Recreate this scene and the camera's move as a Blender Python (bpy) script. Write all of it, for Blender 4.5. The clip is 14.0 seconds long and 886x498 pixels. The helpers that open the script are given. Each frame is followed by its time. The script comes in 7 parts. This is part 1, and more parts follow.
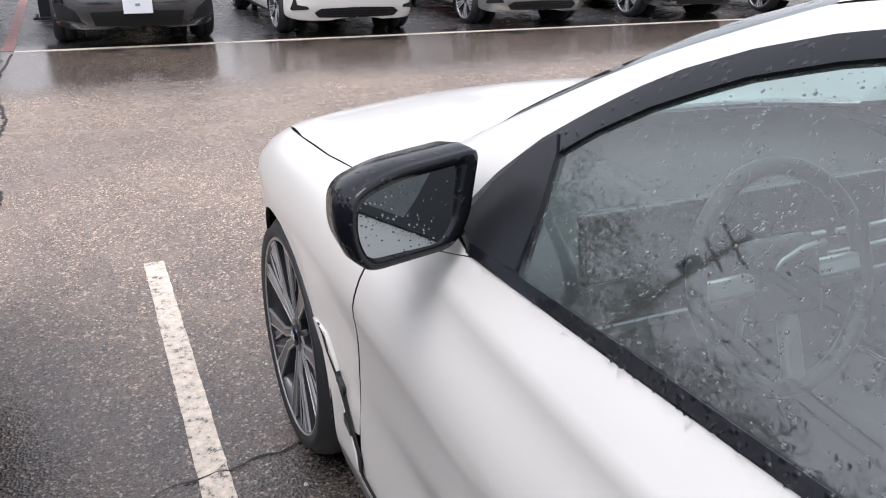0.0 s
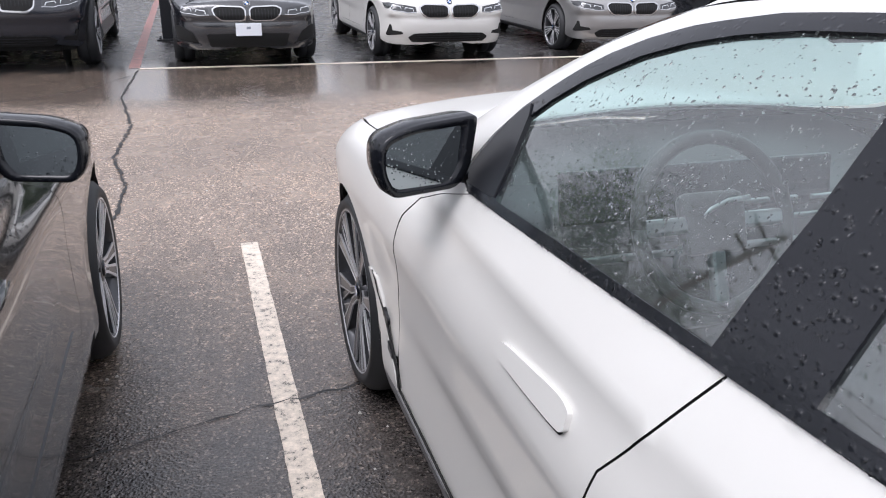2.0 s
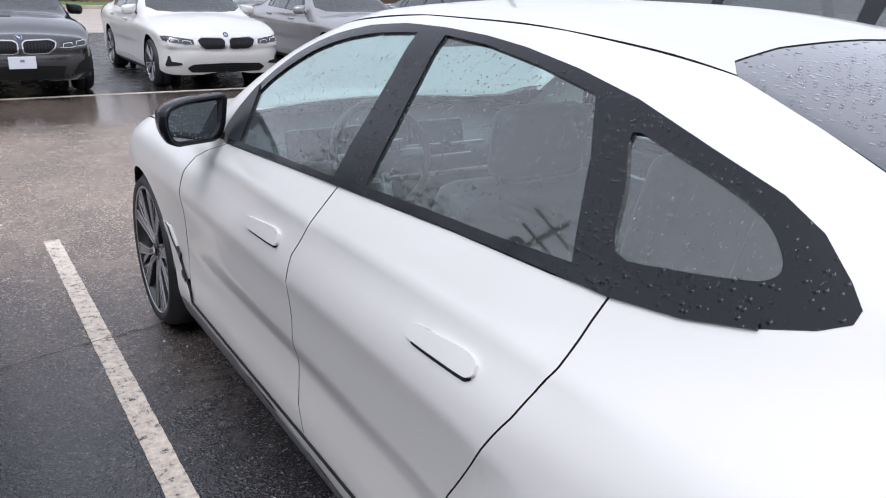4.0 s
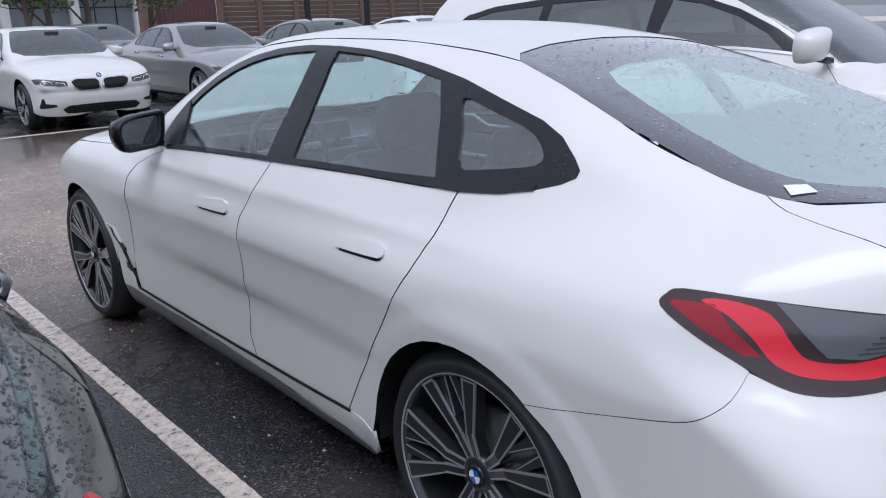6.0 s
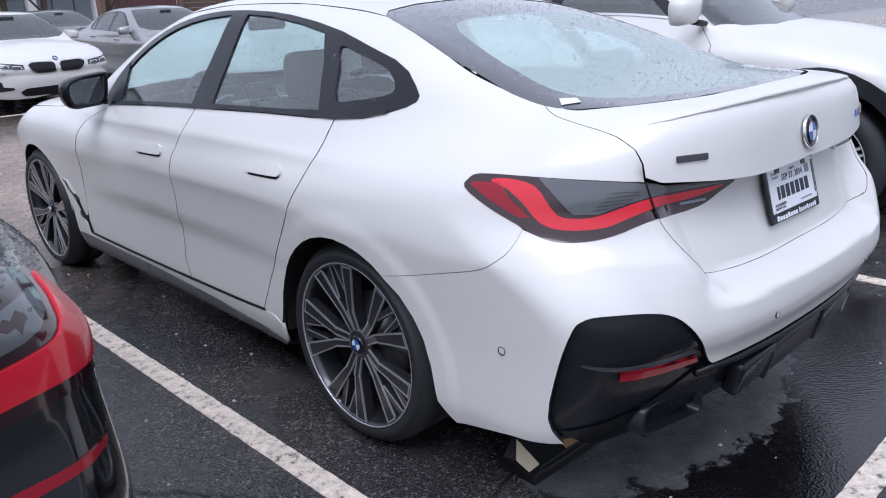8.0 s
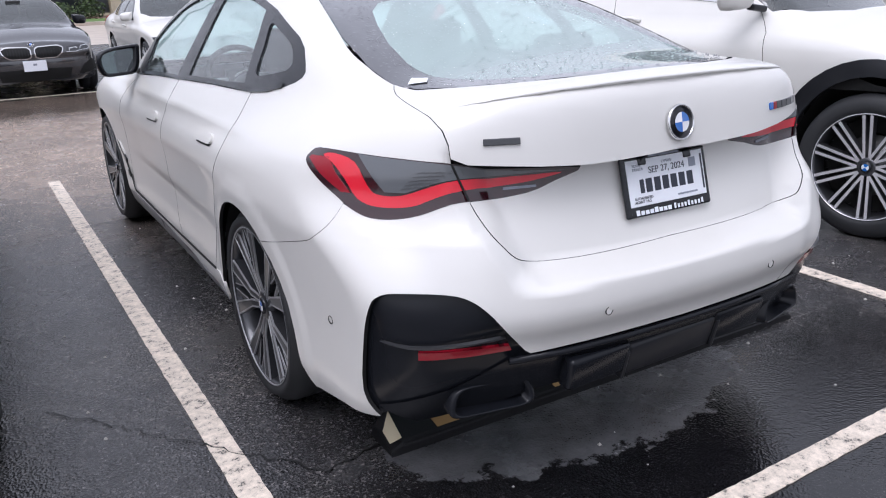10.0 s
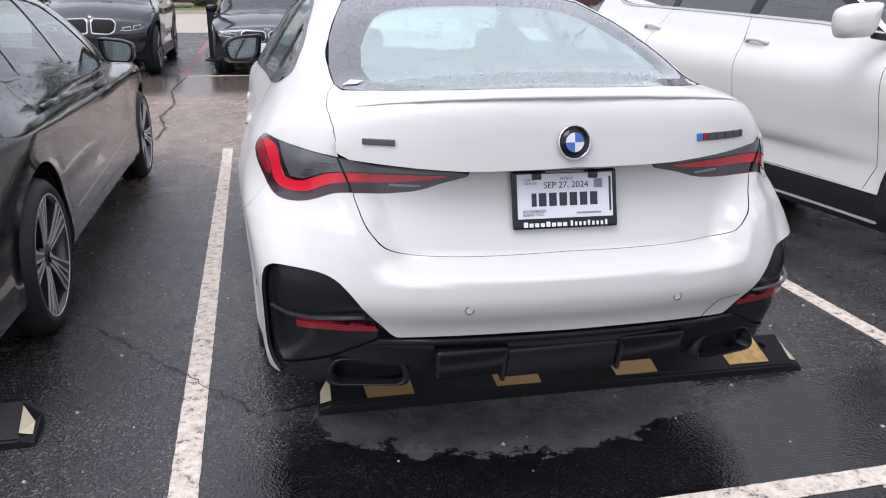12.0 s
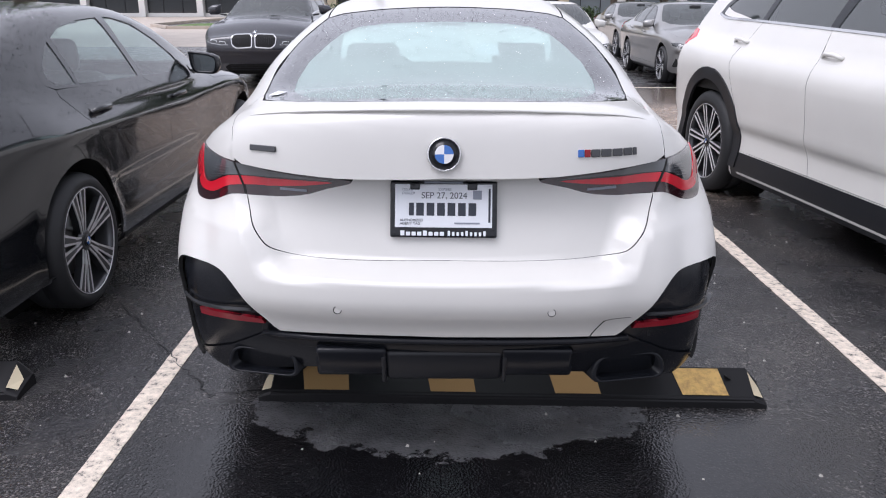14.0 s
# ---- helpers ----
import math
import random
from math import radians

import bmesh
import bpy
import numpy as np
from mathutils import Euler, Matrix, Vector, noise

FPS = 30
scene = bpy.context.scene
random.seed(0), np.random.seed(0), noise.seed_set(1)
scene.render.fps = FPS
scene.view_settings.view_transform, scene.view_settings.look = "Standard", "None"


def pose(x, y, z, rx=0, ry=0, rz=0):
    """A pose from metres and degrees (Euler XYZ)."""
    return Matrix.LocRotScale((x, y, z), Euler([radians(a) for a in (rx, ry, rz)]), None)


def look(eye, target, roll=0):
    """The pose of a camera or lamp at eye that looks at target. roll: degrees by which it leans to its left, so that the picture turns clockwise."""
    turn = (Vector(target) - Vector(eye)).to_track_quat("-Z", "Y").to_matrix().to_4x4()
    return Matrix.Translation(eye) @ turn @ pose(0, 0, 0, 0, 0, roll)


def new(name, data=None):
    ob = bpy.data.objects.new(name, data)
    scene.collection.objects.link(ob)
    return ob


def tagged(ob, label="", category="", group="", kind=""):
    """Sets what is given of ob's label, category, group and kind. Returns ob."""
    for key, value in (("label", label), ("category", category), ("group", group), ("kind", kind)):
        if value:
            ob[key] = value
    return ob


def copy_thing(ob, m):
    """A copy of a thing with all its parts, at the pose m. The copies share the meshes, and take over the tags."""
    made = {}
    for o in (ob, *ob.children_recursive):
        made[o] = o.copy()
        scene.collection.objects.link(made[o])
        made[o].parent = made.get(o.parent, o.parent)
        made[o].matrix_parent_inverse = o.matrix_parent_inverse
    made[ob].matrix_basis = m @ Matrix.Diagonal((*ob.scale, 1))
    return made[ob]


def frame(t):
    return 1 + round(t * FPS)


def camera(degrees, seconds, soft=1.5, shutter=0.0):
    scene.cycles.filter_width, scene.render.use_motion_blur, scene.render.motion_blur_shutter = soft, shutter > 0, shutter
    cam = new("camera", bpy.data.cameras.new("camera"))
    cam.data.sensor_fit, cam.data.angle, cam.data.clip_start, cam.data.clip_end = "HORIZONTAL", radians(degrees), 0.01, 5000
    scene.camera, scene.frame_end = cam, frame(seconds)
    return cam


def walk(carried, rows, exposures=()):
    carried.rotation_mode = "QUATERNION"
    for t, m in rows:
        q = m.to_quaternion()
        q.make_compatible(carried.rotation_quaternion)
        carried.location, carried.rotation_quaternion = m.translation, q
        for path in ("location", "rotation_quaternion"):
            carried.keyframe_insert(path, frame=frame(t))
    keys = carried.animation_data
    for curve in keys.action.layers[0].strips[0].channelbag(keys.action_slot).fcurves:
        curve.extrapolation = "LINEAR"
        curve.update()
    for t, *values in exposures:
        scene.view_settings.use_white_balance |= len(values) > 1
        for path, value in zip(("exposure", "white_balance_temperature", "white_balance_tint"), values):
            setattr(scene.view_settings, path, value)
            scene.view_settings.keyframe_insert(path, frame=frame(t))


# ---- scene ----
cam = camera(59.1, 14.0, 1.1)
METRES, EYE, TILT, LEAN, TURN = 5.957, 1.478, 0.0, 0.0, -25.0
ROWS = [
    (0.0, 0.0, 0.0, 0.0, 0.45, -23.24, -1.05),
    (0.5, -0.0092, -0.0018, -0.0014, 3.73, -22.36, -1.35),
    (1.0, -0.0043, -0.0162, -0.0018, 6.07, -21.81, -1.56),
    (1.5, 0.0164, -0.0427, -0.0012, 7.72, -21.59, -1.47),
    (2.0, 0.0301, -0.0764, 0.001, 7.5, -21.37, -0.9),
    (2.5, 0.0405, -0.1196, 0.0013, 4.85, -20.89, -0.37),
    (3.0, 0.056, -0.1623, 0.0023, 1.29, -20.42, -0.54),
    (3.5, 0.0647, -0.2079, 0.0044, -3.49, -19.6, -1.2),
    (6.0, 0.0301, -0.3889, 0.0065, -17.42, -16.86, 1.37),
    (6.5, 0.0206, -0.4172, 0.0024, -19.91, -17.55, 2.13),
    (7.0, 0.0246, -0.4416, 0.0017, -21.07, -17.88, 2.36),
    (7.5, 0.0332, -0.4731, -0.0004, -20.9, -17.89, 2.2),
    (8.0, 0.046, -0.499, -0.0049, -19.84, -18.08, 2.22),
    (8.5, 0.0717, -0.5123, -0.0107, -17.98, -18.53, 2.53),
    (9.0, 0.1125, -0.5247, -0.0117, -15.03, -18.73, 2.56),
    (11.5, 0.3096, -0.5667, -0.0103, 7.68, -18.57, -0.05),
    (12.0, 0.3517, -0.5712, -0.0069, 11.8, -18.48, -0.63),
    (12.5, 0.3907, -0.5577, -0.0082, 15.41, -18.44, -0.85),
    (13.0, 0.4257, -0.5449, -0.0066, 18.71, -18.25, -0.65),
    (13.5, 0.461, -0.5428, -0.0048, 22.19, -18.01, -0.25),
    (14.0, 0.4969, -0.5398, -0.0046, 25.36, -17.59, 0.03),
]
walk(cam, [(t, pose(-1.303, 0.90, EYE, TILT, LEAN, TURN) @ pose(METRES * x, METRES * y, METRES * z, 90 + pitch, roll, yaw)) for t, x, y, z, yaw, pitch, roll in ROWS],
     [(0.0, 2.09, 6150, 16), (2.3, 2.06, 6060, 16), (3.5, 1.94, 5960, 15), (6.0, 1.49, 5560, 16), (7.5, 1.67, 5560, 17), (9.0, 1.78, 5720, 18), (11.5, 1.90, 6010, 18), (14.0, 1.88, 6010, 18)])

# ---- daylight: an overcast sky after rain ----
world = bpy.data.worlds.new("overcast")
scene.world = world
world.use_nodes = True
wn, wl = world.node_tree.nodes, world.node_tree.links
sky = wn.new("ShaderNodeTexSky")
sky.sky_type = "NISHITA"
sky.sun_disc = False
sky.sun_elevation, sky.sun_rotation = radians(62), radians(243)
sky.air_density, sky.dust_density, sky.ozone_density = 1.0, 4.0, 1.0
grey = wn.new("ShaderNodeHueSaturation")
grey.inputs["Saturation"].default_value = 0.22
cloud = wn.new("ShaderNodeGamma")  # a closed cloud cover evens out the sky
cloud.inputs["Gamma"].default_value = 0.45
wl.new(sky.outputs[0], cloud.inputs["Color"])
wl.new(cloud.outputs[0], grey.inputs["Color"])
wl.new(grey.outputs[0], wn["Background"].inputs["Color"])
wn["Background"].inputs["Strength"].default_value = 0.15
sun = new("sun", bpy.data.lights.new("sun", "SUN"))
sun.data.energy, sun.data.angle, sun.data.color = 0.5, radians(40), (1.0, 0.97, 0.94)
sun.matrix_world = look((0, 0, 20), (-20 * math.sin(radians(243)) * 0.53, -20 * math.cos(radians(243)) * 0.53, 0))


# ---- materials ----
def material(name, color, rough=0.5, metal=0.0, coat=0.0, spec=0.5):
    m = bpy.data.materials.new(name)
    m.use_nodes = True
    b = m.node_tree.nodes["Principled BSDF"]
    b.inputs["Base Color"].default_value = (*color, 1)
    b.inputs["Roughness"].default_value = rough
    b.inputs["Metallic"].default_value = metal
    b.inputs["Coat Weight"].default_value = coat
    b.inputs["Coat Roughness"].default_value = 0.04
    b.inputs["Specular IOR Level"].default_value = spec
    return m


def nodes_of(m):
    return m.node_tree.nodes, m.node_tree.links, m.node_tree.nodes["Principled BSDF"]


def coords(m):
    n, l, b = nodes_of(m)
    return n.new("ShaderNodeTexCoord").outputs["Object"]


def noise_at(m, scale, detail=4.0, rough=0.55, vector=None):
    n, l, b = nodes_of(m)
    t = n.new("ShaderNodeTexNoise")
    t.inputs["Scale"].default_value, t.inputs["Detail"].default_value, t.inputs["Roughness"].default_value = scale, detail, rough
    l.new(vector or coords(m), t.inputs["Vector"])
    return t.outputs["Fac"]


def ramp(m, fac, stops):
    n, l, b = nodes_of(m)
    r = n.new("ShaderNodeValToRGB")
    r.color_ramp.elements[0].position, r.color_ramp.elements[1].position = stops[0][0], stops[-1][0]
    for pos, _ in stops[1:-1]:
        r.color_ramp.elements.new(pos)
    for e, (pos, c) in zip(r.color_ramp.elements, stops):
        e.color = (*c, 1) if len(c) == 3 else c
    l.new(fac, r.inputs["Fac"])
    return r.outputs["Color"]


def bump(m, height, strength, distance=0.01):
    n, l, b = nodes_of(m)
    k = n.new("ShaderNodeBump")
    k.inputs["Strength"].default_value, k.inputs["Distance"].default_value = strength, distance
    l.new(height, k.inputs["Height"])
    return k.outputs["Normal"]


def droplets(m, scale, size, strength, normal_to=("Normal",)):
    """Rain beads: small domes of a Voronoi pattern, thinned out by a second one."""
    n, l, b = nodes_of(m)
    v = n.new("ShaderNodeTexVoronoi")
    v.inputs["Scale"].default_value = scale
    l.new(coords(m), v.inputs["Vector"])
    dome = n.new("ShaderNodeMapRange")
    dome.inputs["From Min"].default_value, dome.inputs["From Max"].default_value = size, 0.0
    dome.inputs["To Min"].default_value, dome.inputs["To Max"].default_value = 0.0, 1.0
    dome.interpolation_type = "SMOOTHSTEP"
    l.new(v.outputs["Distance"], dome.inputs["Value"])
    few = n.new("ShaderNodeMath")
    few.operation = "GREATER_THAN"
    few.inputs[1].default_value = 0.45
    sep = n.new("ShaderNodeSeparateColor")
    l.new(v.outputs["Color"], sep.inputs[0])
    l.new(sep.outputs[0], few.inputs[0])
    mul = n.new("ShaderNodeMath")
    mul.operation = "MULTIPLY"
    l.new(dome.outputs[0], mul.inputs[0])
    l.new(few.outputs[0], mul.inputs[1])
    nrm = bump(m, mul.outputs[0], strength, 0.002)
    for socket in normal_to:
        l.new(nrm, b.inputs[socket])
    return mul.outputs[0]


def paint(name, color, rough=0.3, wet=0.25):
    m = material(name, color, rough, 0.0, 1.0)
    n, l, b = nodes_of(m)
    fac = noise_at(m, 2.5, 3)
    dark = tuple(c * 0.97 for c in color)
    l.new(ramp(m, fac, [(0.35, dark), (0.65, color)]), b.inputs["Base Color"])
    if wet:
        droplets(m, 95, 0.32, wet, ("Coat Normal",))
    return m


def glass(name, tint, ior=0.14, film=0.07, film_color=(0.50, 0.58, 0.57), misted_through=False):
    """Thin tinted pane: gloss over a tinted see-through."""
    m = bpy.data.materials.new(name)
    m.use_nodes = True
    n, l = m.node_tree.nodes, m.node_tree.links
    n.remove(n["Principled BSDF"])
    out = n["Material Output"]
    see = n.new("ShaderNodeBsdfTransparent")
    see.inputs[0].default_value = (*tint, 1)
    gloss = n.new("ShaderNodeBsdfGlossy")
    gloss.inputs["Roughness"].default_value = 0.03
    facing = n.new("ShaderNodeLayerWeight")
    facing.inputs["Blend"].default_value = 0.5
    steep = n.new("ShaderNodeMath")
    steep.operation, steep.inputs[1].default_value = "POWER", 4.0
    l.new(facing.outputs["Facing"], steep.inputs[0])
    fres = n.new("ShaderNodeMapRange")
    fres.inputs["To Min"].default_value, fres.inputs["To Max"].default_value = ior, 1.0
    l.new(steep.outputs[0], fres.inputs["Value"])
    mix = n.new("ShaderNodeMixShader")
    v = n.new("ShaderNodeTexVoronoi")
    v.inputs["Scale"].default_value = 70
    tc = n.new("ShaderNodeTexCoord")
    l.new(tc.outputs["Object"], v.inputs["Vector"])
    dome = n.new("ShaderNodeMapRange")
    dome.inputs["From Min"].default_value, dome.inputs["From Max"].default_value = 0.28, 0.0
    l.new(v.outputs["Distance"], dome.inputs["Value"])
    sep = n.new("ShaderNodeSeparateColor")
    l.new(v.outputs["Color"], sep.inputs[0])
    few = n.new("ShaderNodeMath")
    few.operation, few.inputs[1].default_value = "GREATER_THAN", 0.78
    l.new(sep.outputs[0], few.inputs[0])
    mul = n.new("ShaderNodeMath")
    mul.operation = "MULTIPLY"
    l.new(dome.outputs[0], mul.inputs[0])
    l.new(few.outputs[0], mul.inputs[1])
    bp = n.new("ShaderNodeBump")
    bp.inputs["Strength"].default_value, bp.inputs["Distance"].default_value = 0.4, 0.002
    l.new(mul.outputs[0], bp.inputs["Height"])
    l.new(bp.outputs["Normal"], gloss.inputs["Normal"])
    l.new(fres.outputs[0], mix.inputs[0])
    wet = n.new("ShaderNodeBsdfTranslucent" if misted_through else "ShaderNodeBsdfDiffuse")
    wet.inputs["Color"].default_value = (*film_color, 1)
    filmed = n.new("ShaderNodeMixShader")
    filmed.inputs[0].default_value = film
    l.new(see.outputs[0], filmed.inputs[1])
    l.new(wet.outputs[0], filmed.inputs[2])
    l.new(filmed.outputs[0], mix.inputs[1])
    l.new(gloss.outputs[0], mix.inputs[2])
    l.new(mix.outputs[0], out.inputs["Surface"])
    return m


WHITE = paint("white_paint", (0.675, 0.664, 0.632), 0.38, 0.10)
nodes_of(WHITE)[2].inputs["Coat Weight"].default_value = 0.6
BLACK_PAINT = paint("black_paint", (0.005, 0.006, 0.008), 0.16, 0.0)
nodes_of(BLACK_PAINT)[2].inputs["Coat IOR"].default_value = 1.42
# paler black with a stronger coat, for the far row
ROW_BLACK = paint("black_paint_row", (0.016, 0.017, 0.021), 0.22, 0.0)
nodes_of(ROW_BLACK)[2].inputs["Coat IOR"].default_value = 1.8
PAINTS = [WHITE, BLACK_PAINT, ROW_BLACK]
SILVER = paint("silver_paint", (0.36, 0.355, 0.35), 0.34, 0.0)
nodes_of(SILVER)[2].inputs["Metallic"].default_value = 0.65
GREY_SKIRT = material("dark_grey_skirt", (0.13, 0.129, 0.135), 0.35)
DARK_BLUE = paint("dark_blue_paint", (0.012, 0.014, 0.022), 0.25, 0.2)
GLOSS_BLACK = material("gloss_black_trim", (0.006, 0.007, 0.010), 0.18, 0, 0.22, 0.32)
droplets(GLOSS_BLACK, 80, 0.40, 0.9)
SATIN_BLACK = material("satin_black_plastic", (0.013, 0.014, 0.017), 0.36, 0, 0, 0.36)
BUMPER_BLACK = material("dark_bumper_plastic", (0.009, 0.010, 0.013), 0.2, 0.0, 0.0, 0.25)
SHELL = material("inner_shell", (0.006, 0.006, 0.006), 0.8)
RUBBER = material("tyre_rubber", (0.017, 0.018, 0.020), 0.6)
GREY_WHEEL = material("dark_grey_wheel", (0.07, 0.072, 0.078), 0.3, 0.6, 0.4)
HERO_WHEEL = material("glossy_dark_wheel", (0.042, 0.043, 0.048), 0.28, 0.5, 0.5)
HERO_EDGE = material("machined_grey_edge", (0.45, 0.455, 0.47), 0.38, 0.7)
MACHINED = material("machined_alloy", (0.72, 0.72, 0.74), 0.42, 0.6)
CHROME = material("chrome", (0.7, 0.7, 0.7), 0.12, 1.0)
GLASS = glass("car_glass", (0.78, 0.94, 0.92), 0.17, 0.06)
CLEAR_GLASS = glass("clear_windscreen", (0.87, 0.99, 0.96), 0.09, 0.55, (0.80, 0.96, 0.92), True)
DARK_GLASS = glass("dark_car_glass", (0.28, 0.32, 0.33))
RED_LENS = material("red_lamp_lens", (0.64, 0.009, 0.026), 0.2, 0, 0.5)
DARK_RED = material("dark_red_lens", (0.10, 0.004, 0.01), 0.12, 0, 1.0)
SMOKE = material("smoked_lamp_lens", (0.085, 0.092, 0.10), 0.12, 0, 1.0)
LAMP_GLASS = material("headlamp_lens", (0.035, 0.037, 0.04), 0.06, 0.2, 1.0)
LAMP_LIT = material("lamp_white_bar", (0.75, 0.77, 0.8), 0.2, 0, 1.0)
LEATHER = material("black_upholstery", (0.02, 0.02, 0.021), 0.55)
GREY_CLOTH = material("grey_headliner", (0.22, 0.22, 0.22), 0.9)
DASH = material("dashboard_plastic", (0.015, 0.015, 0.016), 0.5)
BRIGHT_TRIM = material("bright_interior_trim", (0.5, 0.5, 0.51), 0.3, 0.8)


# ---- meshes ----
def link_mesh(name, verts, faces, mat, parent=None, normals=None, label="", smooth=True, edge_mat=None):
    me = bpy.data.meshes.new(name)
    me.from_pydata([tuple(v) for v in verts], [], [tuple(f) for f in faces])
    me.update()
    if smooth:
        me.polygons.foreach_set("use_smooth", [True] * len(me.polygons))
    if normals is not None:
        me.normals_split_custom_set_from_vertices([tuple(v) for v in normals])
    me.materials.append(mat)
    if edge_mat:
        me.materials.append(edge_mat)
        me.polygons.foreach_set("material_index", [1 if len(f) == 4 else 0 for f in faces])
    ob = new(name, me)
    if parent is not None:
        ob.parent = parent
    if label:
        tagged(ob, label)
    return ob


def part(name, bm, mat, parent=None, label="", smooth=False):
    """Links a bmesh as one mesh object under a thing or a part."""
    me = bpy.data.meshes.new(name)
    bm.to_mesh(me)
    bm.free()
    if smooth:
        me.polygons.foreach_set("use_smooth", [True] * len(me.polygons))
    me.materials.append(mat)
    ob = new(name, me)
    if parent is not None:
        ob.parent = parent
    if label:
        tagged(ob, label)
    return ob


def box(sx, sy, sz, at=(0, 0, 0), bevel=0.0, turn=None, segments=2):
    bm = bmesh.new()
    bmesh.ops.create_cube(bm, size=1, matrix=Matrix.Diagonal((sx, sy, sz, 1)))
    if bevel:
        bmesh.ops.bevel(bm, geom=bm.edges[:], offset=bevel, segments=segments, affect="EDGES", profile=0.5)
    m = Matrix.Translation(at) @ (turn or Matrix())
    bmesh.ops.transform(bm, matrix=m, verts=bm.verts)
    return bm


def merge(*bms):
    base = bmesh.new()
    for b in bms:
        me = bpy.data.meshes.new("t")
        b.to_mesh(me)
        b.free()
        base.from_mesh(me)
        bpy.data.meshes.remove(me)
    return base


def lathe(profile, n=48, axis="x"):
    """Turns (radius, along) points about the x axis."""
    bm = bmesh.new()
    rings = []
    for k in range(n):
        a = 2 * math.pi * k / n
        rings.append([bm.verts.new((h, r * math.cos(a), r * math.sin(a))) for r, h in profile])
    for k in range(n):
        p, q = rings[k], rings[(k + 1) % n]
        for i in range(len(profile) - 1):
            bm.faces.new((p[i], p[i + 1], q[i + 1], q[i]))
    bmesh.ops.recalc_face_normals(bm, faces=bm.faces)
    return bm


def well_ring(r):
    """The upper part of a wheel well, open towards the ground."""
    bm = lathe([(r, 0.0), (r, -0.30), (0.0, -0.30)], 40)
    bmesh.ops.delete(bm, geom=[v for v in bm.verts if v.co.z < -0.10 and abs(v.co.x) < 0.29], context="VERTS")
    return bm


def tube(points, radius, n=8):
    """A round bar along a run of points."""
    bm = bmesh.new()
    pts = [Vector(p) for p in points]
    rings = []
    for i, p in enumerate(pts):
        d = (pts[min(i + 1, len(pts) - 1)] - pts[max(i - 1, 0)]).normalized()
        u = d.cross(Vector((0, 0, 1)) if abs(d.z) < 0.9 else Vector((1, 0, 0))).normalized()
        v = d.cross(u)
        rings.append([bm.verts.new(p + radius * (math.cos(2 * math.pi * k / n) * u + math.sin(2 * math.pi * k / n) * v)) for k in range(n)])
    for p, q in zip(rings, rings[1:]):
        for k in range(n):
            bm.faces.new((p[k], p[(k + 1) % n], q[(k + 1) % n], q[k]))
    bm.faces.new(rings[0][::-1])
    bm.faces.new(rings[-1])
    return bm


# ---- car bodies: one smooth closed form each, out of which panels are cut ----
def curve(*pts):
    """A smooth function through (position, value) points."""
    px = np.array([p[0] for p in pts], float)
    py = np.array([p[1] for p in pts], float)
    h, s = np.diff(px), np.diff(py) / np.diff(px)
    d = np.zeros_like(px)
    d[0], d[-1] = s[0], s[-1]
    same = s[1:] * s[:-1] > 0
    w1, w2 = 2 * h[1:] + h[:-1], h[1:] + 2 * h[:-1]
    with np.errstate(divide="ignore", invalid="ignore"):
        d[1:-1] = np.where(same, (w1 + w2) / (w1 / s[:-1] + w2 / s[1:]), 0.0)

    def f(v):
        v = np.asarray(v, float)
        i = np.clip(np.searchsorted(px, v) - 1, 0, len(px) - 2)
        t = np.clip((v - px[i]) / h[i], 0, 1)
        t2, t3 = t * t, t * t * t
        return (2 * t3 - 3 * t2 + 1) * py[i] + (t3 - 2 * t2 + t) * h[i] * d[i] + (3 * t2 - 2 * t3) * py[i + 1] + (t3 - t2) * h[i] * d[i + 1]
    return f


def smax(a, b, k):
    h = np.clip(0.5 + 0.5 * (a - b) / k, 0, 1)
    return b + (a - b) * h + k * h * (1 - h)


def smin(a, b, k):
    return -smax(-a, -b, k)


def ease(t):
    t = np.clip(t, 0, 1)
    return t * t * (3 - 2 * t)


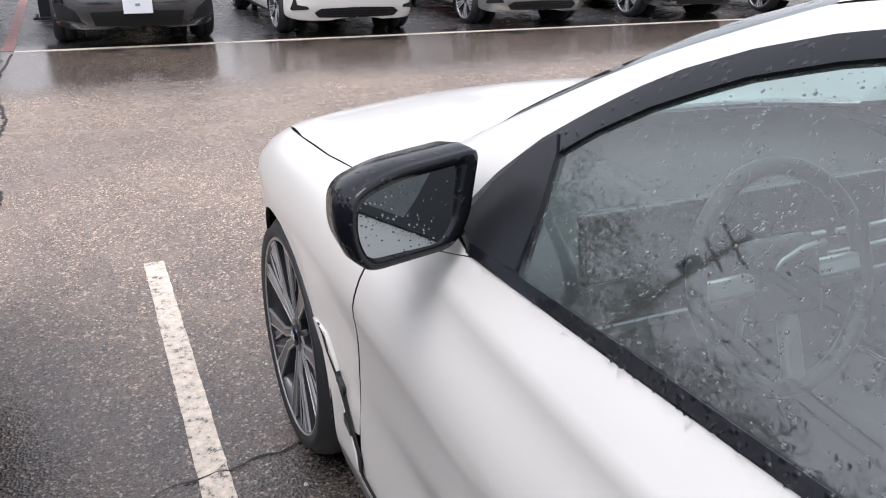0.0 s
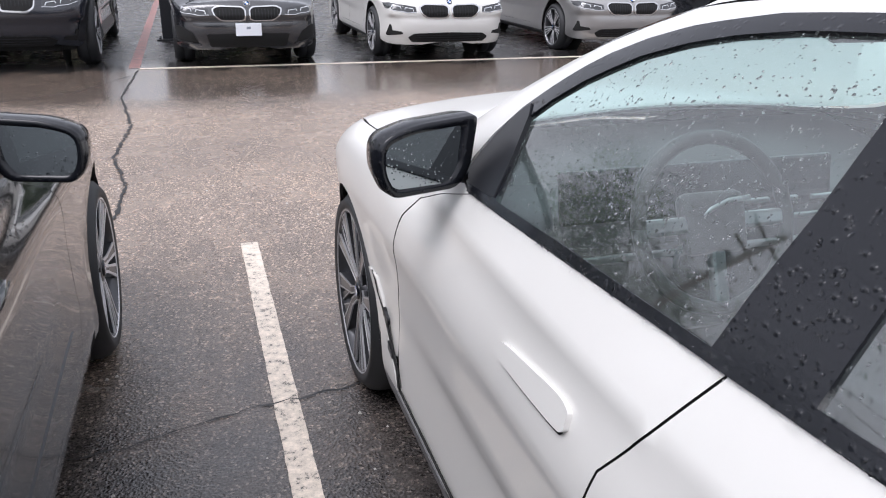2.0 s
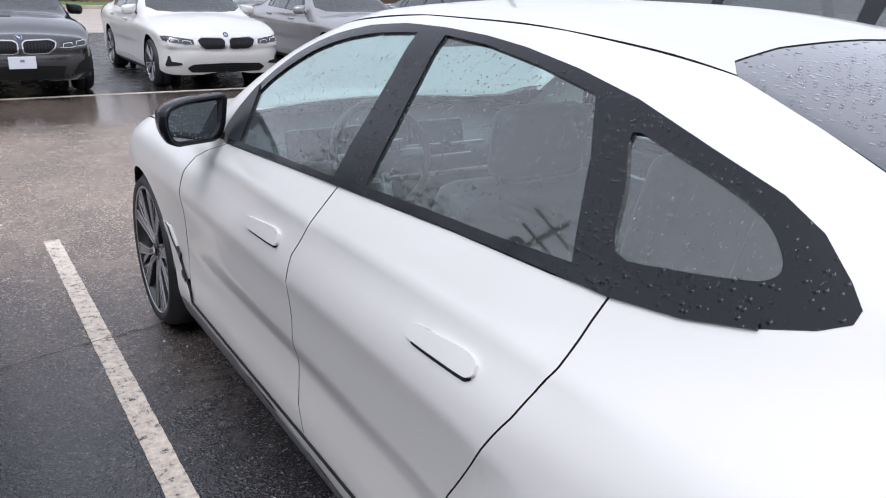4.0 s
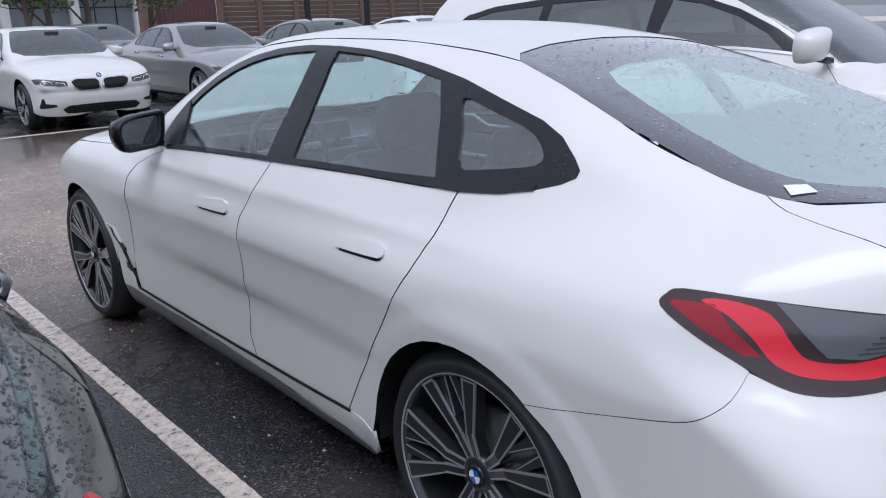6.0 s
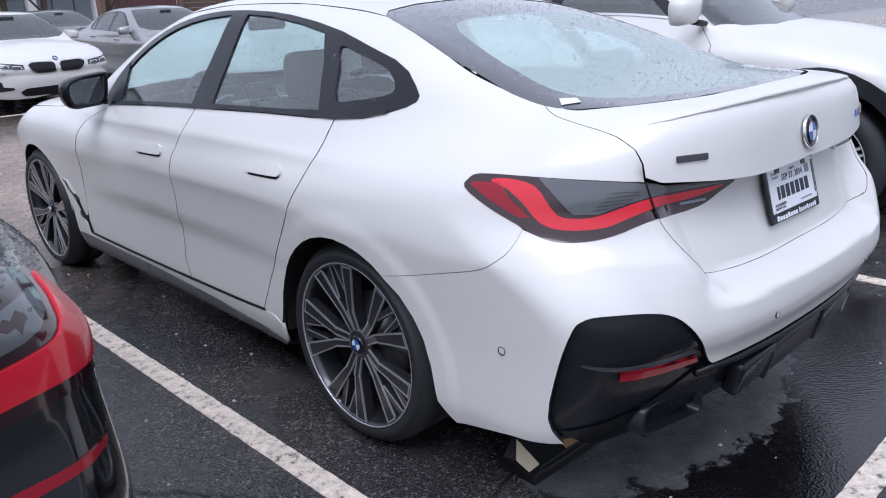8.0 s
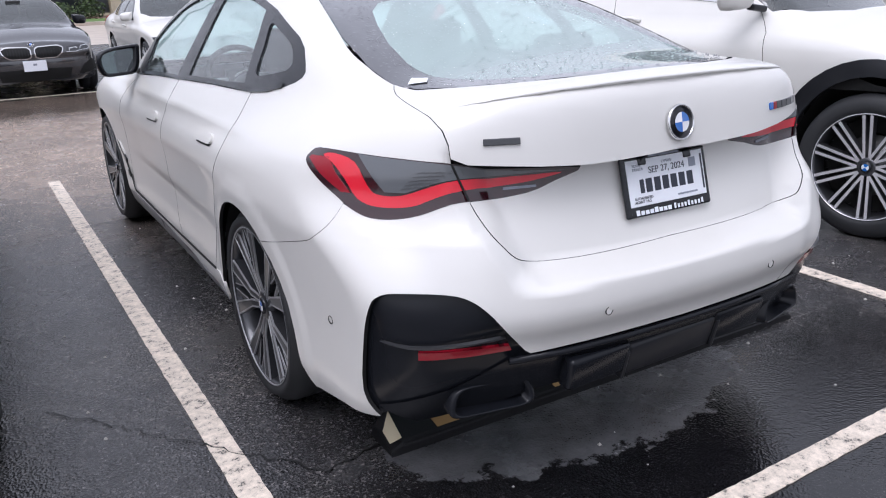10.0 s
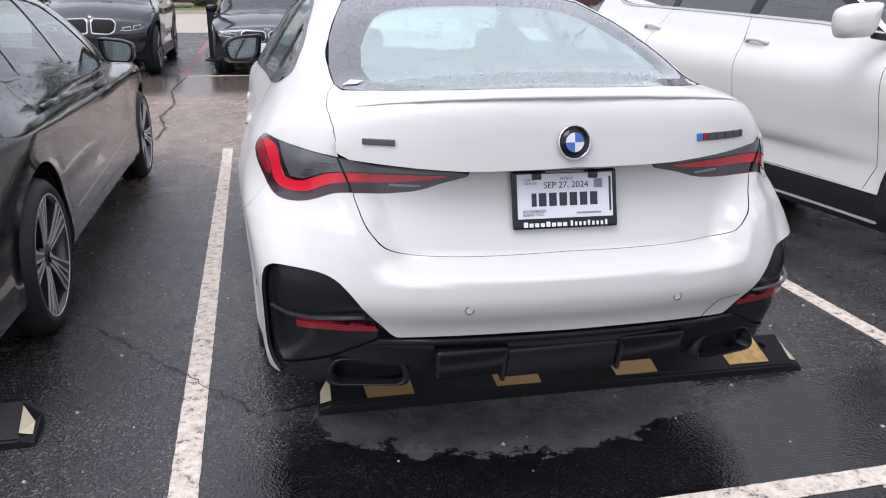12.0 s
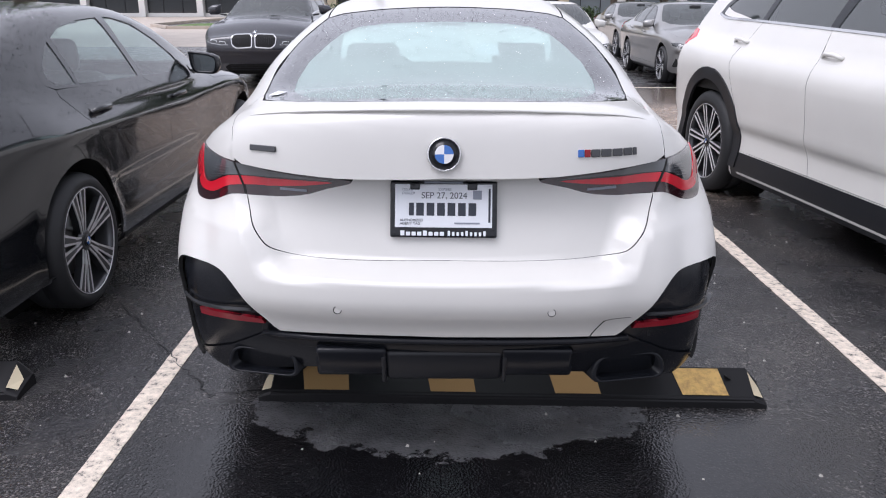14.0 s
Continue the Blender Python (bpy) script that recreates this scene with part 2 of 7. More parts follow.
class Form:
    """A car's body as a function that is negative inside. x across, y ahead of the rear axle, z up."""
    Z0 = 0.55

    def __init__(self, width, inset, deck, rear, nose, roof, glass_side, wheelbase, crown=0.11, roof_crown=0.10, rear_plan=0.16, nose_plan=0.30,
                 tumble=0.50, fillet=0.07, back_fillet=0.12, recess=None, wheel=0.334, rear_k=0.20, nose_k=0.25, edge=0.10, flare=0.007, rail=0.10, arch=0.385, hip=0.0, skew=0.0, crease=0.0, taper=0.0, ledge=0.0):
        self.width, self.inset, self.deck, self.rear, self.nose, self.roof = width, inset, deck, rear, nose, roof
        self.glass_side, self.wheelbase, self.crown, self.roof_crown, self.rear_plan, self.nose_plan = glass_side, wheelbase, crown, roof_crown, rear_plan, nose_plan
        self.tumble, self.fillet, self.back_fillet, self.recess, self.wheel = tumble, fillet, back_fillet, recess, wheel
        self.arch, self.hip, self.skew, self.crease, self.taper, self.ledge = arch, hip, skew, crease, taper, ledge
        self.rear_k, self.nose_k, self.edge, self.flare, self.rail = rear_k, nose_k, edge, flare, rail

    def value(self, p):
        x, y, z = np.abs(p[..., 0]), p[..., 1], p[..., 2]
        ins = self.inset(z)
        side = x - self.width(y) + ins
        for yw in (0.0, self.wheelbase):
            r = np.hypot(y - yw, z - self.wheel)
            if self.crease and yw == 0.0:
                side = side - 0.007 * ease((0.490 - r) / 0.060)
            else:
                side = side - self.flare * np.exp(-((r - self.arch) / 0.035) ** 2)
        if self.taper:
            side = side + self.taper * ease((z - 0.50) / 0.40) * ease((-0.1 - y) / 0.7)
        if self.crease:
            # shoulder line of the doors, hollow below it, filling out again towards the sill
            below = np.clip(0.750 + 0.028 * np.clip((2.2 - y) / 1.0, 0, 1.9) - z, 0, 1)
            run = ease((y - 0.12) / 0.5) * ease((2.55 - y) / 0.35)
            side = side + self.crease * run * (1 - np.exp(-below / 0.045)) * ease((z - 0.20) / 0.42)
        top = z - self.deck(y) + self.crown * x * x
        hip = np.clip((z - 0.62) / 0.30, 0, 1)
        hip = hip * hip * (3 - 2 * hip)
        plan = self.rear_plan * x ** 2.6
        if self.hip:
            plan = (1 - hip) * plan + hip * self.hip * x ** 4
        back = self.rear(z) + plan - self.skew * p[..., 0] - y
        if self.ledge:
            # bumper ledge: a sharp edge below the lid that climbs to the lamps, flat above it
            zr = 0.666 + 0.127 * ease((x - 0.470) / 0.115) + 0.022 * ease((x - 0.79) / 0.07)
            back = back - self.ledge * smax(smin(1 - (z - zr) / 0.055, 1 - (zr - z) / 0.18, 0.13), 0.0 * z, 0.3)
        if self.recess:
            depth, z0, z1, half = self.recess
            step_in = np.clip((z - z0) / 0.045, 0, 1)
            edge = np.clip((np.minimum(half, half - 0.075 + 0.40 * (z - 0.719)) - x) / 0.12, 0, 1)
            back = back + depth * step_in * np.clip((z1 - z) / 0.05, 0, 1) * edge
        front = y - self.nose(z) + self.nose_plan * x ** 2.4
        low = smax(side, top, self.edge)
        low = smax(low, back, self.rear_k)
        low = smax(low, front, self.nose_k)
        low = smax(low, 0.17 - z, 0.06)
        cab_side = x - self.glass_side(y) + self.tumble * np.clip(z - 0.95, 0, 1) + 0.30 * np.clip(z - 0.95, 0, 1) ** 2
        cab = smax(cab_side, z - self.roof(y) + self.roof_crown * x * x, self.rail)
        cab = smax(cab, 0.6 - z, 0.05)
        cab = smax(smax(cab, back, 0.05), front, 0.05)
        k = self.fillet + (self.back_fillet - self.fillet) * np.clip((0.2 - y) / 0.5, 0, 1)
        return smin(low, cab, k)

    def twin(self):
        """The same form seen in a mirror."""
        t = Form(self.width, self.inset, self.deck, self.rear, self.nose, self.roof, self.glass_side, self.wheelbase, self.crown, self.roof_crown, self.rear_plan, self.nose_plan, self.tumble, self.fillet,
                 self.back_fillet, self.recess, self.wheel, self.rear_k, self.nose_k, self.edge, self.flare, self.rail, self.arch, self.hip, -self.skew, self.crease, self.taper, self.ledge)
        return t

    def normal(self, p):
        e = 0.003
        g = np.stack([self.value(p + e * u) - self.value(p - e * u) for u in np.eye(3)], -1)
        return g / np.maximum(np.linalg.norm(g, axis=-1, keepdims=True), 1e-9)

    def meet(self, o, d, far, inward=False):
        """First crossing of the surface from o along d."""
        n = 90
        sign = -1.0 if inward else 1.0
        ts = np.linspace(0, far, n)
        f = np.stack([sign * self.value(o + t * d) for t in ts], 0)
        cross = (f[:-1] < 0) & (f[1:] >= 0)
        i = np.where(cross.any(0), cross.argmax(0), n - 2)
        a, b = ts[i], ts[i + 1]
        for _ in range(16):
            m = 0.5 * (a + b)
            out = sign * self.value(o + m[..., None] * d) >= 0
            b, a = np.where(out, m, b), np.where(out, a, m)
        return o + (0.5 * (a + b))[..., None] * d

    # charts: (a, f) round the body, f in degrees up from the middle height; (x, y) from above; (x, z) from behind or ahead
    def ends(self):
        return -0.2, self.wheelbase + 0.25

    def wrap(self, q):
        y0, y1 = self.ends()
        a, f = q[:, 0], np.radians(q[:, 1])
        back, fore = np.clip((y0 - a) / 0.9, 0, np.pi), np.clip((a - y1) / 0.9, 0, np.pi)
        psi = fore - back
        d = np.stack([np.cos(f) * np.cos(psi), np.cos(f) * np.sin(psi), np.sin(f)], -1)
        o = np.stack([0 * a, np.clip(a, y0, y1), 0 * a + self.Z0], -1)
        return self.meet(o, d, 2.2)

    def unwrap(self, p):
        y0, y1 = self.ends()
        x, y, z = p[..., 0], p[..., 1], p[..., 2]
        yc = np.clip(y, y0, y1)
        psi = np.arctan2(y - yc, x)
        a = yc + 0.9 * psi
        return np.stack([a, np.degrees(np.arctan2(z - self.Z0, np.hypot(x, y - yc)))], -1)

    def above(self, q):
        o = np.stack([q[:, 0], q[:, 1], 0 * q[:, 0] + 2.3], -1)
        return self.meet(o, np.broadcast_to(np.array([0, 0, -1.0]), o.shape), 2.0, True)

    def behind(self, q):
        o = np.stack([q[:, 0], 0 * q[:, 0] - 2.0, q[:, 1]], -1)
        return self.meet(o, np.broadcast_to(np.array([0, 1.0, 0]), o.shape), 2.0, True)

    def ahead(self, q):
        o = np.stack([q[:, 0], 0 * q[:, 0] + self.wheelbase + 2.0, q[:, 1]], -1)
        return self.meet(o, np.broadcast_to(np.array([0, -1.0, 0]), o.shape), 2.0, True)


def rounded(pts, radius, n=5):
    """A closed outline with its corners rounded (radius in the outline's own scale)."""
    out = []
    k = len(pts)
    for i in range(k):
        p, c, q = (np.array(pts[(i + j) % k][:2], float) for j in (-1, 0, 1))
        r = pts[i][2] if len(pts[i]) > 2 else radius
        u, v = p - c, q - c
        r = min(r, 0.45 * np.linalg.norm(u), 0.45 * np.linalg.norm(v))
        if r < 1e-4:
            out.append(tuple(c))
            continue
        s, e = c + u / np.linalg.norm(u) * r, c + v / np.linalg.norm(v) * r
        for j in range(n + 1):
            t = j / n
            out.append(tuple((1 - t) ** 2 * s + 2 * t * (1 - t) * c + t * t * e))
    return out


def smooth_loop(pts, n=6):
    """A closed smooth outline through the points."""
    k, out = len(pts), []
    P = [np.array(p, float) for p in pts]
    for i in range(k):
        a, b, c, d = P[i - 1], P[i], P[(i + 1) % k], P[(i + 2) % k]
        for j in range(n):
            t = j / n
            out.append(tuple(0.5 * (2 * b + (c - a) * t + (2 * a - 5 * b + 4 * c - d) * t * t + (3 * b - a - 3 * c + d) * t ** 3)))
    return out


def inside(q, poly):
    x, y = q[:, 0], q[:, 1]
    r = np.zeros(len(q), bool)
    p = np.array(poly)
    for (x1, y1), (x2, y2) in zip(p, np.roll(p, -1, 0)):
        if y1 != y2:
            r ^= ((y1 > y) != (y2 > y)) & (x < (x2 - x1) * (y - y1) / (y2 - y1) + x1)
    return r


def near_edge(q, poly, dist):
    p = np.array(poly)
    r = np.zeros(len(q), bool)
    for a, b in zip(p, np.roll(p, -1, 0)):
        d = b - a
        t = np.clip(((q - a) @ d) / max(d @ d, 1e-12), 0, 1)
        r |= np.linalg.norm(q - a - t[:, None] * d, axis=1) < dist
    return r


def patch(form, chart, outline, holes=(), step=0.03, out=0.0, flange=0.012, mirror=False):
    """Vertices, faces and normals of a panel: the piece of the body inside the outline, with its edges turned in."""
    from mathutils.geometry import delaunay_2d_cdt
    form = form.twin() if mirror and form.skew else form
    unit = np.array([1.0, 0.0157]) if chart == "wrap" else np.array([1.0, 1.0])
    loops = []
    for lp in (outline, *holes):
        p = np.array([v[:2] for v in lp], float) * unit
        dense = []
        for a, b in zip(p, np.roll(p, -1, 0)):
            n = max(1, int(np.ceil(np.linalg.norm(b - a) / step)))
            dense += [a + (b - a) * j / n for j in range(n)]
        loops.append(np.array(dense))
    lo, hi = loops[0].min(0), loops[0].max(0)
    gx, gy = np.meshgrid(np.arange(lo[0], hi[0], step), np.arange(lo[1], hi[1], step))
    gx = gx + (np.arange(gx.shape[0]) % 2)[:, None] * step * 0.5
    grid = np.stack([gx.ravel(), gy.ravel()], -1)
    keep = inside(grid, loops[0])
    for h in loops[1:]:
        keep &= ~inside(grid, h)
    grid = grid[keep]
    for lp in loops:
        grid = grid[~near_edge(grid, lp, 0.45 * step)]
    verts, edges = [], []
    for lp in loops:
        s = len(verts)
        verts += list(lp)
        edges += [(s + i, s + (i + 1) % len(lp)) for i in range(len(lp))]
    rim = len(verts)
    verts += list(grid)
    res = delaunay_2d_cdt([Vector(v) for v in verts], edges, [], 0, 1e-6)
    pts = np.array([tuple(v) for v in res[0]])
    tri = np.array([f for f in res[2] if len(f) == 3])
    mid = pts[tri].mean(1)
    ok = inside(mid, loops[0])
    for h in loops[1:]:
        ok &= ~inside(mid, h)
    tri = tri[ok]
    p3 = {"wrap": form.wrap, "above": form.above, "behind": form.behind, "ahead": form.ahead}[chart](pts / unit)
    nrm = form.normal(p3)
    p3 = p3 + out * nrm
    a, b, c = p3[tri[:, 0]], p3[tri[:, 1]], p3[tri[:, 2]]
    flip = np.einsum("ij,ij->i", np.cross(b - a, c - a), nrm[tri[:, 0]]) < 0
    tri[flip] = tri[flip][:, ::-1]
    faces = [tuple(int(i) for i in t) for t in tri]
    if flange:
        count = {}
        for f in faces:
            for i in range(3):
                e = (f[i], f[(i + 1) % 3])
                count[tuple(sorted(e))] = None if tuple(sorted(e)) in count else e
        border = [e for e in count.values() if e]
        idx, vs, ns = {}, [], []
        for i in sorted({i for e in border for i in e}):
            idx[i] = len(p3) + len(vs)
            vs += [p3[i], p3[i] - flange * nrm[i]]
            ns += [np.zeros(3), np.zeros(3)]
        if vs:
            p3, nrm = np.concatenate([p3, np.array(vs)]), np.concatenate([nrm, np.array(ns)])
            faces += [(idx[j], idx[i], idx[i] + 1, idx[j] + 1) for i, j in border]
    if mirror:
        p3, nrm = p3 * np.array([-1, 1, 1]), nrm * np.array([-1, 1, 1])
        faces = [f[::-1] for f in faces]
    return p3, faces, nrm


def panel(name, form, chart, outline, mat, parent, holes=(), step=0.03, out=0.0, flange=0.012, mirror=False, label=""):
    v, f, n = patch(form, chart, outline, holes, step, out, flange, mirror)
    return link_mesh(name, v, f, mat, parent, n, label, True, SHELL if mat in PAINTS and out == 0.0 else None)

GC = Form(
    width=curve((-1.3, 0.845), (-0.8, 0.897), (-0.4, 0.923), (0, 0.932), (0.6, 0.914), (1.3, 0.902), (2.0, 0.900), (2.5, 0.902), (2.86, 0.900), (3.2, 0.87), (3.6, 0.77)),
    inset=curve((0.15, 0.085), (0.25, 0.044), (0.32, 0.030), (0.36, 0.028), (0.42, 0.026), (0.50, 0.023), (0.60, 0.0155), (0.70, 0.0072), (0.768, 0.0010), (0.778, 0.0), (0.790, 0.0012), (0.86, 0.015), (0.93, 0.042), (1.0, 0.085), (1.1, 0.16), (1.2, 0.25)),
    deck=curve((-1.3, 1.12), (-1.0, 1.143), (-0.8, 1.138), (-0.5, 1.108), (0, 1.045), (0.6, 1.005), (1.5, 0.985), (2.1, 1.012), (2.5, 1.042), (2.86, 1.025), (3.2, 0.955), (3.45, 0.84), (3.7, 0.68)),
    rear=curve((0.15, -0.90), (0.3, -1.03), (0.45, -1.10), (0.58, -1.122), (0.72, -1.095), (0.9, -1.037), (1.03, -1.018), (1.15, -1.0), (1.3, -0.87)),
    nose=curve((0.15, 3.5), (0.4, 3.62), (0.6, 3.64), (0.75, 3.60), (0.95, 3.38)),
    roof=curve((-1.3, 1.10), (-0.95, 1.145), (-0.64, 1.178), (-0.3, 1.275), (0, 1.362), (0.4, 1.445), (0.8, 1.483), (1.1, 1.485), (1.4, 1.465), (1.65, 1.405), (1.9, 1.295), (2.2, 1.13), (2.5, 0.965), (2.8, 0.80)),
    glass_side=curve((-1.2, 0.62), (-0.8, 0.70), (-0.4, 0.80), (0, 0.850), (0.6, 0.864), (1.3, 0.880), (1.7, 0.867), (2.0, 0.838), (2.4, 0.79)),
    wheelbase=2.856, rear_k=0.13, recess=(0.080, 0.667, 1.055, 0.66), rear_plan=0.25, hip=0.69, flare=0.003, skew=0.03, crease=0.010, ledge=0.016)


GC_TOP = Form(GC.width, GC.inset, GC.deck, GC.rear, GC.nose, GC.roof, GC.glass_side, 2.856, rear_k=0.13, rear_plan=0.25, hip=0.69, flare=0.003, skew=0.03, crease=0.010)


SEDAN = Form(
    width=curve((-1.3, 0.82), (-0.8, 0.868), (-0.4, 0.895), (0, 0.908), (0.6, 0.905), (1.3, 0.902), (2.0, 0.902), (2.5, 0.908), (2.86, 0.908), (3.2, 0.885), (3.7, 0.80)),
    inset=curve((0.15, 0.07), (0.25, 0.03), (0.33, 0.018), (0.42, 0.022), (0.52, 0.024), (0.62, 0.020), (0.70, 0.012), (0.80, 0.0), (0.86, 0.010), (0.93, 0.036), (1.0, 0.080), (1.1, 0.16), (1.2, 0.25)),
    deck=curve((-1.3, 1.06), (-1.0, 1.09), (-0.8, 1.10), (-0.5, 1.09), (0, 1.04), (0.6, 1.0), (1.5, 0.965), (2.1, 1.0), (2.5, 1.01), (2.9, 0.975), (3.2, 0.91), (3.5, 0.80), (3.74, 0.64)),
    rear=curve((0.15, -0.95), (0.3, -1.06), (0.5, -1.12), (0.62, -1.11), (0.8, -1.08), (1.0, -1.10), (1.09, -1.09), (1.3, -0.9)),
    nose=curve((0.15, 3.56), (0.4, 3.67), (0.58, 3.69), (0.70, 3.66), (0.82, 3.56), (0.95, 3.36)),
    roof=curve((-1.3, 1.03), (-0.95, 1.06), (-0.62, 1.10), (-0.45, 1.145), (-0.2, 1.24), (0.1, 1.345), (0.4, 1.415), (0.8, 1.452), (1.1, 1.455), (1.4, 1.435), (1.65, 1.375), (1.95, 1.245), (2.3, 1.06), (2.55, 0.94), (2.8, 0.8)),
    glass_side=curve((-1.2, 0.62), (-0.8, 0.72), (-0.4, 0.79), (0, 0.835), (0.6, 0.868), (1.3, 0.875), (1.7, 0.865), (2.0, 0.840), (2.4, 0.79)),
    wheelbase=2.88, nose_plan=0.17, rear_plan=0.16)

LONG = Form(curve((-1.3, 0.77), (-1.0, 0.835), (-0.7, 0.868), (-0.4, 0.892), (0, 0.908), (0.6, 0.905), (1.3, 0.902), (2.0, 0.902), (2.5, 0.908), (2.86, 0.908), (3.2, 0.885), (3.7, 0.80)), curve((0.15, 0.07), (0.25, 0.03), (0.33, 0.018), (0.42, 0.022), (0.52, 0.026), (0.62, 0.024), (0.72, 0.015), (0.83, 0.002), (0.85, 0.0), (0.88, 0.004), (0.91, 0.022), (0.95, 0.062), (1.0, 0.105), (1.1, 0.19), (1.2, 0.27)), SEDAN.deck, SEDAN.rear, SEDAN.nose, SEDAN.roof, SEDAN.glass_side, 2.965, nose_plan=0.17, rear_plan=0.26, taper=0.062)

SUV = Form(
    width=curve((-1.3, 0.86), (-0.8, 0.925), (-0.4, 0.955), (0, 0.972), (0.6, 0.965), (1.3, 0.960), (2.1, 0.962), (2.6, 0.970), (3.0, 0.972), (3.4, 0.94), (3.9, 0.84)),
    inset=curve((0.15, 0.06), (0.30, 0.012), (0.42, 0.030), (0.55, 0.040), (0.68, 0.030), (0.82, 0.008), (0.95, 0.0), (1.05, 0.012), (1.12, 0.035), (1.2, 0.08), (1.3, 0.16), (1.45, 0.3)),
    deck=curve((-1.3, 1.22), (-0.8, 1.25), (0, 1.22), (0.8, 1.18), (1.8, 1.16), (2.5, 1.20), (2.9, 1.175), (3.3, 1.10), (3.6, 0.98), (3.85, 0.8)),
    rear=curve((0.2, -0.80), (0.4, -0.92), (0.6, -0.96), (0.9, -0.96), (1.1, -0.94), (1.4, -0.84), (1.75, -0.62)),
    nose=curve((0.2, 3.62), (0.45, 3.78), (0.7, 3.82), (0.95, 3.74), (1.1, 3.55)),
    roof=curve((-1.3, 1.62), (-0.8, 1.68), (-0.3, 1.74), (0.4, 1.785), (1.0, 1.79), (1.4, 1.77), (1.75, 1.68), (2.1, 1.50), (2.5, 1.27), (2.8, 1.10), (3.1, 0.9)),
    glass_side=curve((-1.3, 0.80), (-0.6, 0.88), (0, 0.925), (0.8, 0.945), (1.8, 0.945), (2.3, 0.915), (2.7, 0.86)),
    wheelbase=3.12, wheel=0.395, nose_plan=0.16, rear_plan=0.15, tumble=0.34, fillet=0.08, back_fillet=0.08, arch=0.43)


def thing(name, m, label, category, group=""):
    e = new(name)
    e.empty_display_size = 0.2
    e.matrix_world = m
    tagged(e, label, category, group)
    return e


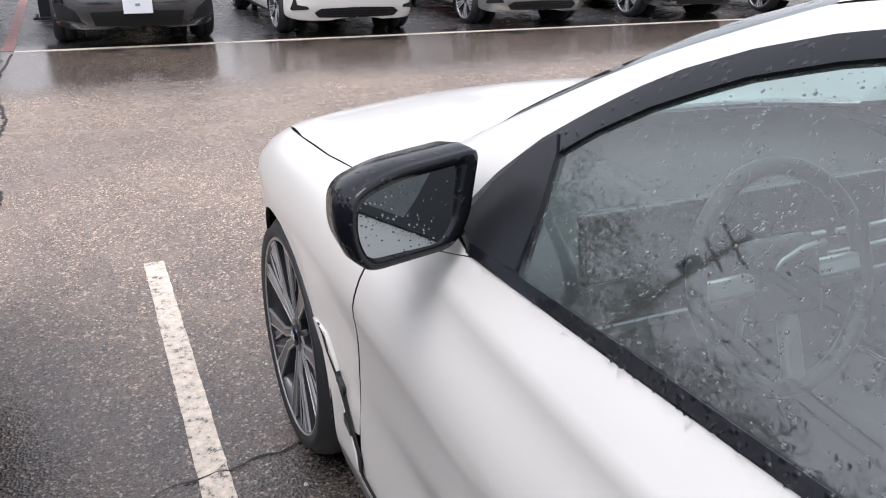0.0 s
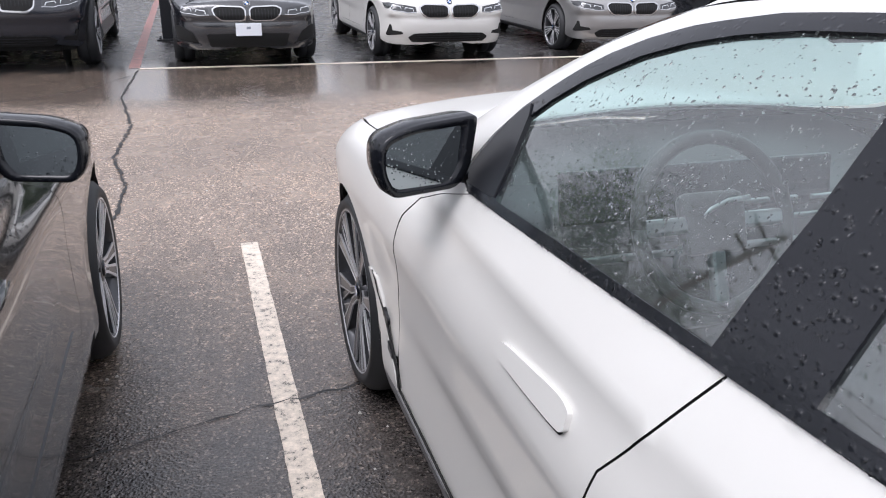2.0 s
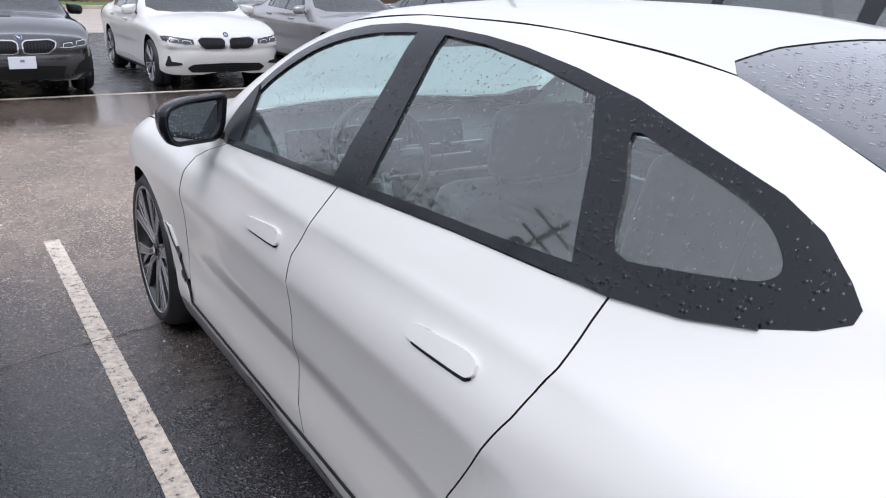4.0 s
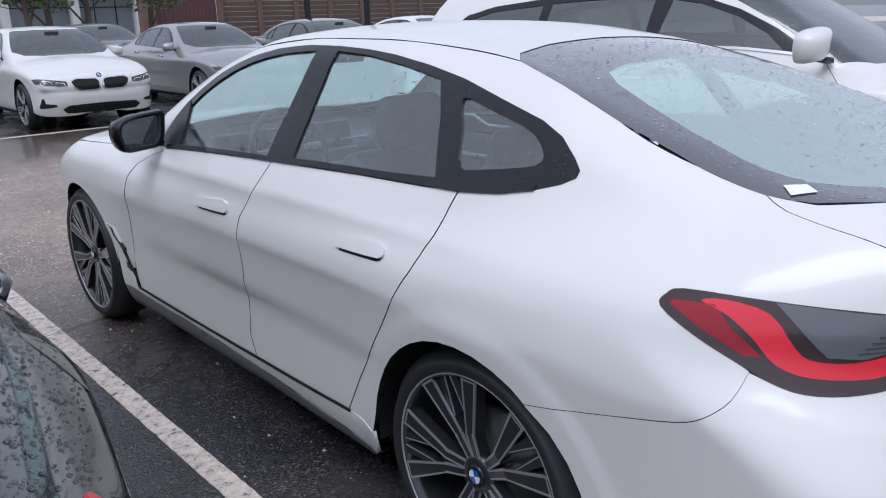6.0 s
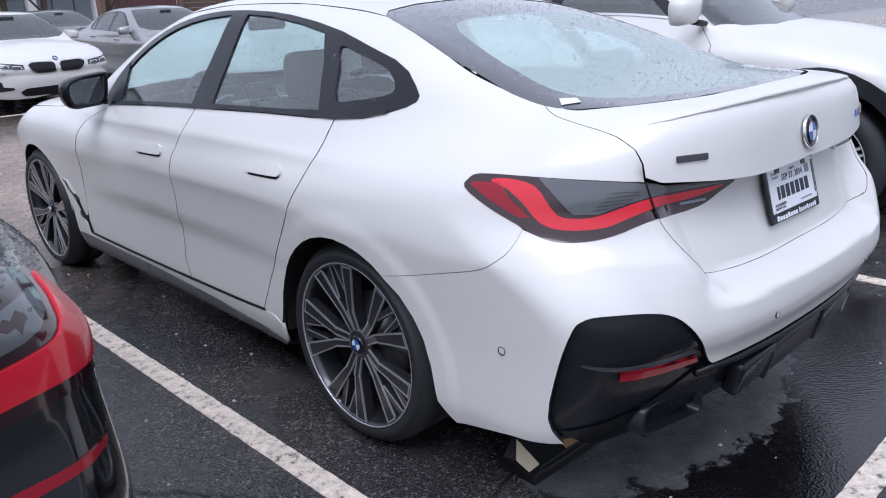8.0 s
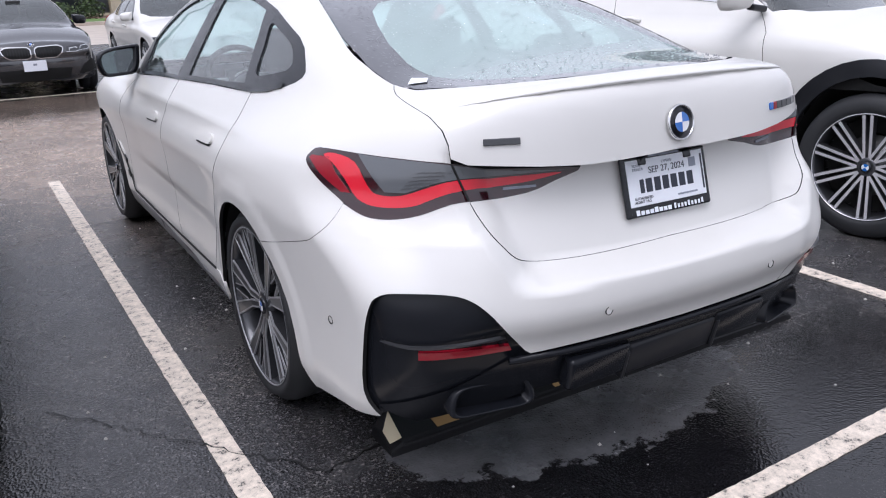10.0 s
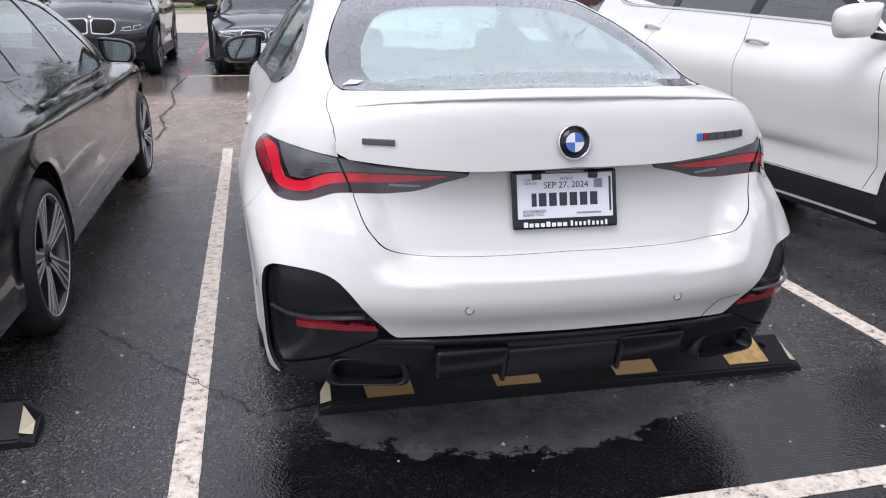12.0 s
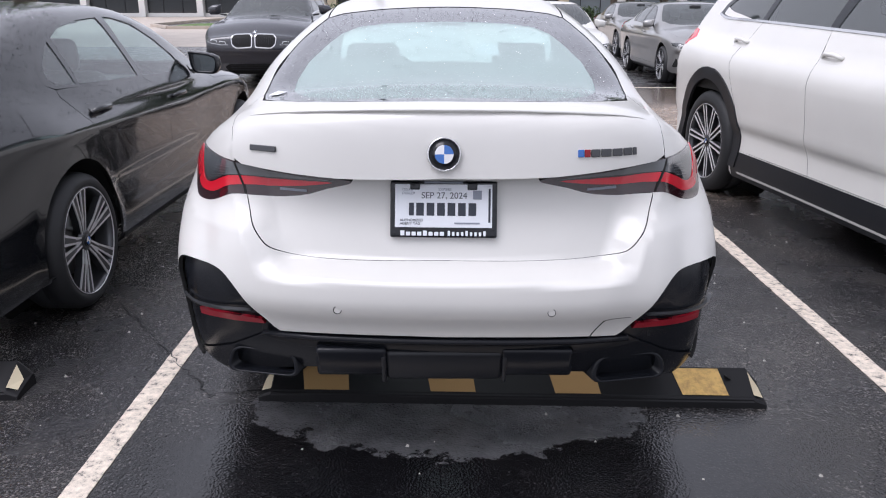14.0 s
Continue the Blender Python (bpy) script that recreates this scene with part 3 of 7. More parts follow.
# ---- wheels ----
def wheel(parent, at, outward, radius=0.351, rim=0.288, width=0.235, style="split", dark=None, bright=None, turn=0.0):
    """Tyre, rim, spokes, hub cap and brake disc; the axle lies along x, its outer face outward."""
    dark, bright = dark or GREY_WHEEL, bright or MACHINED
    base = new("wheel")
    base.parent = parent
    base.matrix_local = pose(*at, 0, 0, 0 if outward > 0 else 180) @ pose(0, 0, 0, turn, 0, 0)
    h = width / 2
    me = lathe([(rim - 0.006, h - 0.012), (rim + 0.004, h), (rim + 0.03, h + 0.006), (radius - 0.03, h - 0.002), (radius - 0.008, h - 0.022), (radius, h - 0.05),
                (radius, h - 0.105), (radius - 0.007, h - 0.108), (radius - 0.007, h - 0.120), (radius, h - 0.123), (radius, -h + 0.05), (radius - 0.03, -h), (rim, -h + 0.01)], 72)
    part("tyre", me, RUBBER, base, "black rubber tyre", True)
    part("rim", lathe([(rim + 0.004, h - 0.004), (rim - 0.001, h + 0.001), (rim - 0.010, h - 0.004), (rim - 0.016, h - 0.03), (rim - 0.03, h - 0.10), (rim - 0.03, -h + 0.02)], 72), dark, base, "", True)
    part("rim_lip", lathe([(rim - 0.0005, h - 0.001), (rim - 0.002, h + 0.002), (rim - 0.005, h + 0.001), (rim - 0.0065, h - 0.003)], 72), bright, base, "machined bright rim edge", True)
    part("brake_disc", lathe([(0.165, h - 0.11), (0.165, h - 0.095), (0.07, h - 0.095), (0.06, h - 0.07), (0.0, h - 0.07)], 40), material("brake_steel", (0.16, 0.16, 0.16), 0.4, 0.8) if "brake_steel" not in bpy.data.materials else bpy.data.materials["brake_steel"], base, "grey steel brake disc", True)
    part("barrel", lathe([(0.17, h - 0.13), (rim - 0.03, h - 0.13), (rim - 0.03, h - 0.09)], 40), SHELL, base, "", True)

    def bar(r0, a0, r1, a1, w0, w1, d0, d1, thick):
        """A tapered spoke from (r0, a0) to (r1, a1), its face d behind the wheel's outer plane."""
        bm = bmesh.new()
        pts = []
        for r, a, w, d in ((r0, a0, w0, d0), (r1, a1, w1, d1)):
            c, s = math.cos(a), math.sin(a)
            ca, sa = math.cos((a0 + a1) / 2), math.sin((a0 + a1) / 2)
            for side in (-1, 1):
                for back in (0, thick):
                    pts.append(bm.verts.new((h - d - back, r * c - side * w / 2 * sa, r * s + side * w / 2 * ca)))
        i = pts
        for f in ((0, 2, 6, 4), (1, 5, 7, 3), (0, 4, 5, 1), (2, 3, 7, 6), (0, 1, 3, 2), (4, 6, 7, 5)):
            bm.faces.new([i[k] for k in f])
        bmesh.ops.recalc_face_normals(bm, faces=bm.faces)
        return bm
    n = 5
    R = rim - 0.010
    for k in range(n):
        mid = 2 * math.pi * k / n + math.pi / 2
        if style == "split":
            runs = [(0.045, s * 0.26, 0.120, s * 0.185, 0.024, 0.028, 0.024, 0.013) for s in (-1, 1)]
            runs += [(0.114, s * 0.19, R, s * 0.31, 0.027, 0.054, 0.014, 0.003) for s in (-1, 1)]
        elif style == "double":
            runs = [(0.045, s * 0.20, 0.12, s * 0.16, 0.024, 0.026, 0.024, 0.014) for s in (-1, 1)]
            runs += [(0.115, s * 0.165, R, s * 0.175, 0.026, 0.050, 0.014, 0.003) for s in (-1, 1)]
        else:
            runs = [(0.05, s * 0.30, R, s * 0.075, 0.018, 0.020, 0.022, 0.004) for s in (-1, 1)]
            runs += [(0.05, 0.628 + s * 0.30, R, 0.628 + s * 0.075, 0.018, 0.020, 0.022, 0.004) for s in (-1, 1)]
        for r0, a0, r1, a1, w0, w1, d0, d1 in runs:
            sp = part("spoke", bar(r0, mid + a0, r1, mid + a1, w0, w1, d0, d1, 0.04), dark, base)
            if style == "thin":
                part("face", bar(r0, mid + a0, r1, mid + a1, w0 * 0.8, w1 * 0.8, d0 - 0.001, d1 - 0.001, 0.004), bright, sp, "machined bright spoke face")
                continue
            if style == "split" and r1 == R:
                # each arm ends in a flat tip, with a side branch to the rim
                tip = bmesh.new()
                w_ = 0.5 * w1 / R
                corners = [(R - 0.006, a1 - w_), (R, a1 - w_), (R, a1 + w_), (R - 0.006, a1 + w_)]
                tip.faces.new([tip.verts.new((h - d1 + 0.0012, r * math.cos(mid + a), r * math.sin(mid + a))) for r, a in corners])
                part("edge", tip, bright, sp, "machined bright spoke tip")
                sg = 1 if a1 > 0 else -1
                br = part("spoke", bar(0.165, mid + a0 - sg * 0.03, R, mid + a1 - sg * 0.235, 0.017, 0.030, 0.018, 0.008, 0.03), dark, base)
                part("edge", bar(0.165, mid + a0 - sg * 0.05, R, mid + a1 - sg * 0.272, 0.003, 0.004, 0.0168, 0.0068, 0.004), bright, br, "machined bright spoke edge")
            for e in (-1, 1):
                ee = 0.44
                part("edge", bar(r0, mid + a0 + e * w0 * ee / r0, r1, mid + a1 + e * w1 * ee / r1, 0.0040 if style == "split" else 0.0080, 0.0065 if style == "split" else 0.0130, d0 - 0.0012, d1 - 0.0012, 0.006), bright, sp, "machined bright spoke edge")
    part("hub", lathe([(0.056, h - 0.045), (0.053, h - 0.024), (0.042, h - 0.018), (0.031, h - 0.019)], 30), dark, base, "", True)
    part("hub_cap", lathe([(0.031, h - 0.020), (0.030, h - 0.013), (0.0, h - 0.011)], 30), GLOSS_BLACK, base, "black hub cap with blue and white disc", True)
    for q in range(4):
        bm = bmesh.new()
        vs = [bm.verts.new((h - 0.0095, 0, 0))] + [bm.verts.new((h - 0.0103, 0.020 * math.cos(math.pi / 2 * q + math.pi / 8 * j), 0.020 * math.sin(math.pi / 2 * q + math.pi / 8 * j))) for j in range(5)]
        bm.faces.new(vs)
        part("quadrant", bm, BADGE_BLUE if q % 2 == 0 else BADGE_WHITE, base)
    return base


BADGE_BLUE = material("badge_blue", (0.01, 0.12, 0.45), 0.2, 0, 1.0)
BADGE_WHITE = material("badge_white", (0.75, 0.76, 0.78), 0.2, 0, 1.0)
PLATE_WHITE = material("plate_paper", (0.78, 0.80, 0.84), 0.35)
INK = material("dark_ink", (0.03, 0.035, 0.05), 0.6)
FAINT_INK = material("grey_ink", (0.25, 0.27, 0.32), 0.6)
CUSHION = LEATHER


def ellipse(y, z, ry, rz, form, low, n=28):
    """A wheel arch in the wrap chart, cut off below."""
    out = []
    for k in range(n + 1):
        a = math.pi * (1.22 - 1.44 * k / n)
        py, pz = y + ry * math.cos(a), z + rz * math.sin(a)
        out.append((py, math.degrees(math.atan2(pz - form.Z0, 0.905))))
    return [p for p in out if p[1] > low] and [(p[0], max(p[1], low)) for p in out]


def smooth_run(pts, n=3):
    """An open smooth run through the points, its ends kept."""
    P = [np.array(p, float) for p in pts]
    out = []
    for i in range(len(P) - 1):
        a, b, c, d = P[max(i - 1, 0)], P[i], P[i + 1], P[min(i + 2, len(P) - 1)]
        for j in range(n):
            t = j / n
            out.append(tuple(0.5 * (2 * b + (c - a) * t + (2 * a - 5 * b + 4 * c - d) * t * t + (3 * b - a - 3 * c + d) * t ** 3)))
    return out + [tuple(P[-1])]


def to_wrap(form, chart, pts):
    """Points given from above or from behind, as points of the wrap chart."""
    q = np.array([p[:2] for p in pts], float)
    p3 = (form.above if chart == "above" else form.behind)(q)
    p3[:, 0] = np.abs(p3[:, 0])
    return [tuple(v) for v in form.unwrap(p3)]


def both_halves(pts, centre):
    """An outline over the middle: its half, then its mirror image."""
    return list(pts) + [(2 * centre - a, f) for a, f in reversed(pts)]


def flip_x(pts):
    return list(pts) + [(-x, y) for x, y in reversed(pts)]


def disc_badge(parent, m, r):
    """Round badge: chrome ring, black ring, blue and white quarters."""
    base = new("badge")
    base.parent = parent
    base.matrix_local = m
    part("ring", lathe([(r, 0), (r, 0.006), (r * 0.93, 0.009), (r * 0.9, 0.006)], 40), CHROME, base, "chrome badge ring", True)
    part("band", lathe([(r * 0.91, 0.0), (r * 0.91, 0.006), (0.0, 0.0065)], 40), GLOSS_BLACK, base, "black badge band", True)
    for q in range(4):
        bm = bmesh.new()
        vs = [bm.verts.new((0.0095, 0, 0))] + [bm.verts.new((0.0085, 0.55 * r * math.cos(math.pi / 2 * q + math.pi / 12 * j), 0.55 * r * math.sin(math.pi / 2 * q + math.pi / 12 * j))) for j in range(7)]
        bm.faces.new(vs)
        part("quadrant", bm, BADGE_BLUE if q % 2 == 0 else BADGE_WHITE, base)
    return base


def seat(parent, x, y, z=0.52, rear=False, w=0.52, mat=None):
    """Front seat or one place of the rear bench."""
    mat = mat or LEATHER
    s = new("car_seat")
    s.parent = parent
    s.matrix_local = pose(x, y, z)
    part("cushion", box(w, 0.50, 0.16, (0, 0.05, -0.06), 0.05, None, 3), mat, s, "black leather seat cushion", True)
    part("backrest", box(w * 0.96, 0.14, 0.62, (0, -0.28, 0.26), 0.055, pose(0, 0, 0, 16 if not rear else 22), 3), mat, s, "black leather seat back", True)
    part("headrest", box(0.27, 0.10, 0.19, (0, -0.40 if not rear else -0.45, 0.655 if not rear else 0.60), 0.045, pose(0, 0, 0, 8), 3), mat, s, "padded black headrest", True)
    return s


def interior(parent, wheelbase, roof=1.40, wide=0.62, hi=0.95, mat=None):
    """Dashboard, steering wheel, seats, console and headliner."""
    wb = wheelbase
    part("floor_pan", box(1.45, wb + 0.9, 0.10, (0, wb / 2, 0.25), 0.02), SHELL, parent)
    dash = part("dashboard", box(1.44, 0.42, 0.34, (0, wb - 0.80, hi - 0.19), 0.07, None, 3), DASH, parent, "black padded dashboard", True)
    part("console", box(0.26, 1.1, 0.26, (0, wb - 1.35, 0.52), 0.04, None, 3), DASH, parent, "black centre console", True)
    part("trim_strip", box(1.2, 0.012, 0.018, (0, wb - 1.012, hi - 0.12), 0.004), BRIGHT_TRIM, dash, "bright metal dashboard strip")
    part("screen", box(0.72, 0.02, 0.12, (-0.25, wb - 0.98, hi + 0.02), 0.008, pose(0, 0, 0, -12)), GLOSS_BLACK, dash, "black curved display screen")
    st = new("steering_wheel")
    st.parent = parent
    st.matrix_local = pose(-0.34, wb - 1.16, hi + 0.005, 0, 0, 90) @ pose(0, 0, 0, 0, 22, 0)
    ring = [(0.0, 0.178 * math.cos(2 * math.pi * k / 40), 0.178 * math.sin(2 * math.pi * k / 40)) for k in range(41)]
    part("ring", tube(ring, 0.016, 10), LEATHER, st, "black leather steering wheel ring", True)
    part("hub", box(0.05, 0.15, 0.13, (0.01, 0, 0), 0.02, None, 3), LEATHER, st, "", True)
    part("spoke", box(0.025, 0.34, 0.035, (0.005, 0, 0.0), 0.008), BRIGHT_TRIM, st, "bright metal wheel spoke")
    part("spoke", box(0.025, 0.035, 0.17, (0.005, 0, -0.09), 0.008), BRIGHT_TRIM, st, "bright metal wheel spoke")
    for x in (-0.37, 0.37):
        seat(parent, x, wb - 1.62, 0.50, False, 0.52, mat)
        seat(parent, x, wb - 2.52, 0.52, True, 0.58, mat)
    for s in (-1, 1):
        d = part("door_card", box(0.05, 1.9, 0.50, (s * (wide + 0.13), wb - 1.55, 0.66), 0.02, pose(0, 0, 0, 0, s * -3, 0), 2), DASH, parent, "black inner door lining", True)
        for y in (wb - 1.25, wb - 2.1):
            part("pull", box(0.02, 0.30, 0.02, (s * (wide + 0.092), y, 0.80), 0.006), BRIGHT_TRIM, d, "bright metal door pull")
    part("mirror", box(0.22, 0.03, 0.065, (0, wb - 1.13, roof - 0.06), 0.015, None, 3), DASH, parent, "black inner rear-view mirror", True)
    return dash


def door_mirror(parent, side, at, w=0.226, h=0.158, body=None, glass_mat=None, yaw=10):
    """Housing, glass and foot of a door mirror; at is the middle of its glass. The glass faces back."""
    m = new("door_mirror")
    m.parent = parent
    m.matrix_local = pose(*at, 0, 0, -side * yaw)
    outline = rounded([(-0.49 * w, -0.16 * h, 0.045), (-0.38 * w, -0.50 * h, 0.040), (0.30 * w, -0.46 * h, 0.035), (0.43 * w, -0.20 * h, 0.03), (0.50 * w, 0.50 * h, 0.018), (-0.15 * w, 0.43 * h, 0.07), (-0.48 * w, 0.27 * h, 0.045)], 0.03, 6)
    if side > 0:
        outline = [(-x, z) for x, z in outline]
    out_x = side * 0.030 * w
    inset = [((x - out_x) * 0.76 + out_x * 2.4, (z + 0.02 * h) * 0.76 - 0.02 * h) for x, z in outline]
    bm = bmesh.new()
    rings = []
    for d, grow, src in ((0.016, 1.0, inset), (-0.010, 1.01, inset), (-0.010, 0.955, outline), (-0.004, 0.99, outline), (0.004, 0.975, outline), (0.007, 0.995, outline), (0.035, 1.0, outline), (0.075, 0.92, outline), (0.100, 0.70, outline), (0.112, 0.35, outline)):
        rings.append([bm.verts.new((x * grow, d, z * grow)) for x, z in src])
    for a, b in zip(rings, rings[1:]):
        for i in range(len(a)):
            bm.faces.new((a[i], a[(i + 1) % len(a)], b[(i + 1) % len(a)], b[i]))
    bm.faces.new(rings[-1])
    bmesh.ops.recalc_face_normals(bm, faces=bm.faces)
    part("housing", bm, body or GLOSS_BLACK, m, "", True)
    bm = bmesh.new()
    bm.faces.new([bm.verts.new((x, -0.003 + 0.08 * z + side * 0.06 * x, z)) for x, z in inset])
    bmesh.ops.recalc_face_normals(bm, faces=bm.faces)
    part("mirror_glass", bm, MIRROR, m, "dark wet mirror glass")
    inner = -side
    part("foot", box(0.12, 0.06, 0.035, (inner * (0.5 * w + 0.045), 0.035, -0.45 * h), 0.012, pose(0, 0, 0, 0, inner * 8, 0), 3), SATIN_BLACK, m, "black mirror foot", True)
    return m


MIRROR = material("mirror_glass", (0.30, 0.33, 0.34), 0.03, 1.0)
droplets(MIRROR, 120, 0.3, 0.25)


# ---- the white liftback ----
def liftback(m):
    F = GC
    C = -0.2 - 0.9 * math.pi / 2
    car = thing("car", m, "white four-door liftback car, wet, parked nose out in its bay", "car")
    belt = [(1.86, 29.3), (1.45, 30.6), (1.03, 31.6), (0.80, 32.4), (0.56, 33.1), (0.39, 33.4), (0.28, 33.6), (0.15, 33.8), (0.02, 34.8), (-0.08, 36.4), (-0.145, 38.0), (-0.178, 39.4)]
    over = [(-0.180, 40.6), (-0.155, 42.2), (-0.097, 45.0), (-0.022, 47.0), (0.115, 49.2), (0.30, 52.3), (0.475, 54.4), (0.65, 55.9), (0.80, 56.7), (0.963, 57.1), (1.143, 57.0), (1.316, 56.0), (1.48, 53.8), (1.57, 52.0), (1.65, 49.7), (1.70, 47.7), (1.76, 44.9), (1.835, 41.2), (1.90, 36.8), (1.935, 33.2), (1.945, 30.6)]
    front_glass = [(1.712, 30.6), (1.745, 36.0), (1.782, 40.4), (1.73, 43.2), (1.66, 46.2), (1.60, 48.2), (1.545, 49.9), (1.45, 51.9), (1.36, 53.3), (1.25, 54.5), (1.06, 55.6), (1.047, 49.0), (1.046, 43.0), (1.055, 37.0), (1.060, 32.2), (1.315, 31.3)]
    rear_glass = [(0.945, 55.8), (0.77, 55.3), (0.575, 53.8), (0.392, 51.8), (0.324, 45.5), (0.25, 35.2), (0.431, 34.5), (0.647, 34.0), (0.911, 33.2), (0.914, 41.7), (0.925, 48.5)]
    quarter_glass = smooth_loop([(0.268, 48.8), (0.172, 47.8), (0.05, 46.0), (-0.026, 44.2), (-0.069, 41.7), (-0.062, 40.2), (-0.02, 39.3), (0.086, 38.0), (0.180, 37.7), (0.225, 43.8)], 3)
    arch_r = ellipse(0.02, 0.334, 0.392, 0.390, F, -19.5)
    arch_f = ellipse(2.856, 0.334, 0.395, 0.400, F, -19.5)
    screen = [(0.0, 2.42), (0.35, 2.38), (0.60, 2.28), (0.715, 2.13), (0.69, 2.0), (0.645, 1.82), (0.60, 1.66), (0.555, 1.54), (0.35, 1.585), (0.0, 1.605)]
    back_side = [(0.50, 0.20), (0.545, 0.02), (0.595, -0.20), (0.618, -0.42), (0.615, -0.57)]
    back_low = [(0.595, -0.66), (0.53, -0.77), (0.38, -0.875), (0.20, -0.93), (0.0, -0.955)]
    back_top = [(0.0, 0.295), (0.28, 0.285), (0.44, 0.255)]
    lamp = [(-0.499, 24.1), (-0.506, 25.6), (-0.540, 26.4), (-0.679, 25.8), (-0.814, 25.1), (-0.949, 24.5), (-1.12, 24.9), (-1.30, 25.2), (-1.22, 23.2), (-1.135, 21.2), (-0.990, 19.55), (-0.941, 18.8), (-0.879, 17.4), (-0.817, 16.6), (-0.752, 16.5), (-0.702, 17.3), (-0.646, 19.0), (-0.568, 21.4)]
    lamp = smooth_loop(lamp, 3)
    lid_side = [(-0.69, 39.7), (-0.705, 38.4), (-0.73, 36.9), (-0.797, 34.3), (-0.887, 30.9), (-0.926, 28.7), (-0.942, 26.8), (-0.947, 24.6)]
    lid_low = smooth_run([(-0.990, 19.45), (-1.008, 17.6), (-1.038, 15.1), (-1.068, 13.1), (-1.098, 11.3), (-1.130, 10.4), (-1.17, 10.15), (-1.25, 10.15), (-1.36, 10.35), (-1.50, 10.65), (C, 10.8)])
    seam = [(-0.20, 6.5), (-0.326, 8.3), (-0.45, 10.2), (-0.552, 11.7), (-0.598, 13.0), (-0.639, 15.2), (-0.665, 18.3)]
    seam = smooth_run(seam)
    white_low = [(C, -3.75)] + to_wrap(F, "behind", [(0.12, 0.492), (0.26, 0.491), (0.40, 0.488), (0.52, 0.483)])
    insert = smooth_run([(-1.125, -3.7), (-1.097, -1.0), (-1.068, 1.9), (-1.036, 4.4), (-0.998, 6.2), (-0.948, 6.9), (-0.843, 6.9), (-0.801, 6.2), (-0.781, 4.6), (-0.755, -0.7), (-0.732, -9.8), (-0.768, -14.2)])
    door_f_rear = [(1.020, 31.5), (1.070, 25.0), (1.137, 19.0), (1.152, 14.5), (1.147, 8.0), (1.175, -1.0), (1.195, -9.9), (1.165, -14.8)]
    door_f_front = [(1.845, 29.1), (2.00, 26.4), (2.12, 23.4), (2.17, 19.4), (2.195, 13.8), (2.235, 3.2), (2.262, -6.0), (2.262, -11.0), (2.235, -14.8)]
    door_r_rear = [(0.152, 33.8), (0.162, 31.0), (0.175, 25.8), (0.218, 19.5), (0.285, 13.3), (0.39, 4.5), (0.486, -4.7), (0.565, -13.6)]
    hood_edge = [(0.795, 2.42), (0.812, 2.62), (0.815, 2.85), (0.80, 3.02), (0.75, 3.20), (0.64, 3.36)]
    hood_w = to_wrap(F, "above", hood_edge)
    rail = to_wrap(F, "above", [(0.50, 0.20), (0.515, 0.6), (0.53, 1.1), (0.555, 1.535)])
    pillar = to_wrap(F, "above", [(0.60, 1.655), (0.645, 1.815), (0.69, 1.995), (0.72, 2.13), (0.76, 2.28), (0.793, 2.41)])
    g = 0.0024  # half a panel gap

    def shift(pts, da, df=0.0):
        return [(a + da, f + df) for a, f in pts]

    for side in (1, -1):
        mir = side < 0
        P = lambda name, outline, mat, parent=car, **kw: panel(name, F, "wrap", outline, mat, parent, mirror=mir, **kw)
        P("window_trim", belt + over, GLOSS_BLACK, holes=(front_glass, rear_glass, quarter_glass), step=0.035, out=0.001, label="wet gloss black window surround")
        grown = lambda pts, k: [((a - sum(p[0] for p in pts) / len(pts)) * k + sum(p[0] for p in pts) / len(pts), (f - sum(p[1] for p in pts) / len(pts)) * k + sum(p[1] for p in pts) / len(pts)) for a, f in pts]
        for name, gl in (("front_window", front_glass), ("rear_window", rear_glass), ("quarter_window", quarter_glass)):
            P(name, grown(gl, 1.02), GLASS, out=-0.005, flange=0, step=0.06, label="rain-beaded tinted side window").visible_shadow = False
        # belt moulding: a bar standing on the lower trim edge
        lowline = [p for p in belt[:10]]
        P("belt_moulding", [(a, f - 0.15) for a, f in lowline] + [(a, f + 0.85) for a, f in reversed(lowline)], GLOSS_BLACK, out=0.006, flange=0.008, step=0.03, label="black belt moulding with rain beads")
        # doors
        fd = P("front_door", shift(door_f_front, -g) + [(2.10, -14.9), (1.75, -15.1), (1.30, -15.0)] + shift(door_f_rear[::-1], g) + [(1.45, 30.2)], WHITE, step=0.028)
        rd = P("rear_door", shift(door_f_rear, -g) + [(0.92, -14.5), (0.70, -14.0)] + shift(door_r_rear[::-1], g) + [(0.28, 33.3), (0.39, 33.1), (0.56, 32.8), (0.80, 32.1)], WHITE, step=0.028)
        for dr, hp in ((fd, [(1.475, 19.4), (1.47, 20.1), (1.255, 21.4), (1.225, 20.9), (1.222, 19.2), (1.235, 18.6), (1.46, 18.2)]), (rd, [(0.565, 20.6), (0.548, 21.7), (0.36, 22.5), (0.335, 21.9), (0.332, 20.6), (0.352, 19.9), (0.555, 19.6)])):
            cup = [(a - 0.003, f - 0.62) for a, f in hp]
            # flat black patch painted as the shade under the grip; no hollow is modelled
            P("handle_shade", rounded(grown(cup, 0.9), 0.6), SHELL, dr, out=0.0012, flange=0, step=0.02, label="black patch for the shade below the handle")
            P("handle", rounded(hp, 0.5), WHITE, dr, out=0.009, flange=0.009, step=0.015, label="white flush door handle")
        # front wing, with the arch cut out
        wing = [(1.855, 29.0), (1.948, 30.0)] + [(a, f - 0.08) for a, f in hood_w] + [(3.62, 16.0), (3.66, -19.0), (3.26, -19.5)] + arch_f[::-1][1:-4] + [(2.47, 2.2), (2.44, 2.4), (2.385, -1.5)] + [(2.30, -9.8), (2.268, -9.0)] + shift(door_f_front[::-1][3:-1], 2 * g)
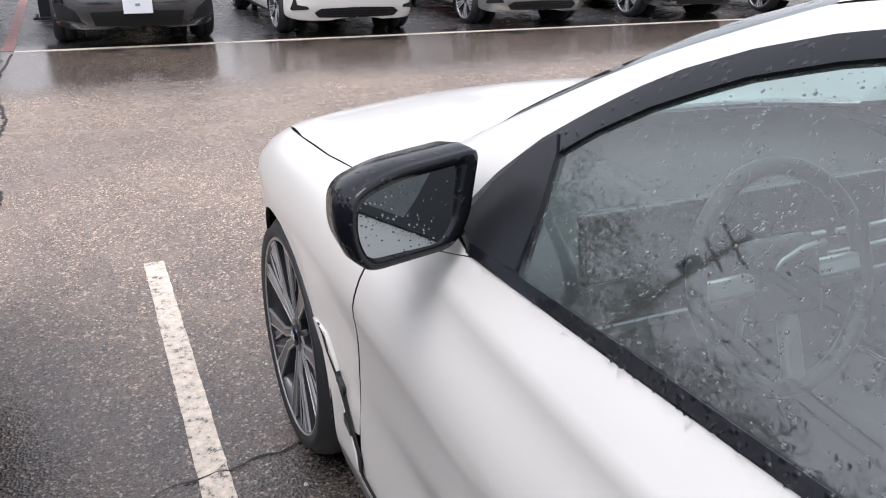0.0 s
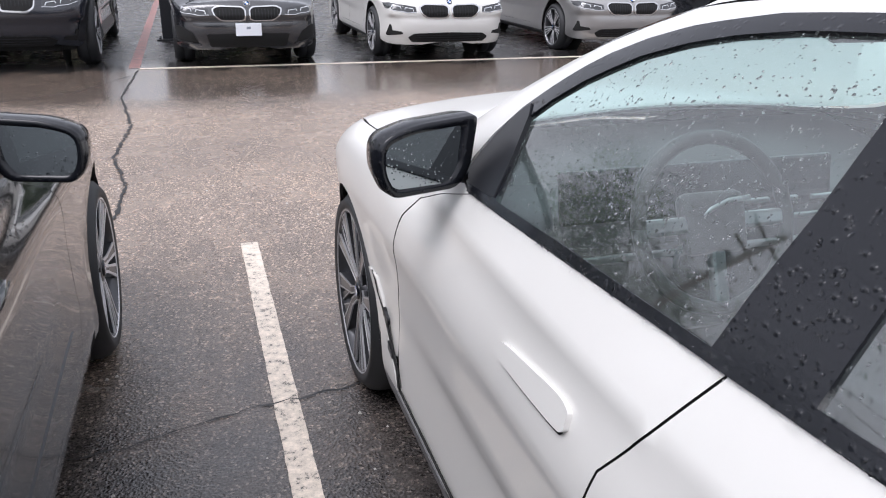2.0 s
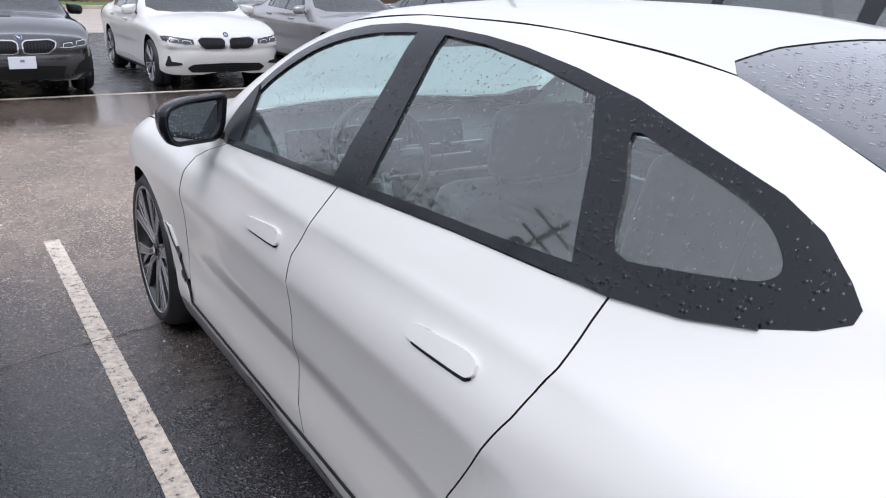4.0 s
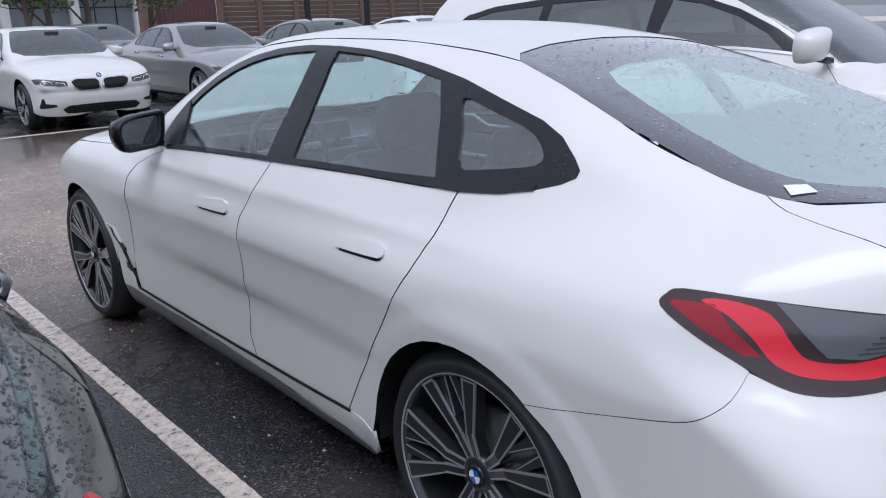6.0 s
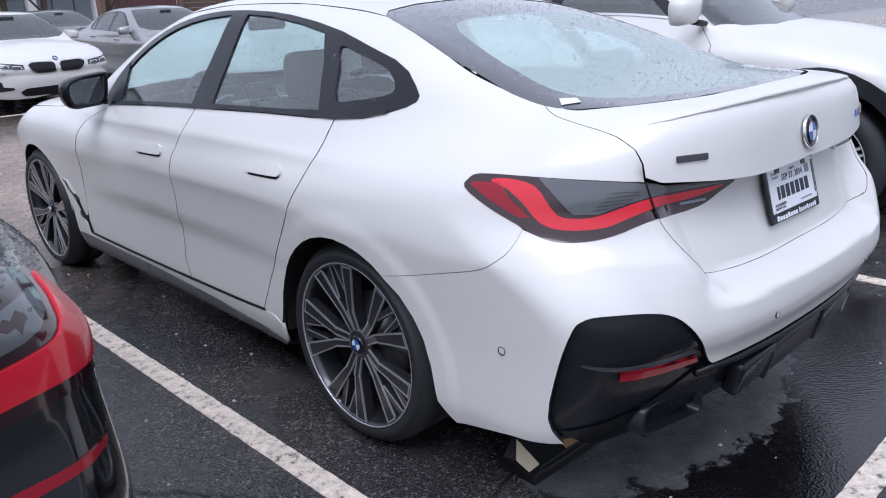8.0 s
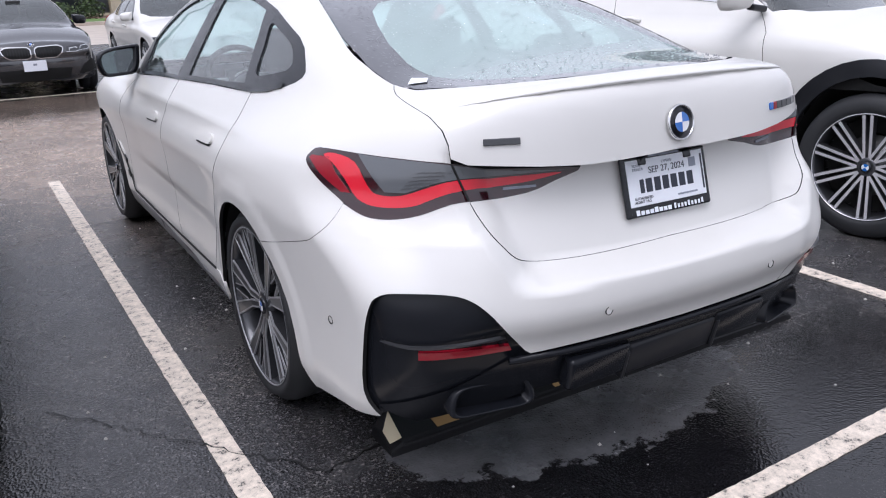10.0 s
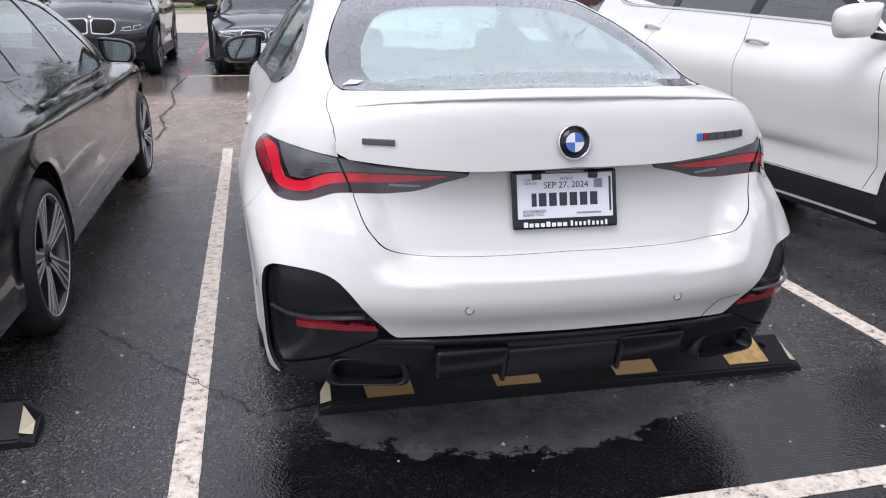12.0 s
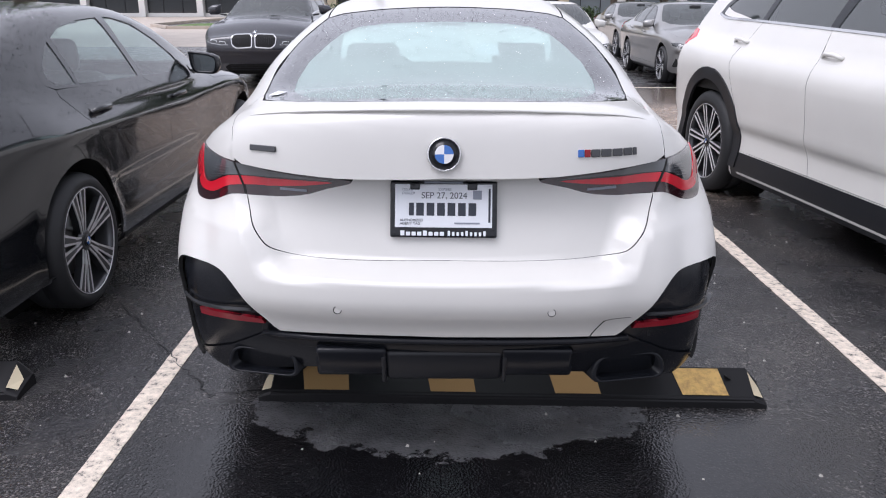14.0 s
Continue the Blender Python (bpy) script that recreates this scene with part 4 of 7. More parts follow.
        P("front_wing", wing, WHITE, step=0.028)
        # sill blade and the skirt below it
        blade = [(2.45, 2.0), (2.535, 2.0), (2.468, -3.0), (2.435, -9.5), (2.425, -16.4), (2.26, -15.8), (2.285, -13.0), (2.365, -7.0), (2.39, -2.2)]
        P("sill", blade, WHITE, step=0.028, out=0.006)
        sill_low = [(2.41, -16.4), (2.20, -16.5), (1.75, -16.8), (1.30, -17.4), (0.92, -18.1), (0.55, -19.2), (0.43, -19.7)]
        P("sill_panel", sill_low + [(0.425, -15.0), (0.50, -13.95), (0.565, -13.95), (0.70, -14.4), (0.92, -14.95), (1.30, -15.4), (1.75, -15.55), (2.13, -15.35), (2.255, -15.3)], WHITE, step=0.03, out=0.003)
        seal = [(0.555, -13.5), (0.70, -13.95), (0.92, -14.45), (1.165, -14.8), (1.30, -14.95), (1.75, -15.05), (2.10, -14.85), (2.25, -14.6)]
        P("door_seal", seal + [(a, f - 0.62) for a, f in reversed(seal)], SHELL, out=0.0055, flange=0.004, step=0.03, label="black gap below the doors")
        P("side_skirt", [(2.425, -16.5), (2.41, -22.3), (0.47, -22.0)] + [(x, f - 0.12) for x, f in reversed(sill_low)], GREY_SKIRT, out=0.006, step=0.035, label="dark grey side skirt")
        P("skirt_underside", [(2.40, -22.4), (2.37, -26.5), (0.50, -26.0), (0.48, -22.1)], SATIN_BLACK, out=-0.004, step=0.05, label="satin black skirt underside")
        P("wing_vent", [(2.500, 2.2), (2.452, 1.2), (2.436, -1.1), (2.372, -3.5), (2.307, -8.3), (2.248, -11.8), (2.240, -14.6), (2.258, -14.8), (2.270, -12.0), (2.328, -8.5), (2.393, -4.0), (2.455, -1.2), (2.475, 0.9)], SHELL, out=0.0068, flange=0.004, step=0.02, label="black wing vent slit")
        for q in ((2.375, -3.5), (2.335, -9.2)):
            P("vent_fin", [(q[0] - 0.03, q[1] - 0.3), (q[0] + 0.012, q[1] + 1.0), (q[0] + 0.014, q[1] - 0.6), (q[0] - 0.03, q[1] - 1.4)], SATIN_BLACK, out=0.009, flange=0.01, step=0.02, label="black wing vent fin")
        # rear side panel with the roof pillars
        up = to_wrap(F, "above", [(x, y) for x, y in back_side[::-1]])
        side_panel = over[::-1] + belt[::-1][:4] + shift(door_r_rear, -g) + [(0.50, -13.9), (0.43, -14.8)] + [p for p in arch_r[::-1] if (p[0] > 0 or p[1] > 6.6) and p[1] > -14] + seam + lamp[48:] + lamp[:16] + lid_side[::-1][1:] + up + rail + pillar
        SIDE = P("rear_side_panel", side_panel, WHITE, step=0.028)
        # tail lamp
        L = P("tail_lamp", lamp, LAMP_BASE, step=0.018, out=0.001, label="red and smoked glass tail lamp")
        P("red_light", smooth_loop([(-0.575, 25.2), (-0.619, 25.5), (-0.692, 24.4), (-0.734, 21.2), (-0.763, 20.0), (-0.829, 20.0), (-0.905, 21.4), (-1.006, 23.0), (-1.147, 24.0), (-1.24, 24.45), (-1.132, 22.9), (-1.005, 21.6), (-0.917, 19.9), (-0.854, 18.5), (-0.764, 18.2), (-0.707, 19.2), (-0.665, 21.9), (-0.62, 24.0)], 3), RED_LENS, L, out=0.004, flange=0.004, step=0.02, label="bright red light strip")
        P("red_light", [(-0.515, 24.6), (-0.525, 25.0), (-0.60, 24.9), (-0.632, 22.6), (-0.685, 19.9), (-0.655, 19.9), (-0.58, 22.2)], DARK_RED_GLOW, L, out=0.004, flange=0.004, step=0.02, label="red side marker light")
        P("smoked_lens", [(-0.700, 25.6), (-0.82, 24.9), (-0.94, 24.3), (-1.10, 24.6), (-1.02, 23.4), (-0.905, 21.7), (-0.84, 20.4), (-0.785, 20.4), (-0.76, 21.8)], SMOKE, L, out=0.005, flange=0.004, step=0.02, label="smoked clear lens")
        P("smoked_lens", [(-0.968, 24.2), (-1.12, 24.6), (-1.255, 24.85), (-1.147, 24.3), (-1.04, 23.6), (-0.975, 22.9)], SMOKE, L, out=0.005, flange=0.004, step=0.02, label="smoked clear lens")
        for q in range(5):
            P("rib", [(-0.83 - 0.01 * q, 20.9 + 0.55 * q), (-0.90 - 0.012 * q, 21.5 + 0.45 * q), (-0.90 - 0.012 * q, 21.58 + 0.45 * q), (-0.83 - 0.01 * q, 20.98 + 0.55 * q)], GREY_WHEEL, L, out=0.007, flange=0.003, step=0.02)
        P("lamp_seam", [(-0.946, 24.4), (-0.951, 24.4), (-0.988, 19.6), (-0.983, 19.6)], SHELL, L, out=0.0065, flange=0.003, step=0.02)
        P("reversing_light", [(-1.07, 21.6), (-1.16, 22.1), (-1.16, 22.5), (-1.07, 22.05)], FAINT_INK, L, out=0.004, flange=0.003, step=0.02, label="narrow pale reversing light")
        # rear bumper's black corner, with its strip and reflector
        INS = P("bumper_corner", grown(insert, 1.03), BUMPER_BLACK, out=-0.018, flange=0, step=0.03, label="gloss black bumper corner inlet")
        P("strip", smooth_loop([(-0.80, -0.1), (-0.87, -0.8), (-0.96, -0.75), (-1.06, -0.1), (-1.06, 0.1), (-0.96, -0.42), (-0.87, -0.5)], 2), GREY_WHEEL, INS, out=0.0, flange=0.01, step=0.02, label="grey blade in the inlet")
        P("reflector", [(-0.886, -1.6), (-1.06, -1.9), (-1.083, -2.0), (-1.088, -2.9), (-0.997, -3.0), (-0.885, -2.8)], DARK_RED_GLOW, INS, out=-0.008, flange=0.01, step=0.02, label="dark red rear reflector")
        # wheel wells and the shell behind the gaps
        P("inner_body", [(C, -10), (-1.1, -10), (-0.9, -9), (-0.5, -16), (-0.42, -10)] + [(p[0] * 1.0 + (-0.03 if p[0] < 0 else 0.03), p[1] + 2.0) for p in arch_r if p[1] > -12] + [(0.47, -14), (0.5, -21), (2.36, -21), (2.40, -12)] + [(p[0] + (-0.03 if p[0] < 2.856 else 0.03), p[1] + 2.0) for p in arch_f if p[1] > -12] + [(3.32, -14), (3.4, -20), (4.5, -20), (4.5, 20), (3.5, 20)] + [(a, f - 2) for a, f in hood_w[::-1]] + [(a, f - 1.2) for a, f in belt] + [(-0.3, 38.0), (-0.6, 35.0), (-0.9, 29.0), (C, 34.0)], SHELL, out=-0.022, flange=0, step=0.05)
        for yw in (0.02, 2.856):
            well = well_ring(0.405)
            o = part("wheel_well", well, SHELL, car, "", True)
            o.matrix_local = pose(side * (0.875 if yw < 1 else 0.80), yw, 0.345, 0, 0, 0 if side > 0 else 180)
        for yw, tr in ((0.006, 20), (2.866, 50)):
            wheel(car, (side * (0.778 if yw < 1 else 0.762), yw, 0.351), side, dark=HERO_WHEEL, bright=HERO_EDGE, turn=tr)
        door_mirror(car, side, (side * 0.908, 1.872, 1.086))
        sail = P("mirror_base", [(1.925, 31.4), (1.885, 36.5), (1.84, 40.2), (1.800, 42.0), (1.776, 40.6), (1.742, 36.0), (1.722, 30.8), (1.86, 29.6)], SATIN_BLACK, out=0.004, flange=0.01, step=0.03, label="black triangle at the mirror")
    # middle panels
    panel("roof", F, "above", flip_x(back_top[:3] + [(0.495, 0.205), (0.511, 0.6), (0.526, 1.1), (0.55, 1.53), (0.35, 1.59), (0.0, 1.612)]), WHITE, car, step=0.045)
    panel("windscreen", F, "above", flip_x(screen), CLEAR_GLASS, car, out=-0.003, step=0.06, flange=0, label="wet tinted windscreen").visible_shadow = False
    panel("bonnet", F, "above", flip_x([(0.0, 2.45), (0.4, 2.41), (0.65, 2.32), (0.75, 2.31)] + [(x - 0.002, y) for x, y in hood_edge] + [(0.45, 3.48), (0.2, 3.54), (0.0, 3.555)]), WHITE, car, step=0.035)
    panel("cowl", F, "above", flip_x([(0.0, 2.41), (0.36, 2.37), (0.62, 2.27), (0.73, 2.14), (0.76, 2.31), (0.65, 2.33), (0.4, 2.42), (0.0, 2.46)]), SATIN_BLACK, car, out=-0.012, step=0.05, flange=0)
    nose_half = [(4.5 + 0.0205, 18.5), (3.9, 18.5), (3.64, 15.5), (3.665, -19.0), (4.5205, -22.0)]
    C1 = 2.856 + 0.25 + 0.9 * math.pi / 2
    panel("front_bumper", F, "wrap", both_halves([(min(a, C1), f) for a, f in nose_half], C1), WHITE, car, step=0.06)
    glass_edge = back_top + back_side + back_low
    inner = [(0.0, 0.045), (0.25, 0.042), (0.35, 0.015), (0.41, -0.06), (0.455, -0.18), (0.497, -0.33), (0.515, -0.48), (0.505, -0.61), (0.45, -0.74), (0.33, -0.835), (0.16, -0.888), (0.0, -0.905)]
    W = panel("rear_window", F, "above", flip_x(inner), REAR_GLASS, car, out=-0.002, step=0.05, flange=0, label="rain-beaded rear window, dark edged")
    W.visible_shadow = False
    panel("glass_border", F, "above", flip_x([(x * 0.996, y) for x, y in glass_edge]), GLASS_EDGE, W, holes=(flip_x(inner),), out=-0.002, step=0.03, flange=0.006, label="black printed glass border")
    panel("sticker", F, "above", [(-0.592, -0.612), (-0.552, -0.648), (-0.527, -0.614), (-0.564, -0.582)], PLATE_WHITE, W, out=0.001, step=0.02, flange=0, label="small white paper sticker")
    panel("sticker", F, "above", [(-0.56 + 0.68, -0.30), (0.20, -0.30), (0.20, -0.18), (0.12, -0.18)], PLATE_WHITE, W, out=-0.012, step=0.03, flange=0, label="white paper sheet behind the glass")
    # boot lid
    U = GC_TOP
    ledge = to_wrap(U, "behind", [(0.633, 0.996), (0.557, 0.990), (0.456, 0.980), (0.40, 0.975), (0.323, 0.968), (0.15, 0.963)])
    lid_top = both_halves(to_wrap(U, "above", [(0.0, -0.965), (0.20, -0.94), (0.38, -0.885), (0.53, -0.78), (0.60, -0.67)]) + shift(lid_side[:-1], -0.0032) + [(-0.950, 25.0)] + ledge + to_wrap(U, "behind", [(0.0002, 0.963)]), C)
    LID = panel("boot_lid", U, "wrap", lid_top, WHITE, car, step=0.024)
    lid = both_halves([(C, 28.5), (-1.40, 27.6), (-1.31, 26.2)] + [(a - 0.002, f) for a, f in lamp[21:30]] + shift(lid_low[:-1], -0.0012, 0.04) + [(C, 10.86)], C)
    LOW = panel("lower_lid", F, "wrap", lid, WHITE, LID, step=0.022)
    # spoiler lip: a low raised edge that runs out into the lid at both ends
    bm = bmesh.new()
    prev = None
    for k in range(61):
        x = -0.63 + 1.26 * k / 60
        y = float(np.interp(abs(x), (0.0, 0.126, 0.285, 0.42, 0.50, 0.546, 0.60, 0.643), (-1.016, -1.013, -1.003, -0.980, -0.954, -0.931, -0.885, -0.831)))
        slope = (0.6 * abs(x) ** 1.5 + 0.9 * abs(x) ** 6) * (1 if x > 0 else -1)
        inw = Vector((-slope, 1, 0)).normalized()
        rise = min(1.0, (0.635 - abs(x)) / 0.22)
        ring = []
        at = lambda d: float(U.above(np.array([[x + inw.x * d, y + inw.y * d - F.skew * x]]))[0][2])
        zt = at(0.035)
        for d, h in ((0.006, None), (-0.003, -0.013), (-0.006, -0.010), (-0.004, -0.006), (0.004, -0.003), (0.020, 0.0), (0.050, None), (0.085, None)):
            flat = at(d) - 0.002
            top = (flat - 0.002 if d < 0.01 else flat + (0.0025 if d < 0.06 else -0.001)) if h is None else zt + h
            ring.append(bm.verts.new((x + inw.x * d, y + inw.y * d - F.skew * x, flat + (top - flat) * rise)))
        if prev:
            for i in range(7):
                bm.faces.new((prev[i], prev[i + 1], ring[i + 1], ring[i]))
        prev = ring
    bmesh.ops.recalc_face_normals(bm, faces=bm.faces)
    part("spoiler_lip", bm, WHITE, LID, "", True)
    # bumper
    half = white_low + insert[1:] + [(-0.642, -15.8), (-0.449, -19.3), (-0.39, -15.7)] + [(-0.375, -9.0), (-0.352, -4.0), (-0.318, 0.0), (-0.27, 3.5)] + [(a, f - 0.12) for a, f in seam] + lamp[30:46][::-1] + shift(lid_low[:-1], 0.0006, -0.03)[1:] + [(C, 10.76)]
    B = panel("rear_bumper", F, "wrap", both_halves(half, C), WHITE, car, step=0.014)
    for x in (-0.313, 0.313):
        for sx in (x,):
            q = F.behind(np.array([[sx, 0.587]]))[0]
            part("parking_sensor", lathe([(0.0125, -0.002), (0.0125, 0.0015), (0.0105, 0.0015), (0.0105, -0.002)], 24), SHELL, B, "dark sensor ring").matrix_local = pose(q[0], q[1], q[2], 0, 0, -90)
            part("sensor_face", lathe([(0.0105, 0.0005), (0.0, 0.0008)], 20), WHITE, B).matrix_local = pose(q[0], q[1], q[2], 0, 0, -90)
    for sg in (-1, 1):
        half_form = F if sg > 0 else F.twin()
        q = half_form.wrap(np.array([[-0.616, -1.0]]))[0]
        n3 = half_form.normal(q[None])[0]
        part("parking_sensor", lathe([(0.0125, -0.002), (0.0125, 0.0015), (0.0105, 0.0015), (0.0105, -0.002)], 24), SHELL, B, "dark sensor ring").matrix_local = pose(sg * q[0], q[1], q[2], 0, 0, math.degrees(math.atan2(n3[1], sg * n3[0])))
    panel("tow_cover_seam", F, "wrap", [(-1.207, -4.0), (-1.185, -0.15), (-1.17, 0.1), (-1.112, 0.1), (-1.112, -0.02), (-1.168, -0.02), (-1.181, -0.25), (-1.203, -4.0)], SHELL, B, out=0.0006, step=0.02, flange=0)
    # diffuser, tail pipes
    dif = panel("diffuser", F, "wrap", both_halves([(C, -3.5)] + shift(white_low[1:], 0, 0.3) + [(-1.13, -3.3), (-0.95, -9.0), (-0.76, -12.4), (-0.85, -16.5), (-1.15, -13.5), (C, -12.5)], C), BUMPER_BLACK, car, out=-0.012, step=0.04, flange=0, label="satin black rear diffuser")
    part("diffuser_lip", tube([tuple(v) for v in form_line_rear(F, [(-0.56, 0.470), (-0.40, 0.470), (-0.2, 0.472), (0, 0.472), (0.2, 0.472), (0.40, 0.470), (0.56, 0.470)])], 0.011, 8), BUMPER_BLACK, dif, "gloss black diffuser edge", True)
    for x in (-0.186, 0.186):
        part("fin", box(0.014, 0.06, 0.10, (x, -1.05, 0.372), 0.005, pose(0, 0, 0, 14)), SATIN_BLACK, dif, "black diffuser fin")
    part("panel_strip", box(0.22, 0.05, 0.105, (-0.285, -1.058, 0.395), 0.014, pose(0, 0, 0, 14), 3), BUMPER_BLACK, dif, "", True)
    part("panel_strip", box(0.22, 0.05, 0.105, (0.285, -1.058, 0.395), 0.014, pose(0, 0, 0, 14), 3), BUMPER_BLACK, dif, "", True)
    part("panel_strip", box(0.36, 0.05, 0.11, (0.0, -1.05, 0.38), 0.014, pose(0, 0, 0, 14), 3), SATIN_BLACK, dif, "", True)
    for sg in (-1, 1):
        ring = rounded([(-0.085, -0.036), (0.085, -0.036), (0.07, 0.036), (-0.07, 0.036)], 0.028, 5)
        bm = bmesh.new()
        rr = []
        for d, k in ((0.16, 0.86), (0.0, 0.86), (-0.004, 0.93), (0.0, 1.0), (0.12, 1.0)):
            rr.append([bm.verts.new((x * k, d, z * k)) for x, z in ring])
        for a, b in zip(rr, rr[1:]):
            for i in range(len(a)):
                bm.faces.new((a[i], a[(i + 1) % len(a)], b[(i + 1) % len(a)], b[i]))
        bm.faces.new(rr[0])
        bmesh.ops.recalc_face_normals(bm, faces=bm.faces)
        part("tail_pipe", bm, BUMPER_BLACK, car, "dark chrome tail pipe", True).matrix_local = pose(sg * 0.582, -1.004 - 0.018 * sg, 0.350, -6, 0, sg * 12) @ Matrix.Diagonal((1.55, 1, 1.2, 1))
    # badge, plate and lettering
    q = U.behind(np.array([[0.0, 1.033]]))[0]
    disc_badge(LID, pose(q[0], q[1] - 0.004, q[2], 0, 0, -90) @ pose(0, 0, 0, 0, -10, 0), 0.049)
    for x0, ws, z in ((-0.584, (0.093,), 1.037), (0.383, (0.020, 0.018, 0.030, 0.034, 0.034, 0.030, 0.014), 1.034)):
        x = x0
        for k, w in enumerate(ws):
            qq = U.behind(np.array([[x + w / 2, z]]))[0]
            e0, e1 = U.behind(np.array([[x, z], [x + w, z]]))
            mt = GREY_WHEEL
            if x0 > 0 and k < 3:
                mt = (BADGE_BLUE, DARK_RED_GLOW, GREY_WHEEL)[k]
            part("lettering_bar", box(w * (1.0 if x0 < 0 else 0.93), 0.006, 0.017 if x0 < 0 else 0.022, (0, 0, 0), 0.002), mt, LID, "dark model badge bar").matrix_local = pose(qq[0], qq[1] - (0.003 if x0 < 0 else 0.002), z, -8, 0, math.degrees(math.atan2(e1[1] - e0[1], e1[0] - e0[0])))
            x += w
    plate = new("number_plate")
    plate.parent = LID
    top, bot = F.behind(np.array([[0.0, 0.93]]))[0], F.behind(np.array([[0.0, 0.80]]))[0]
    tilt = math.degrees(math.atan2(bot[1] - top[1], top[2] - bot[2]))
    plate.matrix_local = pose(-0.002, (top[1] + bot[1]) / 2 - 0.016, 0.861, tilt, 0, -2)
    fr = box(0.318, 0.012, 0.168, (0, 0, 0), 0.006, None, 2)
    part("frame", fr, GLOSS_BLACK, plate, "black dealer plate frame")
    part("paper", box(0.288, 0.004, 0.128, (0, -0.006, 0.010), 0.001), PLATE_WHITE, plate, "white paper temporary tag")
    for x in (-0.085, 0.085):
        part("bolt_tab", box(0.03, 0.006, 0.022, (x, -0.0075, 0.068), 0.004), GLOSS_BLACK, plate)

    def word(text, x, z, size, mat, parent=plate, squeeze=1.0):
        cu = bpy.data.curves.new("text", "FONT")
        cu.body, cu.size, cu.align_x, cu.align_y, cu.extrude = text, size, "CENTER", "CENTER", 0.0004
        ob = new("text", cu)
        ob.parent = parent
        ob.matrix_local = pose(x, -0.0088, z, 90, 0, 0) @ Matrix.Diagonal((squeeze, 1, 1, 1))
        cu.materials.append(mat)
        return ob
    word("SEP 27, 2024", 0.002, 0.040, 0.026, INK)
    word("EXPIRES", 0.004, 0.0585, 0.011, FAINT_INK)
    word("TEXAS", -0.108, 0.0575, 0.011, FAINT_INK)
    word("DEALER", -0.104, 0.047, 0.011, FAINT_INK)
    word("AUTHORIZED", -0.095, -0.033, 0.011, INK)
    word("AGENT TAG", -0.099, -0.043, 0.011, INK)
    x = -0.105
    for w in (0.020, 0.031, 0.031, 0.031, 0.031, 0.031, 0.031):
        part("number_bar", box(w * 0.74, 0.002, 0.038, (x + w / 2, -0.0082, 0.0), 0.0008), INK, plate, "dark registration bar")
        x += w
    for x0, n_, w, wide in ((-0.130, 8, 0.0168, 0.0125), (0.010, 9, 0.0132, 0.0072)):
        for k in range(n_):
            tall_bar = 0.015 if k in (0, 4, 8) else 0.0115
            part("lettering_bar", box(wide, 0.002, tall_bar, (x0 + (k + 0.5) * w, -0.0068, -0.0725 + tall_bar / 2 - 0.006), 0.0008), PLATE_WHITE, plate, "pale dealer name bar")
    part("lettering_bar", box(0.115, 0.002, 0.006, (0, -0.0068, 0.0795), 0.0005), FAINT_INK, plate, "pale dealer address bar")
    part("lettering_bar", box(0.075, 0.002, 0.005, (0.07, -0.0084, -0.041), 0.0005), FAINT_INK, plate, "small pale print bar")
    part("code_patch", box(0.026, 0.002, 0.026, (0.10, -0.0084, 0.043), 0.0005), FAINT_INK, plate, "grey printed patch")
    part("code_strip", box(0.006, 0.002, 0.10, (0.136, -0.0084, 0.012), 0.0005), INK, plate, "dark printed edge strip")
    panel("headliner", F, "above", flip_x(back_top[:3] + [(0.47, 0.205), (0.48, 0.6), (0.50, 1.1), (0.52, 1.50), (0.35, 1.56), (0.0, 1.58)]), GREY_CLOTH, car, step=0.1, out=-0.03, flange=0, label="grey cloth headliner")
    dash = interior(car, 2.856)
    spoke = [(-0.26, 1.70, 1.002), (-0.31, 1.697, 1.000), (-0.355, 1.694, 0.985), (-0.388, 1.692, 0.962), (-0.402, 1.690, 0.935), (-0.424, 1.688, 0.905), (-0.428, 1.686, 0.868)]
    part("wheel_trim", tube(spoke, 0.006, 8), BRIGHT_TRIM, car, "bright curved steering wheel trim", True)
    for x0, w, z in ((-0.135, 0.07, 0.946), (-0.045, 0.05, 0.945), (0.10, 0.16, 0.943), (0.02, 0.20, 0.900)):
        part("vent_trim", box(w, 0.010, 0.012, (x0, 1.825, z), 0.003), BRIGHT_TRIM, dash, "bright metal air vent strip")
    part("door_trim", tube([(0.715, 1.80, 1.006), (0.72, 1.62, 1.004), (0.722, 1.53, 0.962), (0.722, 1.28, 0.960)], 0.008, 8), BRIGHT_TRIM, car, "bright metal inner door trim", True)
    part("door_trim", tube([(0.715, 0.86, 1.030), (0.72, 0.68, 1.028), (0.722, 0.58, 0.986), (0.722, 0.34, 0.984)], 0.008, 8), BRIGHT_TRIM, car, "bright metal inner door trim", True)
    part("dash_top", box(1.24, 0.36, 0.03, (0, 2.29, 0.945), 0.012, pose(0, 0, 0, 10), 3), DASH, dash, "black padded shelf under the windscreen", True)
    return car


def form_line(F, pts):
    return [Vector(v) for v in F.above(np.array([p[:2] for p in pts], float))]


def form_line_rear(F, pts):
    return [Vector(v) for v in F.behind(np.array([p[:2] for p in pts], float))]


